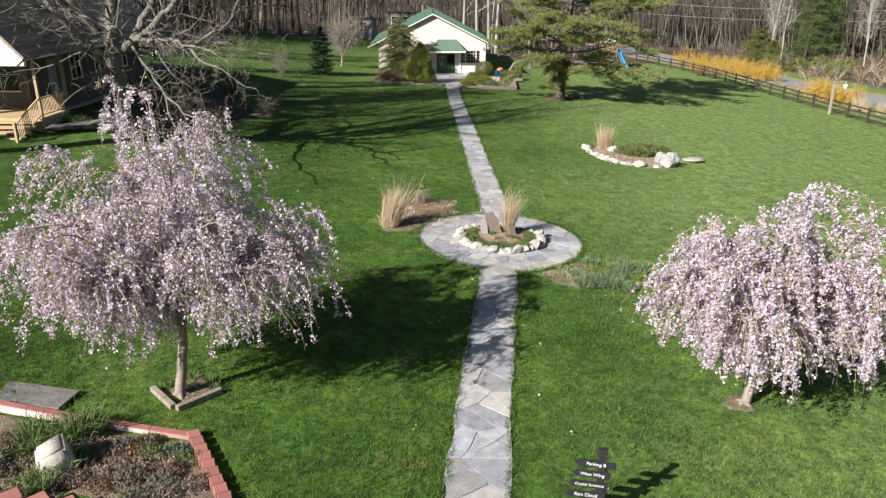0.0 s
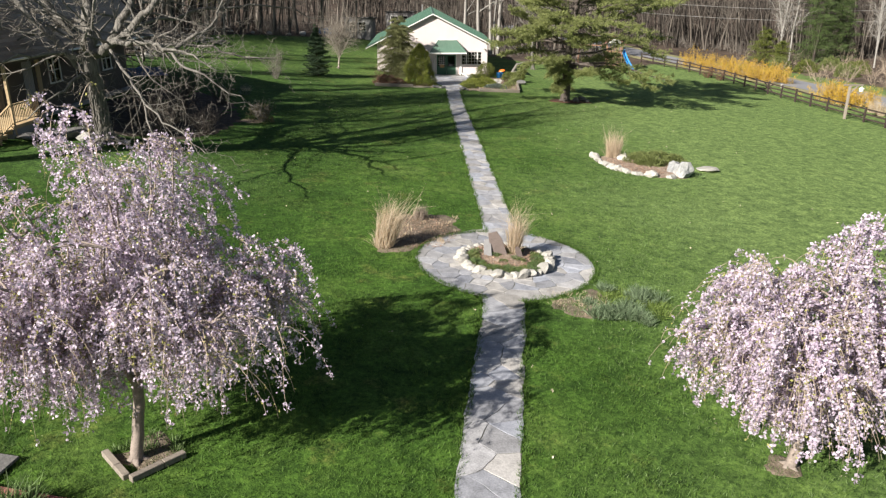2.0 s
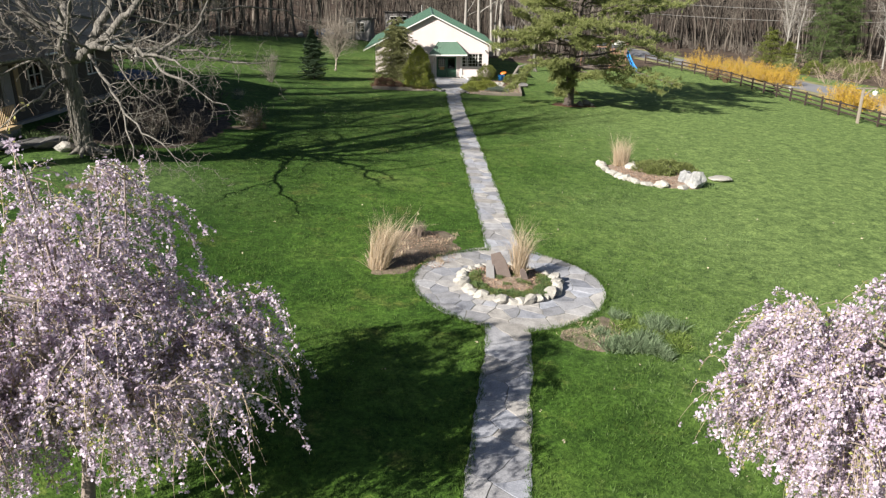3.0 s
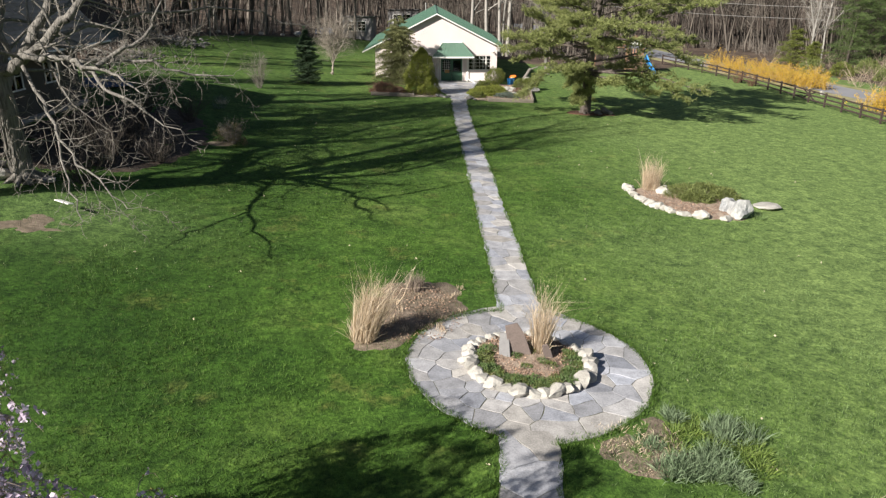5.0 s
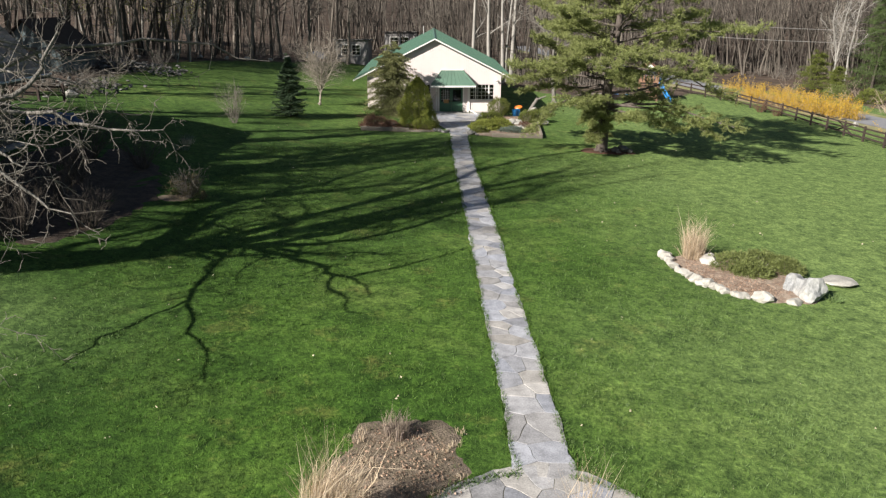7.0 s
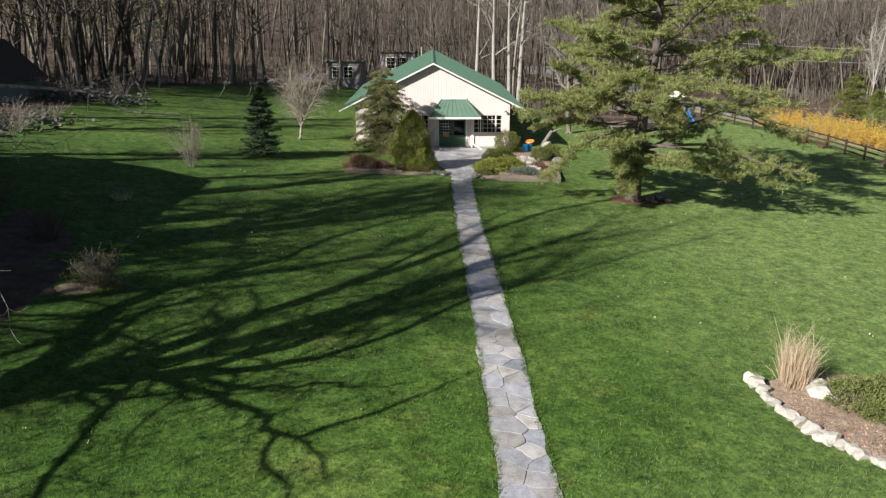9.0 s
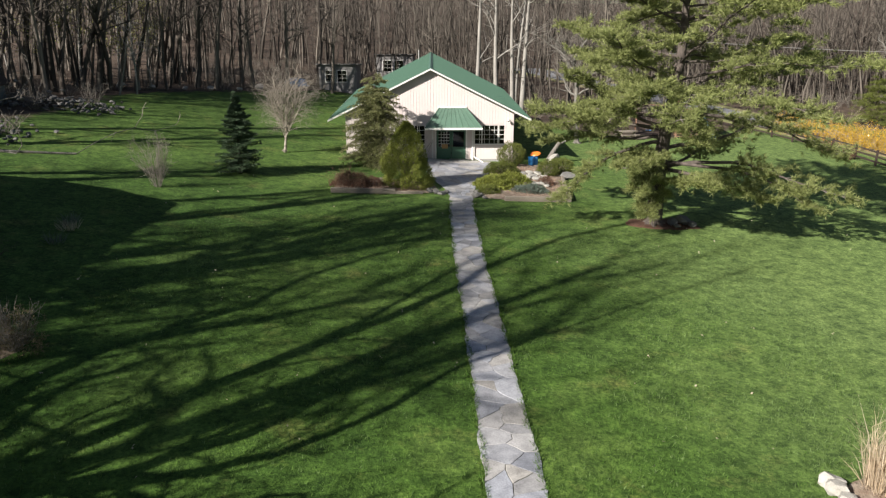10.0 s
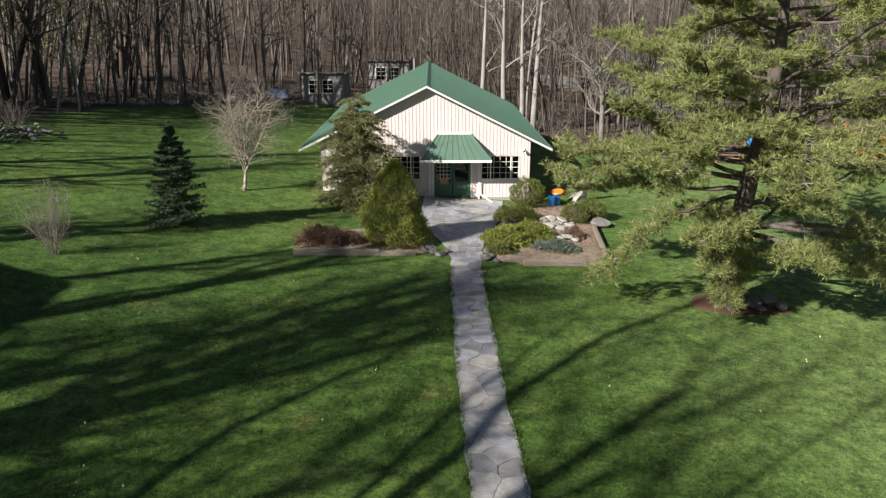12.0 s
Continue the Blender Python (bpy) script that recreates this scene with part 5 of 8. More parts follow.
for tx, ty, tr, ts in ((-35.3, 30.2, 200, 1.12), (-41.0, 36.0, 290, 1.12), (-29.5, 27.5, 45, 1.1)):
    copy_thing(bushy, pose(tx, ty, gz(tx, ty) - 0.05, 0, 0, tr) @ Matrix.Scale(ts, 4))


def pine(x, y, height, seed):
    """An old pine: thick trunk, long level limbs and flat plates of needles in tufts."""
    rng = np.random.default_rng(seed)
    t = tree_thing("pine_tree", x, y, "broad old pine tree with layered yellow-green needles", "pine tree")
    wood, twig, at, way = [], [], [], []
    trunk = limb(wood, rng, (0, 0, -0.2), (0.04, 0.02, 1), height, 0.46, 0.08, 20, 0.035)
    for k in range(7):
        a = k * 0.9
        limb(wood, rng, (0, 0, 0.3), (math.cos(a), math.sin(a), -0.45), 0.95, 0.26, 0.06, 2, 0.05)

    def bough(rng, p, a, rise, ln, frac, droop, first):
        pts = limb(wood, rng, p, (math.cos(a), math.sin(a), rise), ln, 0.12 * (1.2 - frac), 0.022, 10, 0.10, droop, floor=1.1)
        for j in range(first, len(pts)):
            for s in (-1, 1, -1, 1):
                q, d, _ = pts[j]
                side = unit(np.cross(d, [0, 0, 1.0])) * s
                b = limb(twig, rng, q, d * 0.8 + side * rng.uniform(0.4, 1.3) + [0, 0, rng.uniform(-0.08, 0.2)], ln * rng.uniform(0.12, 0.25) * (1.15 - 0.06 * j), 0.018, 0.007, 3, 0.13, 0.03)
                for m in range(1, len(b)):
                    for _ in range(3):
                        dd = unit(b[m][1] + rng.normal(0, 0.6, 3) * [1, 1, 0.3])
                        for f in (0.12, 0.36):
                            at.append(b[m][0] + dd * f * rng.uniform(0.6, 1.2))
                            way.append(dd + np.array([0, 0, 0.5]))

    def start(z):
        i = min(len(trunk) - 2, int(z / height * 20))
        return trunk[i][0] + (trunk[i + 1][0] - trunk[i][0]) * rng.random()

    # level plates in whorls above an open stretch of trunk
    z, k = 5.6, 0
    while z < height - 0.8:
        frac = z / height
        for _ in range(5):
            k += 1
            a = k * 2.399 + rng.uniform(-0.35, 0.35)
            ln = (8.4 + 1.7 * math.cos(a)) * (1.0 - 0.6 * max(0, frac - 0.6) / 0.4) * rng.uniform(0.6, 1.08)
            bough(rng, start(z), a, rng.uniform(-0.08, 0.22) + frac * 0.2, ln, frac, -0.015 if z < 7 else 0.0, 3)
        z += rng.uniform(0.85, 1.1)
    # low boughs: long and drooping on the sunny side, few towards the cottage
    for z, deg, ln in ((4.7, 172, 6.8), (5.0, 200, 6.2), (4.9, 140, 6.5), (4.6, 225, 4.6), (3.7, -6, 8.8), (3.5, -26, 7.6), (4.2, 16, 9.4), (3.6, 38, 7.0), (3.2, -48, 5.6), (3.0, -72, 3.8), (2.7, -100, 3.0), (3.3, -120, 3.2), (3.2, 80, 4.6), (3.4, 115, 4.0)):
        bough(rng, start(z), math.radians(deg), 0.12, ln, z / height, -0.045, 4 if ln > 5 else 2)
    at, way = np.array(at), np.array(way)
    per = 11
    P = np.repeat(at, per, 0) + rng.normal(0, 0.03, (len(at) * per, 3))
    D = np.repeat(unit(way), per, 0)
    part("trunk", tubes("trunk", wood, 7), M_PINEBARK, t, "dark scaly trunk and limbs")
    part("branchwork", tubes("branchwork", twig, 3), M_TWIG, t, kind="stuff")
    part("crown", blades("crown", P, D, 0.22, 0.029, rng, 0.75), M_PINE, t, "yellow-green needle tufts")
    return t


pine(9.9, 71.4, 15.5, 41)


def conifer(name, x, y, height, radius, seed, material, label, droop=-0.05, gap=0.23, needle=0.11, per=10, category="conifer", skirt=0.15, loose=0.3, power=0.85, boughs=6, twiggy=True, uneven=0.0, profile=None):
    """A cone of short whorled boughs thick with needles."""
    rng = np.random.default_rng(seed)
    t = tree_thing(name, x, y, label, category)
    wood, at, way, unseen = [], [], [], []
    trunk = limb(wood, rng, (0, 0, -0.1), (0, 0, 1), height, 0.03 + height * 0.018, 0.012, 10, 0.02)
    z, k = skirt, 0
    while z < height * 0.97:
        frac = z / height
        for _ in range(boughs if frac < 0.8 else 4):
            k += 1
            a = k * 2.399 + rng.uniform(-0.3, 0.3)
            wide = np.interp(frac, *profile) if profile else (1 - frac) ** power
            ln = radius * wide * rng.uniform(1 - loose, 1.08) + 0.12
            pts = limb(wood, rng, (0, 0, max(0.1, z + rng.uniform(-1, 1) * uneven)), (math.cos(a), math.sin(a), 0.15 + rng.uniform(-1, 1) * uneven), ln, 0.02, 0.006, 6, 0.05, droop)
            for j in range(1, len(pts)):
                q, d, _ = pts[j]
                for s in (-1, 1):
                    side = unit(np.cross(d, [0, 0, 1.0])) * s
                    b = limb(wood if twiggy else unseen, rng, q, d * 0.7 + side, ln * 0.30 * (1.1 - j / 8), 0.007, 0.003, 3, 0.08, droop)
                    for e in b[1:]:
                        at.append(e[0])
                        way.append(e[1])
                at.append(q)
                way.append(d)
        z += gap * (1.1 - 0.4 * frac)
    at, way = np.array(at), np.array(way)
    P = np.repeat(at, per, 0) + rng.normal(0, 0.02, (len(at) * per, 3))
    D = np.repeat(unit(way), per, 0)
    part("trunk", tubes("trunk", wood, 3), M_PINEBARK, t)
    part("crown", blades("crown", P, D, needle, 0.022, rng, 0.6), material, t)
    return t


conifer("fir_tree", -13.8, 76.6, 4.9, 1.3, 51, M_FIR, "small dark green fir tree on the lawn", droop=0.0, loose=0.4, boughs=8, per=10, gap=0.2, uneven=0.2, profile=((0, 0.42, 0.6, 0.72, 0.85, 1), (1, 0.82, 0.6, 0.36, 0.1, 0.01)))
conifer("spruce_tree", -6.3, 83.0, 6.1, 2.75, 52, M_SPRUCE, "shaggy drooping spruce against the cottage wall", droop=-0.10, gap=0.21, loose=0.5, skirt=0.15, needle=0.14, per=9, twiggy=False, power=0.45, boughs=13, uneven=0.45)


def shrub(name, x, y, rx, ry, h, seed, material, label, n=2600, leaf=0.05, style="ball", category="shrub", twigs=40, base=0.0, loose=0.12):
    """A shrub of many small sprays round a branching frame, with an uneven outline."""
    rng = np.random.default_rng(seed)
    t = tree_thing(name, x, y, label, category)
    wood = []
    for _ in range(twigs):
        a, s = rng.uniform(0, 6.28), rng.uniform(0.2, 1.0)
        limb(wood, rng, (rng.normal(0, 0.05), rng.normal(0, 0.05), 0), (math.cos(a) * rx * s, math.sin(a) * ry * s, h * rng.uniform(0.5, 1.1)), math.hypot(rx * s, h) * 0.8, 0.018, 0.005, 4, 0.12)
    d = unit(rng.normal(0, 1, (n, 3)))
    d[:, 2] = np.abs(d[:, 2]) if style != "ball" else d[:, 2]
    lump = np.array([1 + loose * 2 * noise.noise(Vector(v) * 2.3 + Vector((seed, 0, 0))) + loose * noise.noise(Vector(v) * 6 + Vector((seed, 0, 0))) for v in d])
    depth = 1 - np.abs(rng.normal(0, 0.16, n))
    if style == "ball":
        P = d * [rx, ry, h / 2] * (lump * depth)[:, None] + [0, 0, h * 0.5 + base]
    elif style == "egg":
        up = rng.random(n) ** 1.15
        a = rng.uniform(0, 6.28, n)
        prof = np.interp(up, [0, 0.12, 0.35, 0.6, 0.8, 0.93, 1], [0.95, 1.0, 0.93, 0.73, 0.47, 0.25, 0.05])
        lump = np.array([1 + loose * 1.6 * noise.noise(Vector((math.cos(q) * 1.6, math.sin(q) * 1.6, u * 4 + seed))) + loose * noise.noise(Vector((math.cos(q) * 5, math.sin(q) * 5, u * 11 + seed))) for q, u in zip(a, up)])
        P = np.stack([np.cos(a) * rx * prof * lump * depth, np.sin(a) * ry * prof * lump * depth, up * h], 1)
        d = unit(np.stack([np.cos(a), np.sin(a), np.full(n, 0.9)], 1))
    else:
        P = d * [rx, ry, h] * (lump * depth)[:, None]
        d = unit(d + [0, 0, 0.5])
    P[:, 2] = np.maximum(P[:, 2], 0.03)
    per = 3
    Q = np.repeat(P, per, 0) + rng.normal(0, leaf * 0.5, (n * per, 3))
    part("branchwork", tubes("branchwork", wood, 4), M_TWIG, t, kind="stuff")
    part("foliage", blades("foliage", Q, np.repeat(d, per, 0), leaf * 2.2, leaf * 0.75, rng, 0.7), material, t)
    return t


def wisp(name, x, y, w, h, seed, material, label, n=70, r=0.012, category="shrub", arch=0.0, side=0.5, z0=0.0):
    """A leafless twiggy bush."""
    rng = np.random.default_rng(seed)
    t = tree_thing(name, x, y, label, category)
    wood, fine = [], []
    for _ in range(n):
        a = rng.uniform(0, 6.28)
        s = rng.random() ** 0.7 * (1.35 if z0 else 1)
        pts = limb(wood, rng, (math.cos(a) * 0.15 * w * (z0 == 0), math.sin(a) * 0.15 * w * (z0 == 0), z0 - 0.05), (math.cos(a) * w * s, math.sin(a) * w * s, h), math.hypot(w * s, h) * rng.uniform(0.6, 1.0), r, 0.004, 6, 0.10, -arch)
        for p, d, rr in pts[2:]:
            for _ in range(2):
                limb(fine, rng, p, d + rng.normal(0, side, 3), h * rng.uniform(0.1, 0.28), 0.006, 0.003, 2, 0.15)
    if z0:
        stem = []
        limb(stem, rng, (0, 0, -0.1), (0.05, 0, 1), z0 + 0.15, 0.11, 0.08, 4, 0.04)
        part("trunk", tubes("trunk", stem, 7), material, t)
    part("branchwork", tubes("branchwork", wood, 4), material, t, kind="stuff")
    part("branchwork", tubes("branchwork", fine, 3), material, t, kind="stuff")
    return t


# ---- planted circle in the paving ----
def grass_tuft(x, y, r, h, n, seed, label, lean=(0.0, 0.0), lift=0.0, plume=True, material=M_STRAW):
    """A clump of tall dry ornamental grass."""
    rng = np.random.default_rng(seed)
    t = thing("ornamental_grass", (x, y, gz(x, y) + lift), label, "grass clump")
    a, s = rng.uniform(0, 6.28, n), np.sqrt(rng.random(n))
    P = np.stack([np.cos(a) * s * r, np.sin(a) * s * r, np.zeros(n)], 1)
    D = np.stack([np.cos(a) * s * 0.10 + lean[0] * 0.8, np.sin(a) * s * 0.10 + lean[1], np.ones(n)], 1)
    part("blade_clump", blades("blade_clump", P, D, h * rng.uniform(0.55, 0.95, n), 0.012, rng, 0.10, 0.45, 2), material, t, kind="stuff")
    m = n // 8
    a, s = rng.uniform(0, 6.28, m), np.sqrt(rng.random(m))
    P = np.stack([np.cos(a) * s * r * 1.15, np.sin(a) * s * r * 1.15, np.zeros(m)], 1)
    D = np.stack([np.cos(a) * s * 0.5, np.sin(a) * s * 0.5, np.full(m, 0.9)], 1)
    part("fallen_blades", blades("fallen_blades", P, D, h * 0.36, 0.016, rng, 0.25, 0.6, 2), material, t, kind="stuff")
    if plume:
        k = max(8, n // 40)
        a, s = rng.uniform(0, 6.28, k), np.sqrt(rng.random(k))
        P = np.stack([np.cos(a) * s * r * 0.7, np.sin(a) * s * r * 0.7, np.zeros(k)], 1)
        D = np.stack([np.cos(a) * s * 0.2 + lean[0] * 1.4, np.sin(a) * s * 0.2 + lean[1], np.ones(k)], 1)
        part("seed_stalk", blades("seed_stalk", P, D, h * 1.05, 0.02, rng, 0.08, 0.5, 2), material, t, kind="stuff")
    return t


def leaf_clump(x, y, r, h, n, seed, label, material=M_HERB, width=0.02, category="plant", name="perennial_plant", lift=0.0, spread=0.6):
    """A clump of strap leaves."""
    rng = np.random.default_rng(seed)
    a, s = rng.uniform(0, 6.28, n), np.sqrt(rng.random(n))
    P = np.stack([np.cos(a) * s * r, np.sin(a) * s * r, np.zeros(n)], 1)
    D = np.stack([np.cos(a) * s * spread, np.sin(a) * s * spread, np.ones(n)], 1)
    t = thing(name, (x, y, gz(x, y) + lift), label, category)
    part("leafage", blades("leafage", P, D, h, width, rng, 0.22, 0.5, 2), material, t, kind="stuff")
    return t


def stone(x, y, s, label="", seed=0, mesh=None, material=M_ROCK, flat=1.0, name="boulder", parent=None, sink=0.0, lift=0.0, long=1.0):
    rng = np.random.default_rng(int(seed * 977 + abs(x) * 131 + abs(y) * 17))
    src = mesh or ROCKS[rng.integers(len(ROCKS))]
    me = src if src.materials and src.materials[0] == material else src.copy()
    if not me.materials:
        me.materials.append(material)
    m = scaled(x, y, gz(x, y) - sink * s + lift, 1.3 * s * long, 1.3 * s * rng.uniform(0.8, 1.05), 1.3 * s * flat, rng.uniform(0, 360))
    if parent is not None:
        return part(name, me, None, parent, label, m)
    return single(name, me, None, m, label, "rock")


for me in ROCKS + BLOCKY + FINE[:1]:
    me.materials.append(M_ROCK)
for me in FINE[1:]:
    me.materials.append(M_BOULDER)
GREY = [me.copy() for me in ROCKS]
for me in GREY:
    me.materials.clear()
    me.materials.append(M_GREYROCK)

soil("planting_soil", [(RING_C[0] + 1.66 * math.cos(a), RING_C[1] + 1.66 * math.sin(a)) for a in np.linspace(0, 6.28, 24)], M_CHIPS, "mounded mulch inside a ring of pale stones", 0.22, 0.02)
edging = thing("stone_edging", (0, 0, 0), "ring of rough pale limestone blocks round the bed", "stone edging")
rng = np.random.default_rng(61)
for k in range(31):
    a = k * 2 * math.pi / 31
    back = math.sin(a) > 0.55
    s = rng.uniform(0.54, 0.76) * (0.66 if back else 1)
    x, y = RING_C[0] + 1.69 * math.cos(a), RING_C[1] + 1.69 * math.sin(a)
    me = (BLOCKY + ROCKS)[rng.integers(12)]
    part("stone", me, None, edging, "", scaled(x, y, gz(x, y) - 0.02, s, s * rng.uniform(0.75, 1.0), s * rng.uniform(0.75, 1.0), math.degrees(a) + 90 + rng.uniform(-15, 15), rng.uniform(-8, 8), rng.uniform(-8, 8)))


def slab(x, y, w, h, t, lean, turn, material, label):
    rng = np.random.default_rng(int(h * 100))
    pts = [(-w / 2, -0.1), (w / 2, -0.1), (w * 0.47, h * 0.6), (w * 0.30, h * 0.97), (-w * 0.32, h), (-w * 0.46, h * 0.55)]
    bm = prism(pts, "y", -t / 2, t / 2)
    bmesh.ops.bevel(bm, geom=bm.edges[:], offset=0.012, segments=1, affect="EDGES")
    return single("standing_stone", bm, material, pose(x, y, gz(x, y) + 0.15, lean, rng.uniform(-20, -14), turn), label, "standing stone")


slab(1.66, 29.2, 0.56, 0.95, 0.09, -14, 8, M_SLATE, "leaning brown slate slab set upright in mulch")
slab(1.2, 29.1, 0.34, 0.66, 0.07, -24, -24, M_SLATE2, "leaning grey slate slab beside a brown one")
slab(2.42, 29.15, 0.24, 0.42, 0.08, -6, 10, M_SLATE, "short brown slate slab set upright in mulch")
grass_tuft(2.2, 29.5, 0.2, 2.2, 420, 62, "tall bleached dry grass clump in the stone circle", (0.10, 0.02), 0.12)
for k in range(84):
    a = rng.uniform(0, 6.28)
    rr = rng.uniform(1.12, 1.5) if k < 70 else rng.uniform(0.2, 1.1)
    if math.sin(a) > 0.45 and k < 70:
        a = -a
    x, y = RING_C[0] + rr * math.cos(a), RING_C[1] + rr * math.sin(a)
    shrub("ground_cover_plant", x, y, rng.uniform(0.12, 0.28), rng.uniform(0.12, 0.28), rng.uniform(0.1, 0.2), 600 + k, M_HERB if rng.random() < 0.7 else M_JUNIPER,
          "low green creeping plant in mulch", n=90, leaf=0.028, style="dome", category="plant", twigs=3).location.z += 0.14

# ---- dry grass bed beside the circle ----
soil("planting_soil", [(-3.3, 29.2), (-1.6, 29.7), (-1.0, 30.8), (0.4, 32.4), (0.2, 33.6), (-1.2, 34.5), (-2.6, 34.2), (-3.3, 32.0)], M_SOIL, "bare mulched bed with a clump of dry grass", 0.05, 0.3)
grass_tuft(-2.85, 29.9, 0.36, 2.3, 760, 63, "tall straw-coloured dry grass clump leaning with the wind", (0.30, 0.03))
grass_tuft(-1.6, 33.6, 0.30, 0.75, 330, 64, "low cut-back tuft of rosy dry grass", (0.04, 0.0), 0.05, False, M_DRYSTEM)
for k in range(34):
    x, y = rng.uniform(-3.0, 0.0), rng.uniform(29.6, 34.0)
    if (x + 3) * 1.2 + 29.2 < y + 1.5:
        grass_tuft(x, y, 0.14, rng.uniform(0.1, 0.22), 26, 640 + k, "small dead grass sprig in mulch", (0, 0), 0.05, False)

# ---- spring bulbs at the foot of the circle ----
soil("planting_soil", [(3.2, 25.4), (3.2, 24.8), (3.67, 24.2), (4.2, 24.15), (4.9, 24.5), (5.3, 24.7), (5.1, 25.7), (5.2, 26.5), (4.86, 26.95), (4.0, 26.2)], M_SOIL, "narrow bed of bulbs beside the paving", 0.025)
for k in range(40):
    a, q = rng.uniform(0, 6.28), math.sqrt(rng.random())
    leaf_clump(4.25 + 1.05 * q * math.cos(a), 25.2 + 0.8 * q * math.sin(a), 0.2, rng.uniform(0.06, 0.13), 34, 830 + k, "low green sprouts creeping over bare soil", M_HERB if k % 3 else M_STRAW, 0.016, spread=1.3)
for cx, cy, rx, ry, n, h, w in ((6.59, 26.15, 0.55, 0.42, 14, 0.46, 0.02), (5.2, 24.45, 0.85, 0.34, 21, 0.44, 0.02), (5.25, 26.65, 0.2, 0.18, 4, 0.34, 0.02), (6.1, 24.15, 0.22, 0.2, 4, 0.32, 0.02), (4.35, 25.45, 0.22, 0.25, 4, 0.24, 0.018), (5.75, 25.15, 0.3, 0.2, 4, 0.36, 0.02)):
    for k in range(n):
        a, q = rng.uniform(0, 6.28), math.sqrt(rng.random())
        leaf_clump(cx + rx * q * math.cos(a), cy + ry * q * math.sin(a), 0.17, h * rng.uniform(0.7, 1.1), 60, 700 + k + int(cx * 40), "clump of grey-green strap-leaved spring bulbs", M_BULB, w, spread=0.8)
for k, (cx, cy) in enumerate(((5.6, 26.1), (5.9, 25.75), (6.5, 25.45), (6.75, 25.1), (5.2, 26.1), (5.75, 26.5), (6.2, 26.0), (6.7, 24.7), (6.9, 25.5), (5.0, 25.5))):
    leaf_clump(cx, cy, 0.32, 0.17, 170, 790 + k, "low bright yellow-green weeds between bulb clumps", M_WEED, 0.02, spread=1.2)
for k in range(20):
    x, y = rng.uniform(3.3, 5.2), rng.uniform(24.5, 26.2)
    leaf_clump(x, y, 0.15, rng.uniform(0.1, 0.22), 14, 740 + k, "short dry sprigs at the edge of a bed", M_STRAW, 0.012, spread=1.2)

# ---- rock island on the lawn ----
soil("planting_soil", [(8.7, 48.2), (8.7, 46.0), (9.7, 44.5), (11.2, 43.7), (12.8, 43.6), (13.7, 44.8), (14.0, 46.5), (13.6, 48.6), (11.5, 49.4), (9.8, 49.0)], M_CHIPS, "mulched island bed edged with pale rocks", 0.18)
grass_tuft(9.75, 48.2, 0.42, 1.95, 620, 65, "tall bleached grass clump among pale rocks", (0.05, 0.0), 0.08)
stone(13.0, 44.35, 1.05, "large pale grey limestone boulder on the island bed", 1, mesh=FINE[1], material=M_BOULDER, flat=1.25, sink=0.05)
stone(12.75, 45.1, 0.9, "pale grey rounded boulder behind a larger one", 2, mesh=FINE[2], material=M_BOULDER, flat=1.15, sink=0.05)
stone(10.3, 47.75, 0.95, "pale limestone rock beside dry grass", 3, flat=0.95, sink=0.04)
stone(11.05, 43.85, 0.72, "pale angular rock on the bed edge", 4, flat=0.8, sink=0.05)
stone(15.0, 46.25, 1.35, "flat pale stone lying on the lawn", 5, flat=0.28, sink=0.02, long=1.0)
stone(12.2, 43.75, 0.5, "small pale rock beside a boulder", 6, sink=0.05)
edge2 = thing("stone_edging", (0, 0, 0), "row of small pale rocks along the island bed", "stone edging")
for k in range(17):
    f = k / 16
    x = np.interp(f, [0, 0.25, 0.55, 0.8, 1], [8.55, 8.6, 9.2, 9.9, 10.6])
    y = np.interp(f, [0, 0.25, 0.55, 0.8, 1], [48.3, 46.9, 45.3, 44.5, 44.0])
    stone(float(x), float(y), float(rng.uniform(0.3, 0.62)) * (1 - 0.3 * f), "", k, parent=edge2, name="stone", sink=0.05)
for k, (x, y, rx, ry) in enumerate([(11.2, 47.2, 1.1, 1.2), (12.4, 47.7, 1.1, 0.9), (13.2, 47.2, 0.8, 0.8), (11.6, 46.4, 0.9, 0.6)]):
    shrub("juniper", x, y, rx, ry, 0.6, 660 + k, M_JUNIPER, "low spreading green juniper on the island bed", n=1300, leaf=0.05, style="dome", twigs=8).location.z += 0.1
leaf_clump(13.9, 44.3, 0.3, 0.3, 60, 668, "leafy sprig beside a boulder")

# ---- beds before the house ----
soil("planting_soil", [(-8.0, 74.5), (-3.0, 75.4), (-1.6, 76.0), (-2.3, 78.6), (-5.6, 79.0), (-8.2, 77.4)], M_CHIPS, "mulched bed before the cottage wall", 0.14, 0.02)
soil("planting_soil", [(0.6, 75.2), (2.1, 74.8), (5.9, 75.4), (6.1, 79), (6.5, 82.5), (7.0, 86), (3.5, 86.2), (1.9, 85.5), (1.4, 82), (0.8, 79)], M_CHIPS, "wood-chip bed with junipers and stones", 0.16, 0.02)


def timber(p, q, name="landscape_timber", label="weathered landscape timber edging a bed", tiers=2):
    t = thing(name, (0, 0, 0), label, "timber edging")
    for k in range(tiers):
        a, b = Vector((p[0], p[1], gz(*p) + 0.07 + 0.15 * k)), Vector((q[0], q[1], gz(*q) + 0.07 + 0.15 * k))
        cut = a.lerp(b, 0.45 if k else 0.58)
        for s, e in ((a, cut), (cut + (b - a).normalized() * 0.012, b)):
            bm = beam(s, e, 0.15, 0.145)
            bmesh.ops.bevel(bm, geom=bm.edges[:], offset=0.012, segments=1, affect="EDGES")
            part("timber", bm, M_TIMBER, t)
    return t


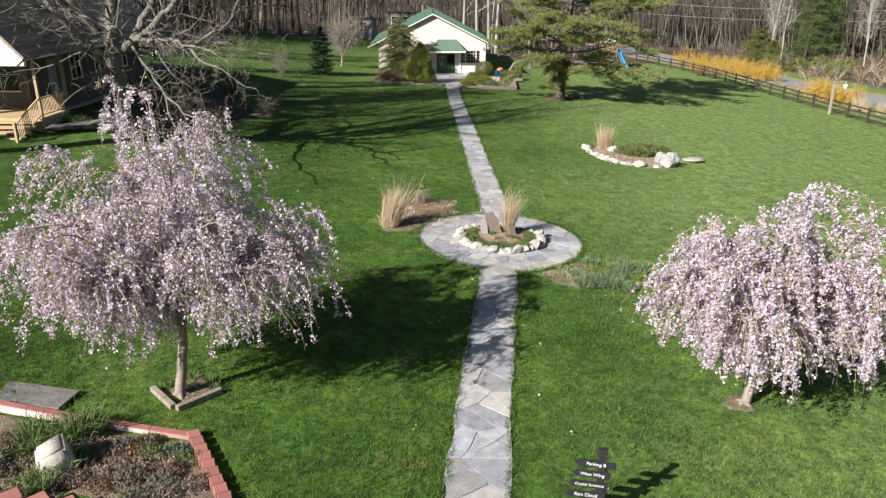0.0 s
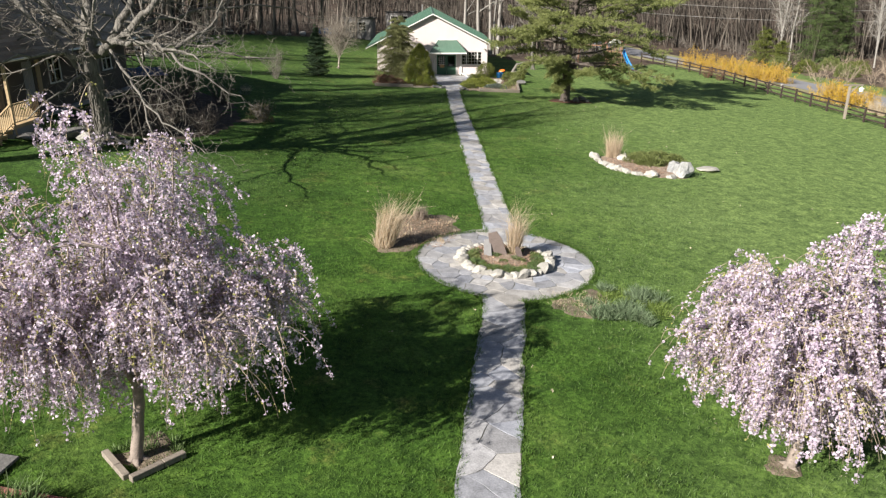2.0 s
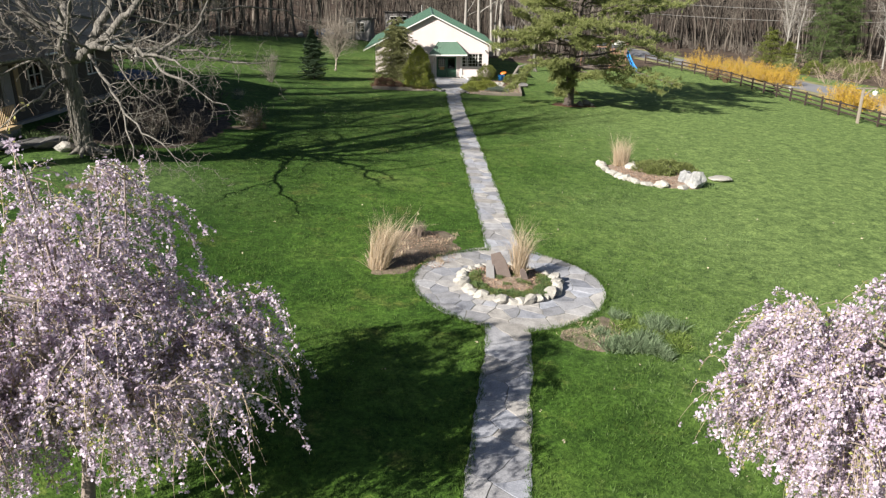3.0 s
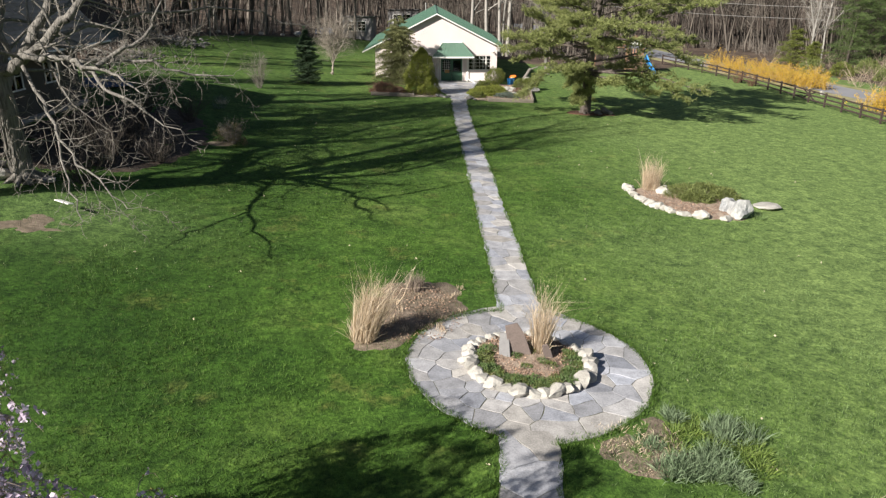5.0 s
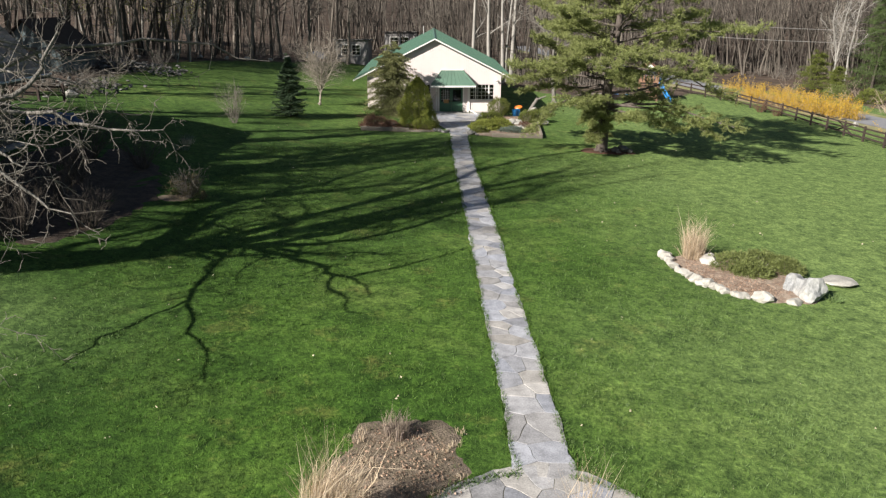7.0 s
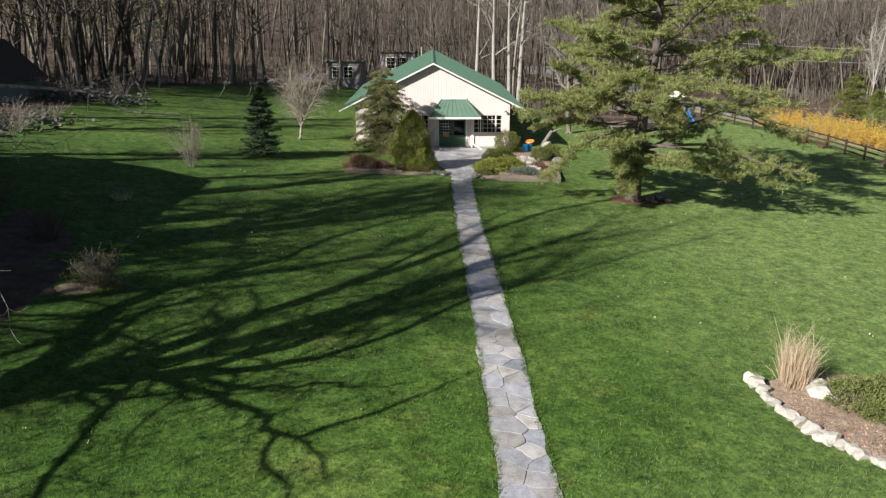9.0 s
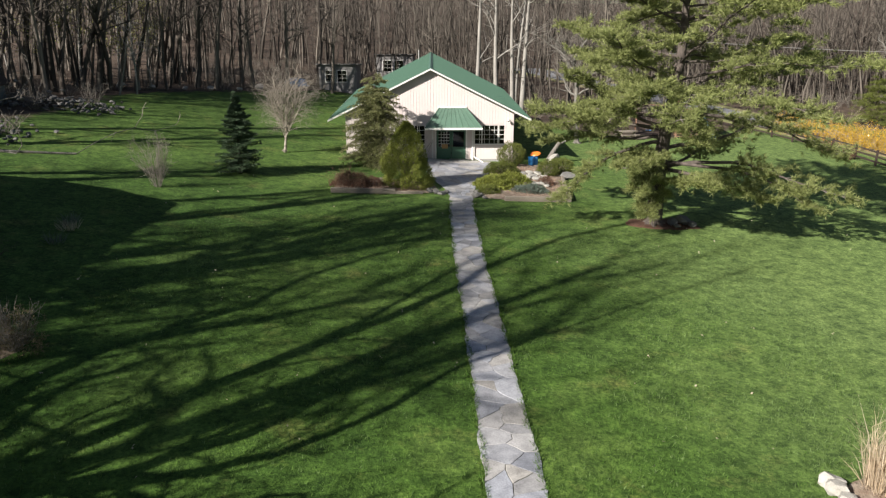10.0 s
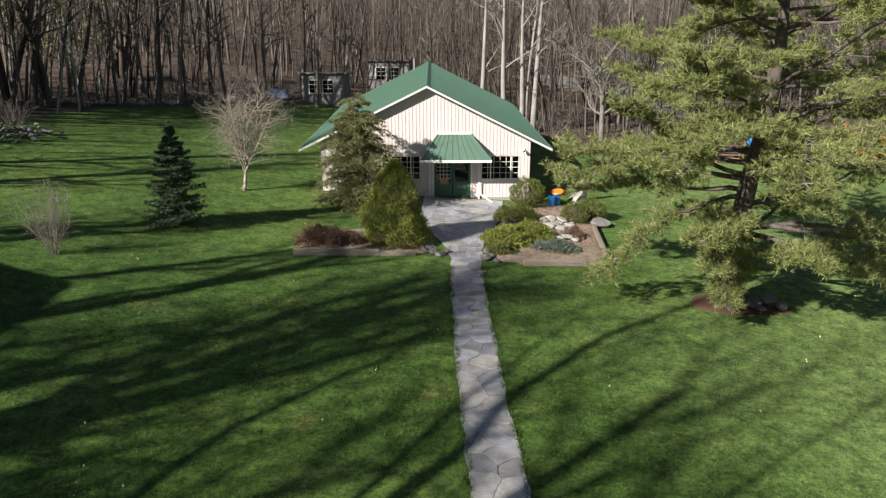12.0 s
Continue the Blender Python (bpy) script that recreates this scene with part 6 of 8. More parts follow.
timber((-7.95, 74.25), (-4.3, 75.0))
timber((-4.28, 75.0), (-2.7, 75.35), tiers=1)
timber((2.1, 74.75), (6.02, 75.35))
timber((6.0, 75.45), (6.25, 81.4))
shrub("golden_cypress", -3.75, 77.0, 1.36, 1.4, 4.0, 71, M_GOLD, "dense yellow-green cypress bush by the patio", n=15000, leaf=0.042, style="egg", loose=0.34)
shrub("yew_bush", 3.05, 85.3, 0.98, 0.95, 1.75, 72, M_YEW, "rounded olive-green clipped yew by the wall", n=2600, leaf=0.045, style="ball")
shrub("juniper", 2.2, 82.3, 1.25, 0.9, 0.85, 73, M_YEW, "low olive-green mounded shrub on wood chips", n=2000, leaf=0.05, style="dome")
shrub("juniper", 1.55, 78.2, 1.25, 1.3, 0.75, 74, M_GOLD, "spreading golden-green juniper beside the walk", n=2600, leaf=0.06, style="dome")
shrub("juniper", 2.75, 78.9, 1.3, 0.95, 0.85, 75, M_GOLD, "golden-green juniper with feathery sprays", n=2300, leaf=0.06, style="dome")
shrub("juniper", 1.2, 76.4, 0.7, 0.6, 0.55, 76, M_YEW, "small olive juniper by stones", n=900, leaf=0.05, style="dome")
shrub("juniper", 3.75, 77.2, 1.2, 0.8, 0.5, 77, M_BLUEJUN, "low blue-grey juniper behind the timber edge", n=1700, leaf=0.05, style="dome")
shrub("yew_bush", 5.4, 82.4, 0.75, 0.7, 1.15, 78, M_YEW, "small rounded yew on the bed", n=1500, leaf=0.045, style="ball")
shrub("yew_bush", 6.35, 83.2, 0.85, 0.8, 1.2, 79, M_YEW, "olive-green rounded yew at the bed corner", n=1700, leaf=0.045, style="ball")
shrub("barberry_bush", 4.9, 79.3, 0.55, 0.5, 0.7, 80, M_BARBERRY, "small red-brown bush near the timber edge", n=700, leaf=0.04, style="dome")
shrub("barberry_bush", -7.1, 76.0, 1.25, 0.8, 0.95, 81, M_BARBERRY, "low red-brown twiggy barberry on the bed", n=2100, leaf=0.04, style="dome")
shrub("barberry_bush", -5.8, 76.4, 0.7, 0.6, 0.7, 82, M_BARBERRY, "small brown bush behind the timber edge", n=900, leaf=0.04, style="dome")
for k, (x, y, s) in enumerate([(-2.3, 75.9, 0.4), (-1.95, 75.7, 0.35), (-1.6, 75.55, 0.42), (-1.35, 75.9, 0.3), (0.45, 75.2, 0.45), (0.75, 75.6, 0.38), (0.55, 76.3, 0.4), (0.95, 75.05, 0.3)]):
    stone(x, y, s, "rough grey stone at the corner of the walk", k + 20, mesh=GREY[k % 7], material=M_GREYROCK, sink=0.05)
leaf_clump(-2.05, 76.2, 0.3, 0.22, 80, 83, "low grey-green plant among pale stones", M_BLUEJUN)
wisp("twiggy_bush", -7.1, 76.0, 1.2, 1.15, 86, M_BARBERRY, "loose red-brown twigs over a low barberry", n=60)
for k in range(58):
    x, y = rng.uniform(3.6, 5.3), rng.uniform(78.6, 82.6)
    stone(float(x), float(y), float(rng.uniform(0.2, 0.55)), "pale broken stone among wood chips", k + 40, flat=0.55, lift=0.15)
stone(6.7, 82.0, 0.95, "grey-brown flat boulder at the bed corner", 90, mesh=GREY[1], material=M_GREYROCK, flat=0.6)
stone(6.25, 86.6, 0.9, "upright pale rock behind the bushes", 91, flat=1.2)


def bucket(x, y, r, h, label):
    bm = bmesh.new()
    prof = [(r * 0.82, 0), (r, h), (r * 1.06, h), (r * 1.06, h + 0.03), (r * 0.95, h + 0.03), (r * 0.78, 0.03)]
    rings = [[bm.verts.new((a * math.cos(t), a * math.sin(t), z)) for t in np.linspace(0, 2 * math.pi, 17)[:-1]] for a, z in prof]
    for p, q in zip(rings, rings[1:]):
        for i in range(16):
            bm.faces.new((p[i], p[(i + 1) % 16], q[(i + 1) % 16], q[i]))
    bm.faces.new(rings[-1])
    bm.faces.new(rings[0][::-1])
    return single("bucket", bm_mesh("bucket", bm), M_BLUE, pose(x, y, gz(x, y) + 0.1), label, "bucket")


bucket(4.5, 85.6, 0.22, 0.55, "blue plastic bucket on wood chips")
bucket(4.85, 85.9, 0.2, 0.7, "taller blue plastic container on wood chips")
disc = bmesh.new()
bmesh.ops.create_cone(disc, cap_ends=True, segments=24, radius1=0.38, radius2=0.34, depth=0.06)
single("sand_toy", disc, M_ORANGE, pose(4.85, 85.95, gz(4.85, 85.95) + 0.87, 10, -8, 0), "round orange plastic lid lying on a blue container", "toy")
stub = []
limb(stub, np.random.default_rng(84), (0, 0, -0.1), (0.55, 0.1, 1), 1.9, 0.19, 0.15, 4, 0.03)
limb(stub, np.random.default_rng(85), (0.8, 0.15, 1.35), (1, 0.2, 0.5), 1.0, 0.10, 0.05, 4, 0.08)
single("leaning_trunk", tubes("leaning_trunk", stub, 8), M_BARK, pose(5.75, 87.2, gz(5.75, 87.2)), "pale leaning bare trunk on the wood-chip bed", "tree")

# ---- young trees and bushes on the far lawn ----
young = bare_tree(-12.95, 84.15, 5.7, 3.4, 0.12, 92, "pale leafless young tree with a dome of fine twigs", low=0.16, depth=3, name="young_tree", mats=(M_TWIG_GREY, M_TWIG_GREY), lead=0.34, arm=0.5, per=3, fine=0.45, steep=1.9, wob=0.07, least=0.3)
young.rotation_euler.z = math.pi
wisp("twiggy_bush", -16.6, 71.0, 0.85, 2.9, 93, M_TWIG, "thin leafless twiggy bush on the lawn", n=44, r=0.009, side=0.7)
shrub("barberry_bush", -13.2, 52.1, 0.85, 0.7, 1.15, 94, M_OLIVETWIG, "olive-brown budding bush at the edge of shade", n=800, leaf=0.04, style="dome", loose=0.3)
soil("planting_soil", [(-14.7, 51.6), (-13.8, 51.2), (-13.0, 51.5), (-12.9, 52.3), (-13.8, 52.6)], M_SOIL, "pale mulch at the foot of a brown bush", 0.03, 0.15)
wisp("twiggy_bush", -13.2, 52.1, 0.8, 1.4, 95, M_TWIG, "bare brown twigs through an olive-brown bush", n=50, r=0.01)
# bank bushes take darker twigs: the house's shade is put into their colour
for k, (x, y, w, h) in enumerate([(-15.2, 46.4, 1.3, 1.9), (-16.8, 44.3, 1.7, 2.3), (-17.5, 48.0, 1.5, 2.2), (-18.5, 52.0, 1.5, 2.4), (-17.0, 56.0, 1.2, 1.8), (-19.2, 47.0, 1.5, 2.8), (-20.0, 56.5, 1.6, 2.6), (-16.2, 40.8, 1.1, 1.5)]):
    wisp("twiggy_bush", x, y, w, h, 96 + k, M_TWIG_DARK, "leafless arching twiggy bush on the bank", n=48, r=0.016, arch=0.06)
# near-black bed colour deepens the house's cast shade
soil("planting_soil", [(-14.6, 46.0), (-16.0, 42.8), (-20.0, 39.6), (-23.2, 42), (-23.4, 57), (-19.5, 60), (-15.5, 56), (-14.2, 51)], M_SHADE_MOULD, "leafy bed along the house, darkened in colour for shade", 0.03, 0.25)
for k, (x, y) in enumerate([(-17.0, 62.6), (-17.4, 63.3), (-16.7, 60.9)]):
    leaf_clump(x, y, 0.35, 0.5, 70, 110 + k, "pale-flowered clump in the house's shade", M_BLUEJUN if k else M_PETAL)

# ---- foot of the big maple ----
for k, (x, y, s, f) in enumerate([(-18.85, 39.25, 0.75, 0.8), (-19.6, 39.7, 1.6, 0.35), (-20.7, 39.3, 1.9, 0.3), (-21.3, 38.6, 1.1, 0.4), (-17.2, 39.9, 0.6, 0.5), (-18.0, 39.8, 0.45, 0.6)]):
    stone(x, y, s, "pale stone edging the bank bed" if k else "white boulder at the foot of the maple", 120 + k, flat=f, mesh=GREY[k % 7] if k in (1, 2, 3) else None, material=M_GREYROCK if k in (1, 2, 3) else M_ROCK)
for k in range(9):
    leaf_clump(-19.2 - k * 0.38, 40.4 + rng.uniform(-0.3, 0.4), 0.22, 0.5, 50, 130 + k, "green daffodil leaves on the bank")

soil("bare_earth", [(-17.0, 35.4), (-15.6, 35.2), (-14.3, 36.3), (-14.0, 37.0), (-15.2, 37.0), (-16.8, 36.4)], M_SOIL, "bare trodden earth under the swing", 0.0, 0.35, "earth")

# ---- cherry collars ----
for p, q in (((-7.5, 15.85), (-6.72, 15.1)), ((-6.62, 15.05), (-5.85, 16.0))):
    timber(p, q, label="weathered timber edging round the cherry's foot", tiers=1)
soil("planting_soil", [(-7.5, 15.8), (-6.7, 15.15), (-5.9, 16.1), (-6.7, 16.9)], M_SOIL, "soil square at the foot of the cherry", 0.03, 0.02)
for k in range(9):
    leaf_clump(-6.7 + rng.uniform(-0.6, 0.7), 15.9 + rng.uniform(-0.4, 0.7), 0.12, 0.22, 30, 150 + k, "small leafy plant under the cherry")
soil("planting_soil", [(6.9, 16.5), (7.7, 16.4), (8.0, 17.1), (7.2, 17.4)], M_SOIL, "bare soil at the foot of a cherry", 0.05)
soil("planting_soil", [(8.6, 70.6), (10.5, 70.2), (12.4, 70.9), (12.3, 72.3), (10.0, 72.8), (8.5, 72.0)], M_PINEDUFF, "rust-brown needle bed under the pine", 0.10)
for k, (x, y, s) in enumerate([(10.9, 71.3, 0.6), (11.5, 71.6, 0.7), (11.0, 70.9, 0.4), (11.9, 71.2, 0.45)]):
    stone(x, y, s, "grey fieldstone piled beside the pine", 160 + k, mesh=GREY[k], material=M_GREYROCK, flat=0.9, lift=0.05)

# ---- raised block bed near the start ----
soil("planting_soil", [(-10.6, 14.4), (-5.95, 13.9), (-4.6, 11.9), (-5.2, 10.9), (-10.6, 11.0)], M_SOIL, "flower bed with early bulbs and a white rock", 0.02, 0.01)
rim = thing("garden_wall", (0, 0, 0), "low faded-pink painted wall with terracotta coping", "garden wall")
for k in range(5):
    x0, x1 = -10.75 + k * 0.97, -10.75 + (k + 1) * 0.97 - 0.015
    p, q = Vector((x0, np.interp(x0, [-10.7, -5.9], [14.5, 14.0]), 0)), Vector((x1, np.interp(x1, [-10.7, -5.9], [14.5, 14.0]), 0))
    p.z = q.z = 0
    za, zb = gz(p.x, p.y) - 0.07 - 0.025 * k, gz(q.x, q.y) - 0.095 - 0.025 * k
    body = beam(p + Vector((0, 0, za + 0.1)), q + Vector((0, 0, zb + 0.1)), 0.12, 0.34)
    part("wall_block", body, M_PINKWALL, rim)
    part("coping", beam(p + Vector((0, 0.03, za + 0.285)), q + Vector((0, 0.03, zb + 0.285)), 0.15, 0.03), M_REDBLOCK, rim, "terracotta coping")
saw = thing("block_edging", (0, 0, 0), "sawtooth row of terracotta blocks edging a bed", "block edging")
block = bm_mesh("block", box(-0.14, 0.14, -0.14, 0.14, 0, 0.5, 0.015))
block.materials.append(M_REDBLOCK)
for k in range(14):
    f = k / 13
    x, y = -5.85 + 2.1 * f, 14.0 - 3.3 * f
    part("block", block, None, saw, "", pose(x, y, gz(x, y) - 0.34, 0, 0, 45 - 20 + rng.uniform(-4, 4)))
saw2 = thing("block_edging", (0, 0, 0), "sawtooth row of terracotta blocks along the bed's front", "block edging")
block2 = bm_mesh("block", box(-0.2, 0.2, -0.2, 0.2, 0, 0.36, 0.015))
block2.materials.append(M_REDBLOCK)
for k in range(10):
    x, y = -9.6 + 0.56 * k, 11.5 - 0.05 * k
    part("block", block2, None, saw2, "", pose(x, y, gz(x, y) - 0.06, 0, 0, 45 + rng.uniform(-3, 3)))
rock_bm = box(-0.42, 0.42, -0.36, 0.36, -0.1, 0.62)
for v in rock_bm.verts:
    v.co *= Vector((1, 1, 1)) * (1 + 0.22 * noise.noise(v.co * 2.3 + Vector((4.1, 0.3, 2.2))))
    if v.co.z > 0.3:
        v.co.x, v.co.y = v.co.x * 0.74 + 0.06, v.co.y * 0.78 - 0.03
bmesh.ops.bevel(rock_bm, geom=rock_bm.edges[:], offset=0.055, segments=2, affect="EDGES")
bmesh.ops.subdivide_edges(rock_bm, edges=rock_bm.edges[:], cuts=1)
for v in rock_bm.verts:
    v.co += v.normal * 0.035 * noise.noise(v.co * 4.5)
single("boulder", smooth(bm_mesh("boulder", rock_bm)), M_ROCK, pose(-8.25, 12.65, gz(-8.25, 12.65) + 0.06, 6, -14, 32), "blocky white painted rock in the flower bed", "rock")
for k in range(84):
    x, y = rng.uniform(-10.3, -7.7) if k < 12 else rng.uniform(-9.8, -5.2), rng.uniform(11.8, 13.95)
    if x > -6.15 + (14.0 - y) * 0.636:
        x -= 1.6
    if k < 12:
        leaf_clump(x, y, 0.24, rng.uniform(0.45, 0.7), 120, 180 + k, "clump of daffodil leaves in the bed", lift=0.05, width=0.025)
    else:
        shrub("perennial_plant", x, y, 0.3, 0.25, 0.2, 180 + k, [M_DRYSTEM, M_BLUEJUN, M_DRYSTEM, M_HERB, M_DRYSTEM, M_BARBERRY][k % 6], "low budding perennial in the flower bed", n=120, leaf=0.03, style="dome", category="plant", twigs=5).location.z += 0.05
slab_me = box(-0.95, 0.95, -0.42, 0.42, 0, 0.07, 0.02)
single("stone_slab", slab_me, M_GREYROCK, pose(-10.1, 15.2, gz(-10.1, 15.2) - 0.02, 0, 3, -8), "flat grey stone slab laid in the lawn", "stone slab")


# ---- finger post ----
def finger_post(x, y):
    s = thing("signpost", (x, y, gz(x, y)), "black finger signpost with white lettering on the lawn", "signpost", turn=-4)
    part("post", box(-0.07, 0.07, -0.05, 0.05, -0.3, 1.64, 0.01), M_SIGN, s)
    cap = box(-0.09, 0.09, -0.07, 0.07, 1.64, 1.68, 0.01)
    part("post_cap", cap, M_SIGN, s)
    for k, (text, z, x0, x1) in enumerate((("Parking B", 1.36, -0.68, 0.12), ("West Wing", 1.12, -0.68, 0.07), ("Crystal Sunshine", 0.88, -0.70, 0.07), ("Rain Cloud", 0.64, -0.74, 0.05))):
        board = prism([(x0, z), (x0 + 0.08, z - 0.068), (x1, z - 0.068), (x1, z + 0.068), (x0 + 0.08, z + 0.068)], "y", -0.085, -0.055)
        b = part("board", board, M_SIGN, s, m=pose(0, 0, 0, 0, 6 - 0.5 * k, 0))
        font = bpy.data.curves.new("lettering", "FONT")
        font.body, font.size, font.extrude = text, 0.10 if k != 2 else 0.084, 0.002
        font.align_x, font.align_y = "CENTER", "CENTER"
        tmp = new("lettering_source", font)
        bpy.context.view_layer.update()
        me = bpy.data.meshes.new_from_object(tmp.evaluated_get(bpy.context.evaluated_depsgraph_get()))
        bpy.data.objects.remove(tmp)
        part("lettering", me, M_LETTER, b, "white lettering", pose((x0 + x1) / 2 + 0.02, -0.089, z, 90, 0, 0))
    for z in (1.1, 0.62):
        part("bracket", box(0.07, 0.14, -0.04, 0.04, z, z + 0.1, 0.01), M_SIGN, s)
    return s


finger_post(2.86, 12.05)

# ---- fence ----
fence = thing("rail_fence", (0, 0, 0), "dark stained three-rail wooden fence along the lawn", "fence")
post_me = bm_mesh("post", box(-0.075, 0.075, -0.075, 0.075, -0.3, 1.32, 0.012))
post_me.materials.append(M_FENCE)
ys = np.arange(22.0, 116, 2.75)
for k, y in enumerate(ys):
    x = float(fence_x(y))
    part("post", post_me, None, fence, "", pose(x, y, gz(x, y), rng.uniform(-2, 2), rng.uniform(-2, 2), 8))
    if k + 1 < len(ys):
        x2, y2 = float(fence_x(ys[k + 1])), float(ys[k + 1])
        for z in (0.35, 0.75, 1.15):
            part("rail", beam((x, y, gz(x, y) + z + rng.uniform(-0.03, 0.03)), (x2, y2, gz(x2, y2) + z + rng.uniform(-0.03, 0.03)), 0.05, 0.13), M_FENCE, fence)
gate = thing("fence_brace", (0, 0, 0), "dark diagonal brace panel in the fence line", "fence")
gx0, gy0, gx1, gy1 = float(fence_x(86.6)) + 0.12, 86.6, float(fence_x(84.4)) + 0.12, 84.4
part("brace", beam((gx0, gy0, gz(gx0, gy0) + 0.3), (gx1, gy1, gz(gx1, gy1) + 1.15), 0.05, 0.12), M_FENCE, gate)
part("brace", beam((gx0, gy0, gz(gx0, gy0) + 1.15), (gx1, gy1, gz(gx1, gy1) + 0.3), 0.05, 0.12), M_FENCE, gate)

lamp_post = thing("lantern_post", (35.0, 70.0, gz(35.0, 70.0)), "weathered grey post with bracket and white lantern", "post")
part("post", box(-0.1, 0.1, -0.1, 0.1, -0.3, 2.95, 0.02), M_TIMBER, lamp_post)
part("arm", box(-0.6, 1.15, -0.07, 0.07, 2.95, 3.08, 0.01), M_TIMBER, lamp_post)
part("brace", beam((0.1, 0, 2.35), (0.7, 0, 2.95), 0.1, 0.1), M_TIMBER, lamp_post)
part("lantern", tubes("lantern", [((1.05, 0, 2.95), (1.05, 0, 2.8), 0.02, 0.02), ((1.05, 0, 2.8), (1.05, 0, 2.72), 0.1, 0.24), ((1.05, 0, 2.72), (1.05, 0, 2.45), 0.24, 0.16)], 10), M_WHITE, lamp_post, "white hanging lantern")


# ---- forsythia and roadside ----
def forsythia(pts, w, h, n, seed, label):
    """A hedge-like thicket of upright yellow flowering wands."""
    rng = np.random.default_rng(seed)
    c = np.array(pts)
    t = thing("forsythia_bush", (c[0][0], c[0][1], gz(*c[0])), label, "shrub")
    o = np.array([c[0][0], c[0][1], gz(*c[0])])
    k = rng.uniform(0, len(c) - 1, n)
    x = np.interp(k, np.arange(len(c)), c[:, 0]) + rng.normal(0, w, n)
    y = np.interp(k, np.arange(len(c)), c[:, 1]) + rng.normal(0, w, n)
    z = np.array([gz(a, b) for a, b in zip(x, y)])
    d = unit(np.stack([rng.normal(0, 0.4, n), rng.normal(0, 0.4, n), np.ones(n)], 1))
    ln = h * rng.uniform(0.55, 1.1, n) * np.array([0.85 + 0.35 * noise.noise(Vector((a * 0.5, b * 0.5, 0))) for a, b in zip(x, y)])
    base = np.stack([x, y, z], 1) - o
    segs = [(b, b + q * l, 0.018, 0.006) for b, q, l in zip(base, d, ln)]
    per = 85
    f = rng.uniform(0.12, 1.0, (n, per, 1))
    P = (base[:, None] + d[:, None] * ln[:, None, None] * f + rng.normal(0, 0.09, (n, per, 3))).reshape(-1, 3)
    part("branchwork", tubes("branchwork", segs, 3), M_TWIG_LIGHT, t, kind="stuff")
    part("blossom", cards("blossom", P, 0.044, rng, 1, 0.05), M_FORSYTHIA, t, "golden yellow flowers")
    return t


forsythia([(33.0, 112.0), (36.5, 104.0), (38.2, 99.5)], 0.8, 2.8, 280, 201, "long bank of golden forsythia by the road")
forsythia([(38.2, 99.5), (39.3, 97.6), (40.3, 96.4)], 0.75, 2.7, 150, 202, "golden forsythia thicket in full flower behind a fence")
forsythia([(39.2, 82.0), (39.6, 79.5), (40.4, 77.5)], 0.8, 2.5, 190, 203, "yellow forsythia bush beside the road")
forsythia([(44.0, 66.0), (45.5, 60.0)], 0.8, 2.4, 120, 204, "roadside forsythia bush in flower")
for k, (x, y) in enumerate([(39.9, 73.2), (40.8, 71.6), (40.2, 75.0), (41.6, 69.6)]):
    grass_tuft(x, y, 0.45, 1.6, 260, 210 + k, "dry straw grass on the road verge", (0.05, 0))
wisp("twiggy_bush", 31.6, 98.6, 1.1, 1.3, 215, M_BARBERRY, "reddish twiggy bush against the fence", n=50)
wisp("twiggy_bush", 32.4, 96.2, 0.9, 1.2, 216, M_BARBERRY, "reddish twiggy bush against the fence rails", n=40)
stone(38.3, 91.5, 0.6, "white painted marker stone by the road", 217, flat=1.2)


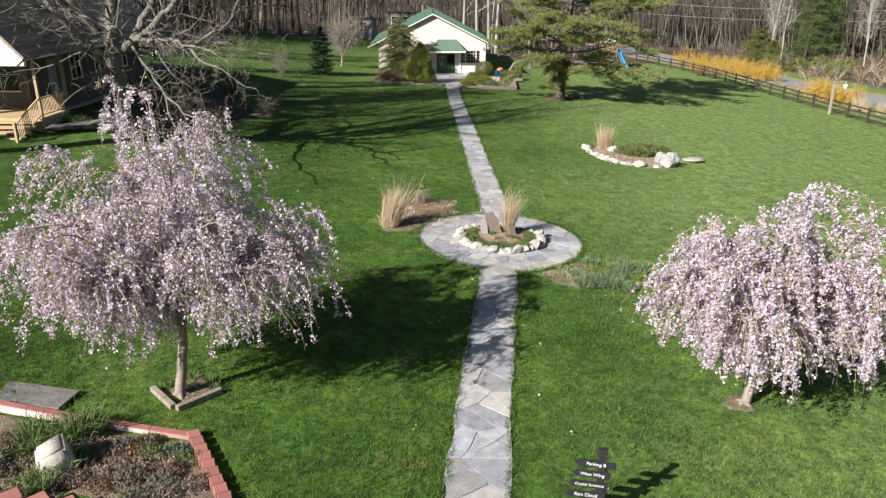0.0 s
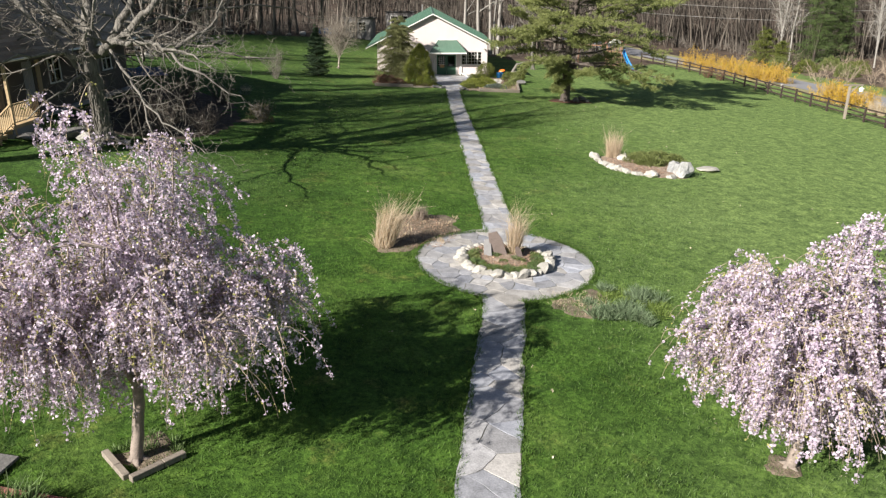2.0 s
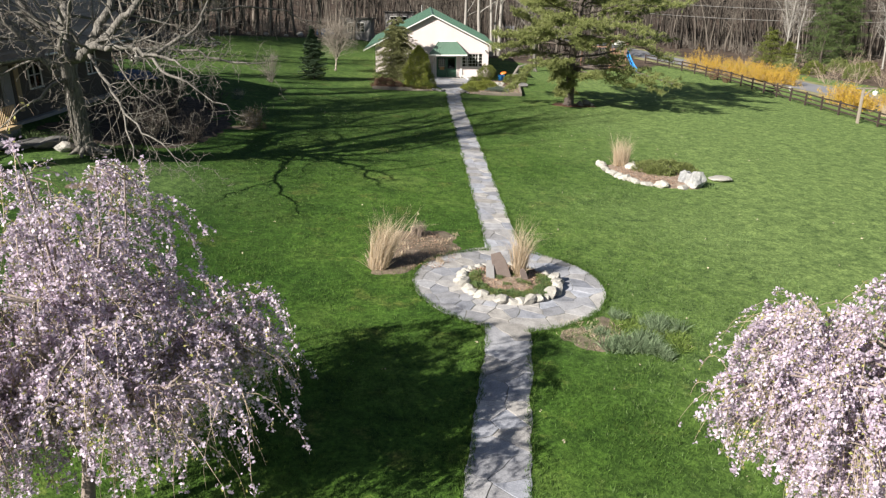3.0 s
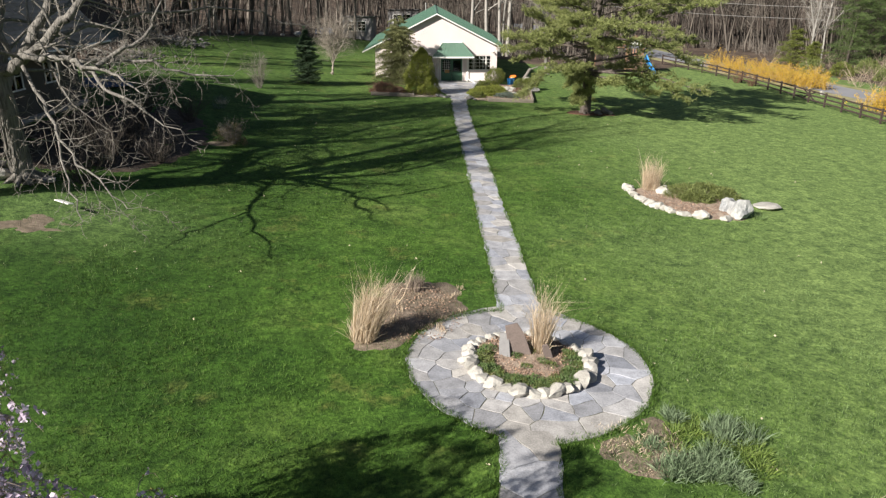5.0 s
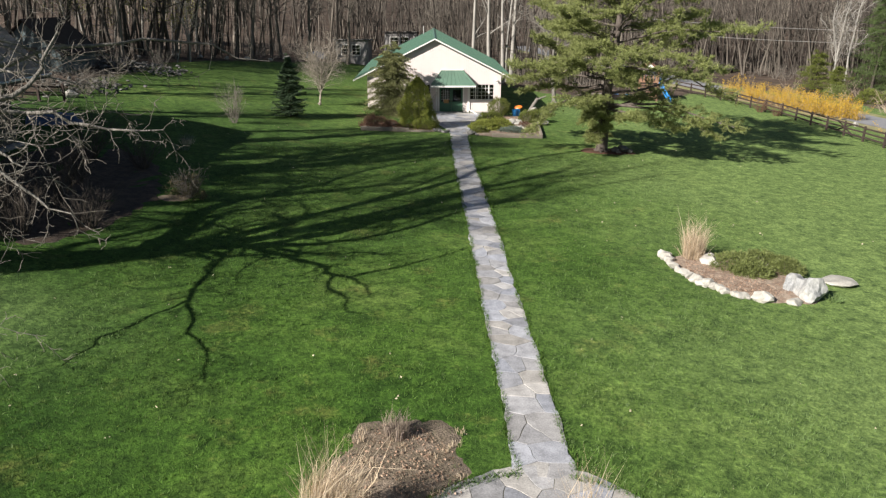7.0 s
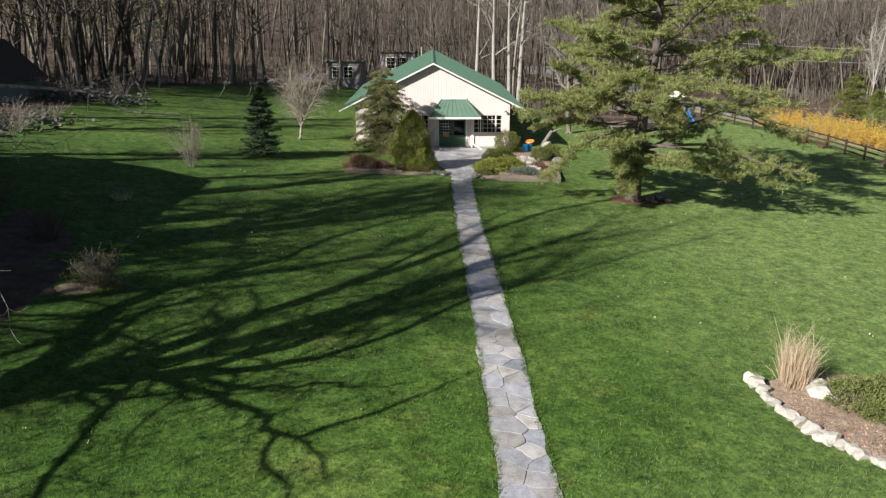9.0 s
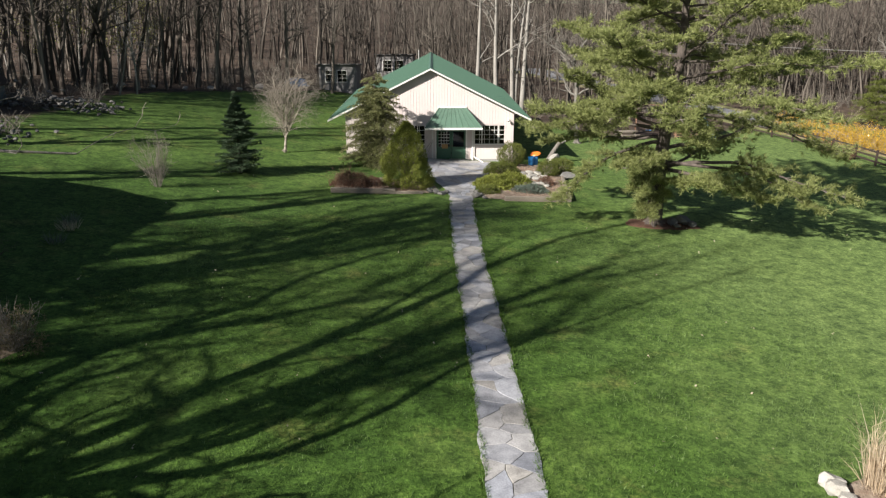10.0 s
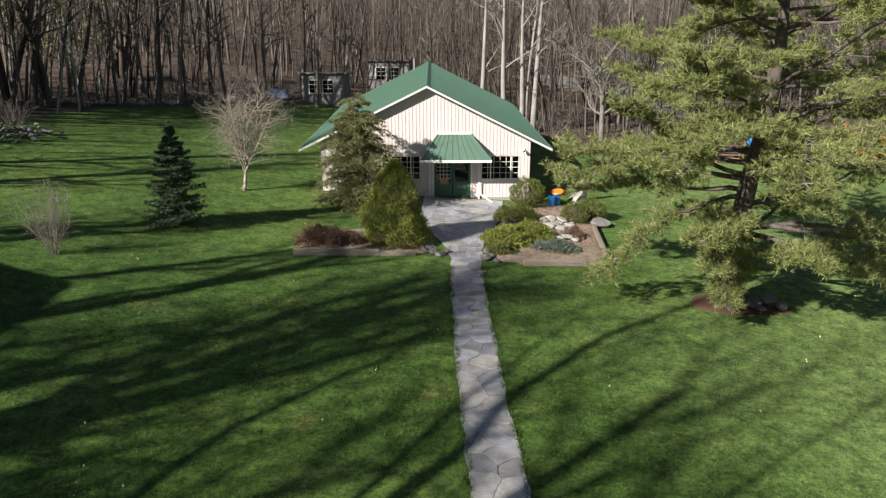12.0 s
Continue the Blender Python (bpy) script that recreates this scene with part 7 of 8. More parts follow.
# ---- play set behind the pine ----
def play_set(x, y):
    t = thing("play_set", (x, y, gz(x, y)), "brown wooden play tower with blue slide and swings", "play set", turn=-12)
    for px in (-1, 1):
        for py in (-1, 1):
            part("post", box(px - 0.07, px + 0.07, py - 0.07, py + 0.07, -0.3, 3.3, 0.01), M_PLAYWOOD, t)
    part("platform", box(-1.1, 1.1, -1.1, 1.1, 2.05, 2.15, 0.01), M_PLAYWOOD, t)
    for sx in (-1, 1):
        part("roof", prism([(0, 4.3), (sx * 1.45, 3.15), (sx * 1.45, 3.07), (0, 4.2)], "y", -1.35, 1.35), M_PLAYROOF, t, "red-brown pitched canopy")
    part("gable_panel", prism([(-1.0, 3.3), (1.0, 3.3), (0, 4.1)], "y", -1.15, -1.1), M_WHITE, t, "pale gable panel")
    for k in range(6):
        part("slat", box(-0.95 + k * 0.33, -0.77 + k * 0.33, -1.1, -1.06, 2.15, 2.85, 0.005), M_PLAYWOOD, t)
    for k in range(7):
        part("rung", box(-0.9, 0.9, -1.12, -1.06, 0.2 + k * 0.26, 0.26 + k * 0.26), M_PLAYWOOD, t)
    a, b = Vector((1.1, -0.6, 2.35)), Vector((2.5, -2.3, 0.15))
    n = 10
    bm = bmesh.new()
    rows = []
    for i in range(n + 1):
        f = i / n
        c = a.lerp(b, f) + Vector((0, 0, -0.25 * math.sin(f * math.pi)))
        s = Vector((0.53, 0.85, 0)).normalized()
        rows.append([bm.verts.new(c + s * o + Vector((0, 0, z))) for o, z in ((-0.3, 0.2), (-0.26, 0), (0.26, 0), (0.3, 0.2), (0.34, 0.2), (0.3, -0.05), (-0.3, -0.05), (-0.34, 0.2))])
    for p, q in zip(rows, rows[1:]):
        for i in range(8):
            bm.faces.new((p[i], p[(i + 1) % 8], q[(i + 1) % 8], q[i]))
    part("slide", bm, M_BLUE, t, "blue plastic slide")
    part("swing_beam", beam((-1, 0, 2.9), (-4.6, 0.4, 2.9), 0.12, 0.16), M_PLAYWOOD, t)
    for py in (-0.9, 1.5):
        part("swing_leg", beam((-4.6, 0.4, 2.9), (-4.8, py, -0.2), 0.1, 0.1), M_PLAYWOOD, t)
    for k, sx in enumerate((-2.2, -3.5)):
        sw = part("swing", box(sx - 0.25, sx + 0.25, 0.12, 0.34, 0.5, 0.54, 0.01), M_BLUE, t)
        for o in (-0.24, 0.24):
            part("chain", beam((sx + o, 0.23, 0.54), (sx + o, 0.23, 2.85), 0.02, 0.02, (0, 1, 0)), M_STONEWALL, sw)
    return t


play_set(20.8, 104.0)
ps = thing("picnic_bench", (14.6, 101.0, gz(14.6, 101.0)), "pale timber bench behind the pine", "bench", turn=14)
part("seat", box(-0.9, 0.9, -0.35, 0.35, 0.7, 0.75, 0.01), M_TIMBER, ps)
for sy in (-0.65, 0.65):
    part("bench_seat", box(-0.9, 0.9, sy - 0.14, sy + 0.14, 0.42, 0.47, 0.01), M_TIMBER, ps)
for sx in (-0.65, 0.65):
    part("leg", beam((sx, -0.7, 0), (sx, 0.2, 0.7), 0.09, 0.05), M_TIMBER, ps)
    part("leg", beam((sx, 0.7, 0), (sx, -0.2, 0.7), 0.09, 0.05), M_TIMBER, ps)
tarp_bm = bmesh.new()
bmesh.ops.create_grid(tarp_bm, x_segments=14, y_segments=10, size=1.0)
for v in tarp_bm.verts:
    e = max(abs(v.co.x), abs(v.co.y))
    v.co.z = (1.0 if e < 0.75 else 0.0) * (0.8 + 0.25 * noise.noise(v.co * 2.5)) + (0.0 if e < 0.75 else 0.02)
    v.co.x *= 1.6
single("tarpaulin", smooth(bm_mesh("tarpaulin", tarp_bm)), M_TARP, pose(-20.3, 121.0, gz(-20.3, 121.0), 0, 0, 12), "blue-grey tarpaulin over a heap by a shed", "tarpaulin")
tarp_low = smooth(bpy.data.meshes["tarpaulin"].copy())
single("tarpaulin", tarp_low, M_TARP, scaled(-25.2, 62.6, gz(-25.2, 62.6), 1.1, 0.9, 0.7, 30), "blue tarpaulin over a low heap behind the house", "tarpaulin")


# ---- loose wood chips over the mulched beds ----
def chips(cx, cy, rx, ry, n, seed, lift):
    g = np.random.default_rng(seed)
    a, r = g.uniform(0, 6.28, n), np.sqrt(g.random(n))
    x, y = cx + np.cos(a) * r * rx, cy + np.sin(a) * r * ry
    P = np.stack([x, y, ground_z(x, y) + lift + 0.06 * (1 - r)], 1)
    single("wood_chips", cards("wood_chips", P, 0.028, g, 1, 0.012), M_CHIP, Matrix(), "loose brown wood chips spread over a bed", "wood chips", kind="stuff")


chips(RING_C[0], RING_C[1], 1.55, 1.55, 4200, 801, 0.13)
chips(11.2, 46.4, 2.2, 2.3, 4200, 802, 0.10)
chips(3.7, 80.5, 2.1, 4.6, 5200, 803, 0.10)
chips(-5.0, 76.6, 2.6, 1.1, 2200, 804, 0.09)
chips(-1.5, 31.9, 1.5, 2.2, 1300, 805, 0.05)
chips(-8.0, 12.9, 2.2, 0.9, 2600, 806, 0.06)


# ---- woods: the nearest trees one by one, the rest as a mass ----
def tree_variant(rng, height, r, branches, twigs, lean=0.03, tw=0.02, crooked=0.05):
    segs = []
    trunk = limb(segs, rng, (0, 0, -0.3), (rng.normal(0, lean), rng.normal(0, lean), 1), height, r, 0.03, 7, crooked)
    pts = []
    for k in range(branches):
        i = rng.integers(2, len(trunk) - 1)
        p, d, rr = trunk[i]
        a = rng.uniform(0, 6.28)
        b = limb(segs, rng, p + (trunk[i + 1][0] - p) * rng.random(), (math.cos(a), math.sin(a), rng.uniform(0.3, 1.6)), height * rng.uniform(0.12, 0.26), rr * 0.42, 0.015, 3, 0.14, 0.02)
        pts += b[1:]
    for k in range(twigs):
        p, d, rr = pts[rng.integers(len(pts))]
        limb(segs, rng, p, d + rng.normal(0, 0.6, 3), height * rng.uniform(0.05, 0.14), tw, 0.006, 1, 0.2)
    return segs


def mesh_arrays(me):
    v = np.empty(len(me.vertices) * 3, np.float32)
    me.vertices.foreach_get("co", v)
    f = np.empty(len(me.loops), np.int32)
    me.loops.foreach_get("vertex_index", f)
    return v.reshape(-1, 3), f


def scatter(name, variants, places, material, label, category, k=4, lean=0.0):
    """Many copies of a few shapes joined in one mass."""
    V, F, n = [], [], 0
    for which, x, y, s, turn in places:
        v, f = variants[which]
        c, t = math.cos(turn), math.sin(turn)
        w = v * s
        w[:, 0], w[:, 1] = w[:, 0] * c - w[:, 1] * t + w[:, 2] * lean * min(1.0, max(-1.0, -x / 30)), w[:, 0] * t + w[:, 1] * c
        w = w + np.array([x, y, gz(x, y)])
        V.append(w)
        F.append(f + n)
        n += len(v)
    me = smooth(quick_mesh(name, np.concatenate(V), np.concatenate(F).reshape(-1, k)))
    return single(name, me, material, Matrix(), label, category, kind="stuff")


M_WOODBARK = mat("woodland_bark", (0.048, 0.040, 0.034), 0.95, 0.45, 1.1, 9, 0.5, 8, stretch=(1, 1, 0.03), tint=(0.16, 0.138, 0.116))
rng = np.random.default_rng(301)
small = [mesh_arrays(tubes("v", tree_variant(rng, rng.uniform(13, 18), rng.uniform(0.10, 0.30), 15, 42, lean=0.035, crooked=0.075), 3)) for _ in range(12)]
thin = [mesh_arrays(tubes("v", tree_variant(rng, rng.uniform(8, 13), rng.uniform(0.04, 0.09), 8, 12, 0.06, crooked=0.1), 3)) for _ in range(8)]
far = [mesh_arrays(tubes("v", tree_variant(rng, rng.uniform(14, 19), rng.uniform(0.14, 0.26), 4, 5, lean=0.015, tw=0.05), 3)) for _ in range(6)]
brush = []
for _ in range(6):
    segs = []
    for _ in range(11):
        a = rng.uniform(0, 6.28)
        pts = limb(segs, rng, (math.cos(a) * 0.2, math.sin(a) * 0.2, 0), (math.cos(a) * 0.6, math.sin(a) * 0.6, 1), rng.uniform(0.8, 2.2), 0.016, 0.006, 3, 0.2)
        for p, d, _ in pts[1:]:
            limb(segs, rng, p, d + rng.normal(0, 0.6, 3), 0.5, 0.012, 0.005, 1, 0.2)
    brush.append(mesh_arrays(tubes("v", segs, 3)))


def wood_edge(x):
    return float(np.interp(x, [-90, -60, -42, -36, -31, -28, -22, -17, -10, 0, 8, 14, 22, 28, 36, 46, 60, 90], [44, 57, 72, 84, 97, 105, 116, 126, 128, 116, 112, 111, 118, 138, 140, 136, 130, 118]))


def off_road(x, y, gap=5.5):
    return np.min(np.hypot(ROAD_FINE[:, 0] - x, ROAD_FINE[:, 1] - y)) > gap


_t = np.linspace(0, len(ROAD) - 1, 200)
ROAD_FINE = np.stack([np.interp(_t, np.arange(len(ROAD)), ROAD[:, i]) for i in (0, 1)], 1)

places = []
while len(places) < 560:
    x = rng.uniform(-95, 110)
    y = wood_edge(x) + rng.exponential(26)
    if y < 190 and off_road(x, y) and not (-20 < x < -6 and 118 < y < 128) and not (-14 < x < -6 and 128 < y < 143):
        places.append((rng.integers(len(small)), x, y, rng.uniform(0.8, 1.15), rng.uniform(0, 6.28)))
while len(places) < 650:
    x = rng.uniform(-64, -32)
    y = wood_edge(x) + rng.uniform(0, 20)
    places.append((rng.integers(len(small)), x, y, rng.uniform(0.9, 1.15), rng.uniform(0, 6.28)))
places = [p for p in places if not (-41 < p[1] < -32.5 and 78.5 < p[2] < 88)]
scatter("woods", small, places, M_WOODBARK, "dense leafless grey-brown woodland behind the lawn", "woods", lean=0.11)
places = []
while len(places) < 860:
    x = rng.uniform(-90, 100)
    y = wood_edge(x) + rng.exponential(22) - 0.5
    if y < 170 and off_road(x, y) and not (-20 < x < -6 and 117 < y < 128):
        places.append((rng.integers(len(thin)), x, y, rng.uniform(0.7, 1.2), rng.uniform(0, 6.28)))
places = [p for p in places if not (-41 < p[1] < -32.5 and 78.5 < p[2] < 88)]
scatter("saplings", thin, places, M_WOODBARK, "thin leafless saplings crowding the wood's edge", "saplings", lean=0.11)
places = [(rng.integers(len(far)), x, y, rng.uniform(0.9, 1.2), rng.uniform(0, 6.28)) for x, y in zip(rng.uniform(-200, 230, 1700), 138 + 160 * rng.random(1700) ** 1.4) if abs(x) < y * 0.9]
scatter("distant_woods", far, places, M_WOODBARK, "distant leafless woods on a low hill", "woods")
places = []
while len(places) < 230:
    x = rng.uniform(-60, 90)
    y = wood_edge(x) + rng.exponential(12) - 1.5
    if y < 160 and off_road(x, y, 4.6) and not (-20 < x < -9 and 117 < y < 127):
        places.append((rng.integers(len(brush)), x, y, rng.uniform(0.7, 1.5), rng.uniform(0, 6.28)))
scatter("underbrush", brush, places, M_TWIG, "bare brown underbrush along the wood's edge", "underbrush")

# tall pale trunks close behind the cottage
for k, (x, r, ln, col) in enumerate([(0.8, 0.27, 0.0, M_BARK_PALE), (3.05, 0.29, 0.01, M_BARK_PALE), (4.7, 0.27, 0.05, M_BARK_PALE), (5.75, 0.32, 0.045, M_BARK_PALE), (5.2, 0.2, -0.02, M_BARK_PALE)]):
    g = np.random.default_rng(320 + k)
    t = tree_thing("tall_tree", x, 112.5 + k * 0.6, "tall pale-barked leafless tree behind the cottage", "tree", "pale trunks behind the cottage")
    part("trunk", tubes("trunk", tree_variant(g, 19, r, 12, 0 or 60, 0.012, crooked=0.02), 7), col, t)
for k, (x, y, hgt, r) in enumerate([(-27.5, 108.5, 17, 0.34), (-25.8, 109.2, 16, 0.26), (-32.5, 98, 16, 0.3), (-35, 94, 17, 0.28), (-20.5, 118.0, 16, 0.26), (-15.8, 119.6, 15, 0.22), (-33.2, 91.0, 15, 0.2), (-30.4, 101.5, 9, 0.1), (-29.6, 99.0, 8, 0.09), (-24.5, 113.5, 15, 0.2), (-18.2, 124, 17, 0.3)]):
    g = np.random.default_rng(340 + k)
    t = tree_thing("woodland_tree", x, y, "leafless woodland tree at the lawn's edge", "tree", "trees along the lawn's edge")
    t.matrix_basis = t.matrix_basis @ pose(0, 0, 0, 0, 5, 0)
    part("trunk", tubes("trunk", tree_variant(g, hgt, r, 14, 70, 0.04), 6), M_WOODBARK if r > 0.12 else M_BARK_PALE, t)
bare_tree(9.4, 97.0, 13, 5.5, 0.26, 361, "pale leafless tree beyond the pine", low=0.3, depth=3, mats=(M_BARK, M_TWIG), per=1)
for k, (x, y, hgt, r) in enumerate([(50.2, 123.0, 13, 0.13), (51.2, 124.2, 12, 0.12), (52.4, 123.4, 14, 0.14), (63.0, 118.0, 13, 0.12), (64.6, 121.0, 12, 0.11), (67.2, 117.0, 13, 0.12)]):
    bare_tree(x, y, hgt, 3.6, r, 362 + k, "slender white-stemmed birch beyond the road", low=0.3, depth=3, mats=(M_BIRCH, M_TWIG_GREY), name="birch_tree", group="birches beyond the road", steep=1.1, lead=0.8, sides=5, least=0.35, arm=0.3)
for k, (x, y, hgt, r, mt) in enumerate([(56.5, 124.0, 15, 4.4, M_HEMLOCK), (60.5, 126.0, 14, 4.2, M_HEMLOCK), (47.5, 121.5, 5.5, 3.0, M_YEW), (71.0, 122.0, 13, 4.0, M_SPRUCE), (49.0, 118.5, 4.0, 2.2, M_YEW), (66.0, 106.0, 13, 4.0, M_SPRUCE)]):
    conifer("evergreen_tree", x, y, hgt, r, 370 + k, mt, "dark green evergreen at the edge of the woods", droop=-0.05, gap=0.45, needle=0.44, per=5, category="conifer", loose=0.5, power=0.6, twiggy=False, uneven=0.4)

# overhead line along the far tree line
wires = thing("power_line", (0, 0, 0), "overhead power line on wooden poles beyond the road", "power line")
for x in (22.0, 92.0):
    part("pole", tubes("pole", [((x, 127.0, gz(x, 127.0) - 0.5), (x, 127.0, gz(x, 127.0) + 8.6), 0.16, 0.11)], 8), M_TIMBER, wires)
za, zb = gz(22.0, 127.0), gz(92.0, 127.0)
for off in (8.3, 6.6):
    pts = [Vector((22 + 70 * f, 127.0, za + (zb - za) * f + off - 5.2 * f * (1 - f))) for f in np.linspace(0, 1, 29)]
    part("cable", tubes("cable", [(a, b, 0.03, 0.03) for a, b in zip(pts, pts[1:])], 4), M_STONEWALL, wires)

places = []
while len(places) < 95:
    x, y = rng.uniform(43, 80), rng.uniform(84, 126)
    if off_road(x, y, 5.2) and x > float(fence_x(y)) + 10:
        places.append((rng.integers(len(brush)), x, y, rng.uniform(0.7, 1.5), rng.uniform(0, 6.28)))
scatter("roadside_brush", brush, places, M_TWIG_LIGHT, "pale bare brush beyond the road", "underbrush")
for k, (x, y) in enumerate([(50, 112), (53.5, 107), (57, 111), (47.5, 115), (60, 103), (55, 115)]):
    shrub("laurel_bush", x, y, 1.7, 1.4, 1.8, 390 + k, M_JUNIPER if k % 2 else M_YEW, "green evergreen bush beyond the road", n=900, leaf=0.11, style="dome", twigs=8)

def budding_tree(x, y, height, seed):
    """A slender tree with a thin haze of opening yellow-green leaves."""
    g = np.random.default_rng(seed)
    t = tree_thing("budding_tree", x, y, "slender tree hazed with opening yellow-green leaves", "tree")
    segs = tree_variant(g, height, 0.12, 22, 90, 0.05)
    part("trunk", tubes("trunk", segs, 4), M_BARK_PALE, t)
    ends = np.array([q for p, q, a, b in segs if b < 0.02 and q[2] > 1.5])
    part("crown", cards("crown", ends, 0.07, g, 9, 0.3), M_BUD, t, "opening yellow-green leaves")


for k, (x, y, hgt) in enumerate([(-36.5, 96, 9), (-34.8, 99.5, 10), (-38.5, 92, 10), (-33.0, 103, 8), (-40, 98, 11), (-31.5, 106.5, 8)]):
    budding_tree(x, y, hgt, 430 + k)

def many_stemmed_tree(x, y, height, seed):
    """Several dark stems that part at the ground."""
    g = np.random.default_rng(seed)
    t = tree_thing("many_stemmed_tree", x, y, "dark leafless tree of several stems at the wood's edge", "tree")
    wood, twig, arms = [], [], []
    for k in range(6):
        a = k * 1.05 + g.uniform(-0.3, 0.3)
        arms.append((limb(wood, g, (math.cos(a) * 0.35, math.sin(a) * 0.35, -0.2), (math.cos(a) * g.uniform(0.1, 0.4), math.sin(a) * 0.3, 1), height * g.uniform(0.75, 1.0), 0.33, 0.06, 9, 0.05), 1, 1))
    sprout(wood, twig, g, arms, 2, 0.25, 2.0, 0.6)
    part("trunk", tubes("trunk", wood, 6), M_TWIG_DARK, t)
    part("branchwork", tubes("branchwork", twig, 3), M_TWIG_DARK, t, kind="stuff")


many_stemmed_tree(-35.0, 118.5, 15, 451)
for k, (x, y, hgt, la) in enumerate([(-30.4, 97.2, 5.2, 0.42), (-30.1, 103.4, 7.0, 0.02), (-29.1, 104.8, 7.5, -0.03)]):
    g = np.random.default_rng(455 + k)
    sapling = tree_thing("sapling", x, y, "thin pale leafless sapling at the lawn's edge", "tree")
    segs, fine = [], []
    stem = limb(segs, g, (0, 0, -0.1), (la, 0, 1), hgt, 0.075, 0.02, 9, 0.06)
    sprout(fine, fine, g, [(stem[4:], 1, 1)], 2, 0.2, 1.2, 0.3)
    part("trunk", tubes("trunk", segs, 6), M_BARK_PALE, sapling)
    part("branchwork", tubes("branchwork", fine, 3), M_TWIG, sapling, kind="stuff")

# tumbled stone pile at the wood's edge
pile = thing("stone_pile", (0, 0, 0), "long tumbled grey fieldstone pile by the woods", "stone pile")
for k in range(270):
    f = rng.random()
    x = -36 + 9.3 * f + rng.normal(0, 0.5)
    y = 87.0 + 1.5 * f + rng.normal(0, 1.1)
    s = rng.uniform(0.2, 0.58)
    me = GREY[rng.integers(7)]
    part("stone", me, None, pile, "", scaled(x, y, gz(x, y) + max(0, rng.normal(0.25, 0.25)), s, s * rng.uniform(0.7, 1), s * rng.uniform(0.6, 1), rng.uniform(0, 360), rng.uniform(-25, 25), rng.uniform(-25, 25)))
pile2 = thing("stone_pile", (0, 0, 0), "low grey rock heap with brush behind the house", "stone pile")
for k in range(130):
    x, y = -29.2 + rng.normal(0, 1.5), 75.6 + rng.normal(0, 2.3)
    s = rng.uniform(0.2, 0.5)
    part("stone", GREY[rng.integers(7)], None, pile2, "", scaled(x, y, gz(x, y) + max(0, rng.normal(0.15, 0.2)), s, s * rng.uniform(0.7, 1), s * rng.uniform(0.6, 1), rng.uniform(0, 360), rng.uniform(-25, 25), rng.uniform(-25, 25)))
for k, (x, y, w, h) in enumerate([(-28.2, 73.0, 1.3, 1.5), (-29.8, 75.5, 1.5, 1.8), (-28.6, 77.6, 1.2, 1.4), (-30.8, 72.4, 1.3, 1.7), (-31.5, 86.0, 1.3, 1.8), (-33.6, 85.2, 1.4, 2.0), (-29.4, 90.5, 1.3, 1.8)]):
    wisp("twiggy_bush", x, y, w, h, 440 + k, M_TWIG, "bare brush growing among fieldstones", n=34, r=0.014, arch=0.05)
low_fence = thing("rail_fence", (0, 0, 0), "short dark post-and-rail fence behind the house", "fence")
spots = [(-31.6, 66.6), (-30.3, 67.4), (-29.0, 68.2), (-27.9, 69.4)]
for (xa, ya), (xb, yb) in zip(spots, spots[1:]):
    for z in (0.45, 1.0):
        part("rail", beam((xa, ya, gz(xa, ya) + z), (xb, yb, gz(xb, yb) + z), 0.06, 0.12), M_FENCE, low_fence)
for xa, ya in spots:
    part("post", box(-0.08, 0.08, -0.08, 0.08, -0.3, 1.25, 0.01), M_FENCE, low_fence, "", pose(xa, ya, gz(xa, ya)))
for k, (x, y, s) in enumerate([(-28.3, 71.2, 0.9), (-32.2, 101.5, 0.8), (-27.8, 105.8, 0.5), (-26, 108, 0.6), (-24, 111, 0.5), (-22.5, 113.6, 0.9), (-19.8, 118.5, 0.7), (-30, 103.5, 0.6)]):
    stone(x, y, s, "pale stone at the edge of the woods", 380 + k)

# ---- grass on the lawn, and scattered specks of fallen petals ----
def lawn_keep(x, y):
    on_path = (np.abs(x - np.interp(y, PATH_Y, PATH_X)) < 0.68) & (y < 76)
    on_ring = np.hypot(x - RING_C[0], y - RING_C[1]) < RING_OUT - 0.05
    on_patio = (y > 75.2) & (x > -2.9) & (x < 1.6)
    beds = ((y > 74.6) & (x > -8.2) & (x < 6.2)) | ((x < -4.7) & (y < 14.2) & (x > -10.6)) | ((np.abs(x - 11.2) < 2.0) & (np.abs(y - 46.4) < 2.2)) | ((np.abs(x + 1.5) < 1.1) & (np.abs(y - 31.8) < 1.9)) | ((x < -15.2) & (y > 43) & (y < 58))
    return ~(on_path | on_ring | on_patio | beds)


n = 230000
x, y = np.where(rng.random(n) < 0.75, rng.uniform(-13, 13, n), rng.normal(0, 15, n)), 9 + 62 * rng.random(n) ** 2.1 - np.abs(rng.normal(0, 3.0, n))
keep = lawn_keep(x, y)
patch = np.sin(x * 0.9 + 1.3 * np.sin(y * 0.35)) * np.sin(y * 0.8 + np.sin(x * 0.5)) + rng.normal(0, 0.7, n)
keep &= patch > -0.35
x, y = x[keep], y[keep]
P = np.stack([x, y, ground_z(x, y) - 0.005], 1)
D = np.stack([rng.normal(0.08, 0.35, len(x)), rng.normal(0.05, 0.35, len(x)), np.ones(len(x))], 1)
pale = lawn_paleness(x, y) > rng.random(len(x)) * 0.85
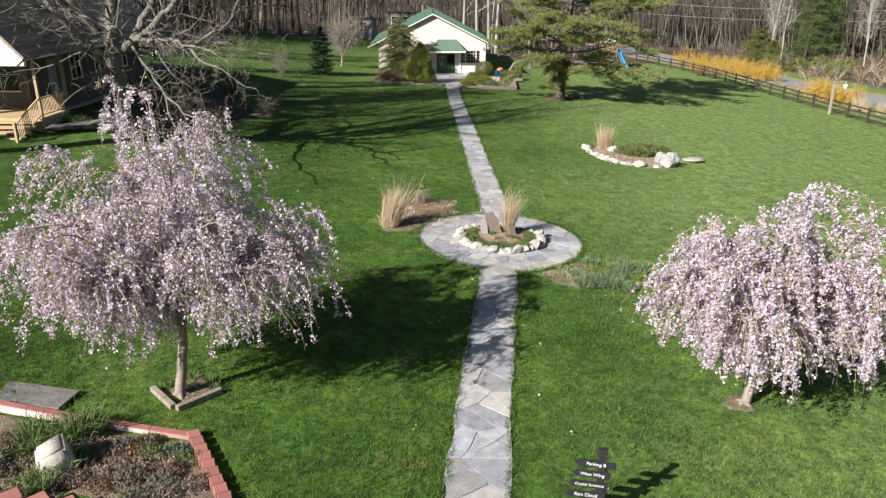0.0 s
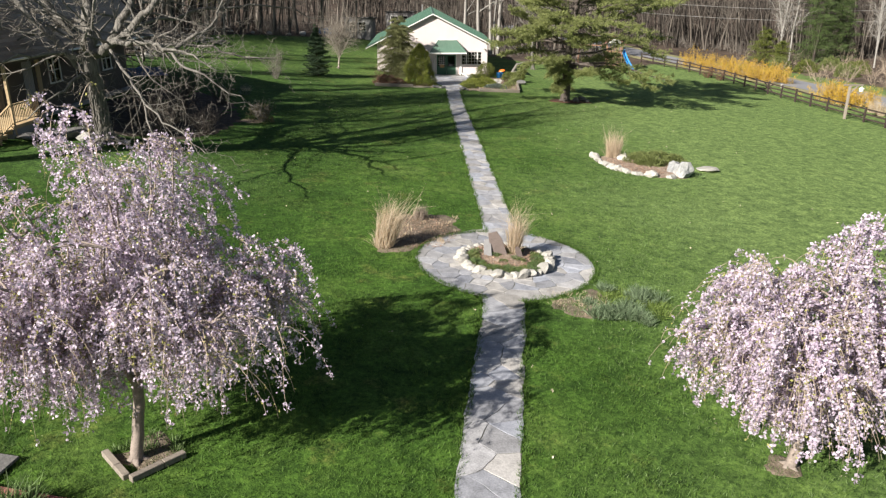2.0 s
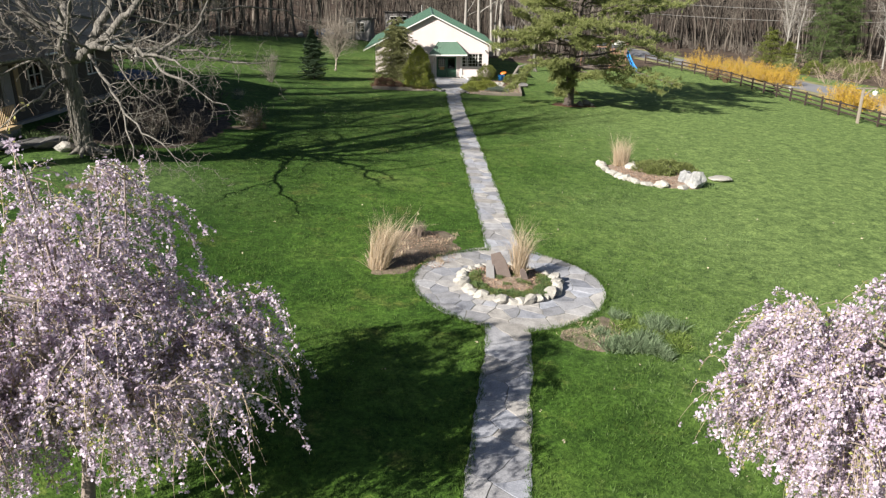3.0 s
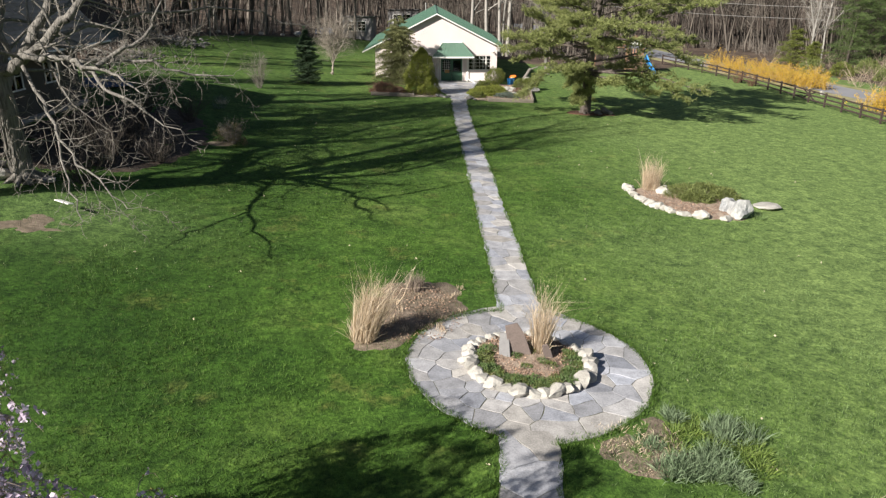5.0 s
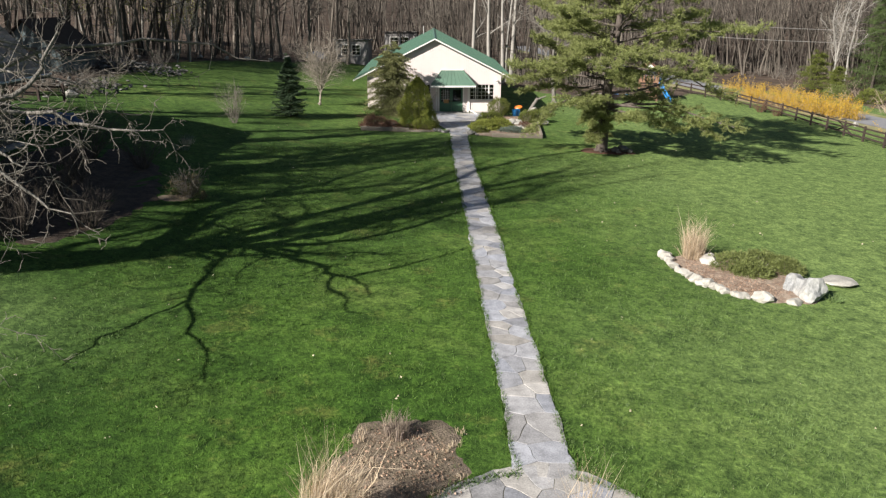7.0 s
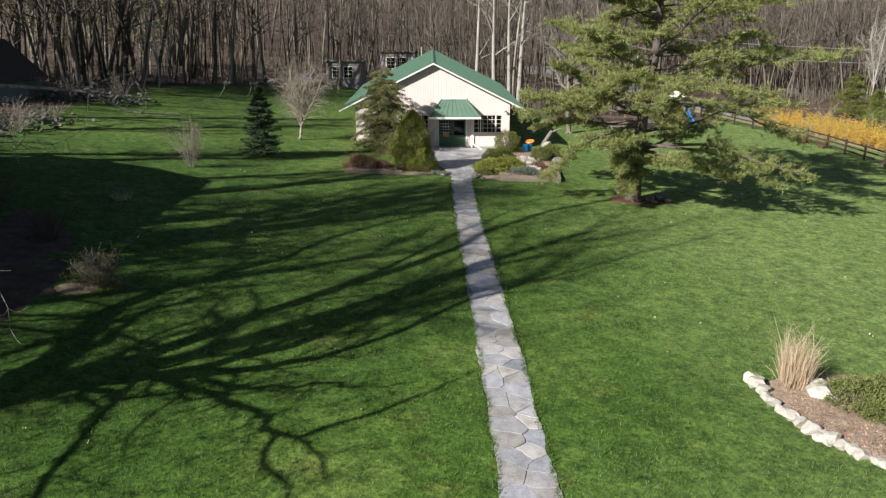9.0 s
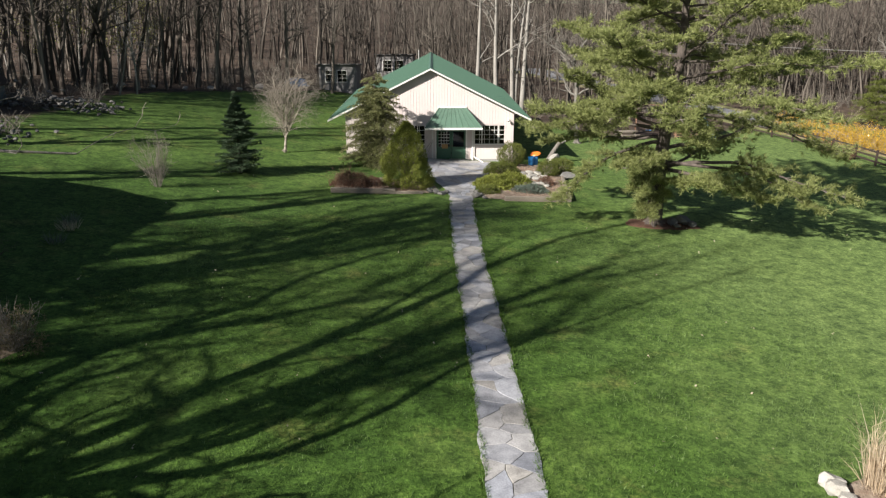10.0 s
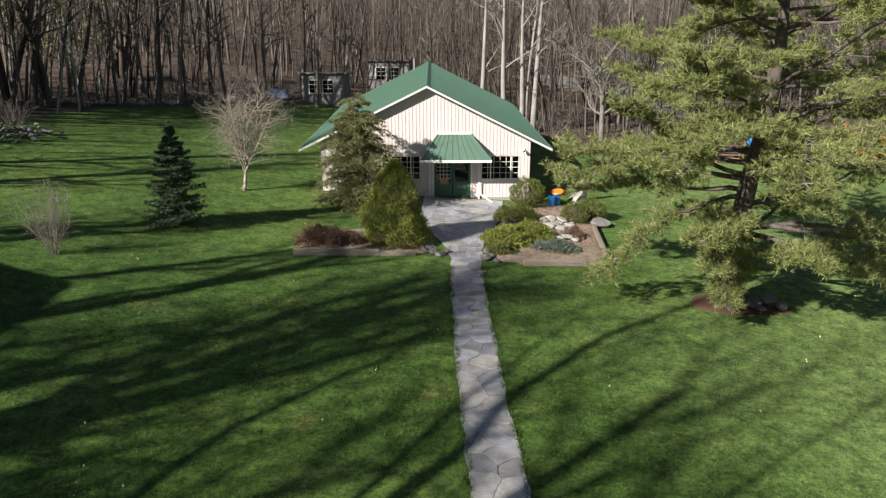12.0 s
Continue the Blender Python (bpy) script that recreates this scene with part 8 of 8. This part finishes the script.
deep = ~pale & (lawn_darkening(x, y) > rng.random(len(x)) * 0.8)
for some, material, label in ((~pale & ~deep, M_GRASSBLADE, "short green lawn grass with uneven tufts"), (deep, M_GRASSDEEP, "short deep green lawn grass towards the bank"), (pale, M_GRASSPALE, "paler lawn grass on the open side")):
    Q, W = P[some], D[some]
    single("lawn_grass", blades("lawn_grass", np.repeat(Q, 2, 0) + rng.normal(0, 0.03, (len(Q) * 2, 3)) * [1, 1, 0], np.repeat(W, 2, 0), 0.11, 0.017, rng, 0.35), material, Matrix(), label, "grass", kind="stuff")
# taller grass leaning over the paving's edges
n = 15000
y = rng.uniform(8, 74, n)
side = np.where(rng.random(n) < 0.5, -1, 1)
x = np.interp(y, PATH_Y, PATH_X) + side * (0.69 + rng.normal(0, 0.05, n) + 0.05 * np.sin(y * 2.3 + side) + 0.04 * np.sin(y * 6.1))
keep = np.hypot(x - RING_C[0], y - RING_C[1]) > RING_OUT + 0.15
a = rng.uniform(0, 6.28, 5000)
rr = RING_OUT + 0.02 + 0.35 * np.maximum(0, -np.sin(a)) ** 6 + rng.normal(0, 0.07, 5000)
x, y = np.concatenate([x[keep], RING_C[0] + rr * np.cos(a)]), np.concatenate([y[keep], RING_C[1] + rr * np.sin(a)])
keep = (np.abs(x - np.interp(y, PATH_Y, PATH_X)) > 0.55)
x, y = x[keep], y[keep]
P = np.stack([x, y, ground_z(x, y)], 1)
single("edge_grass", blades("edge_grass", P, np.stack([rng.normal(0, 0.5, len(x)), rng.normal(0, 0.5, len(x)), np.ones(len(x))], 1), 0.14, 0.022, rng, 0.4), M_GRASSBLADE, Matrix(), "uncut green grass fringing the flagstone edges", "grass", kind="stuff")
n = 260
x, y = rng.uniform(-16, 20, n), rng.uniform(10, 80, n)
keep = lawn_keep(x, y)
P = np.stack([x, y, ground_z(x, y) + 0.05], 1)[keep]
single("fallen_petals", cards("fallen_petals", P, 0.035, rng, 2, 0.03), M_PETAL, Matrix(), "pale fallen leaves and petals dotted over the lawn", "fallen leaves", kind="stuff")
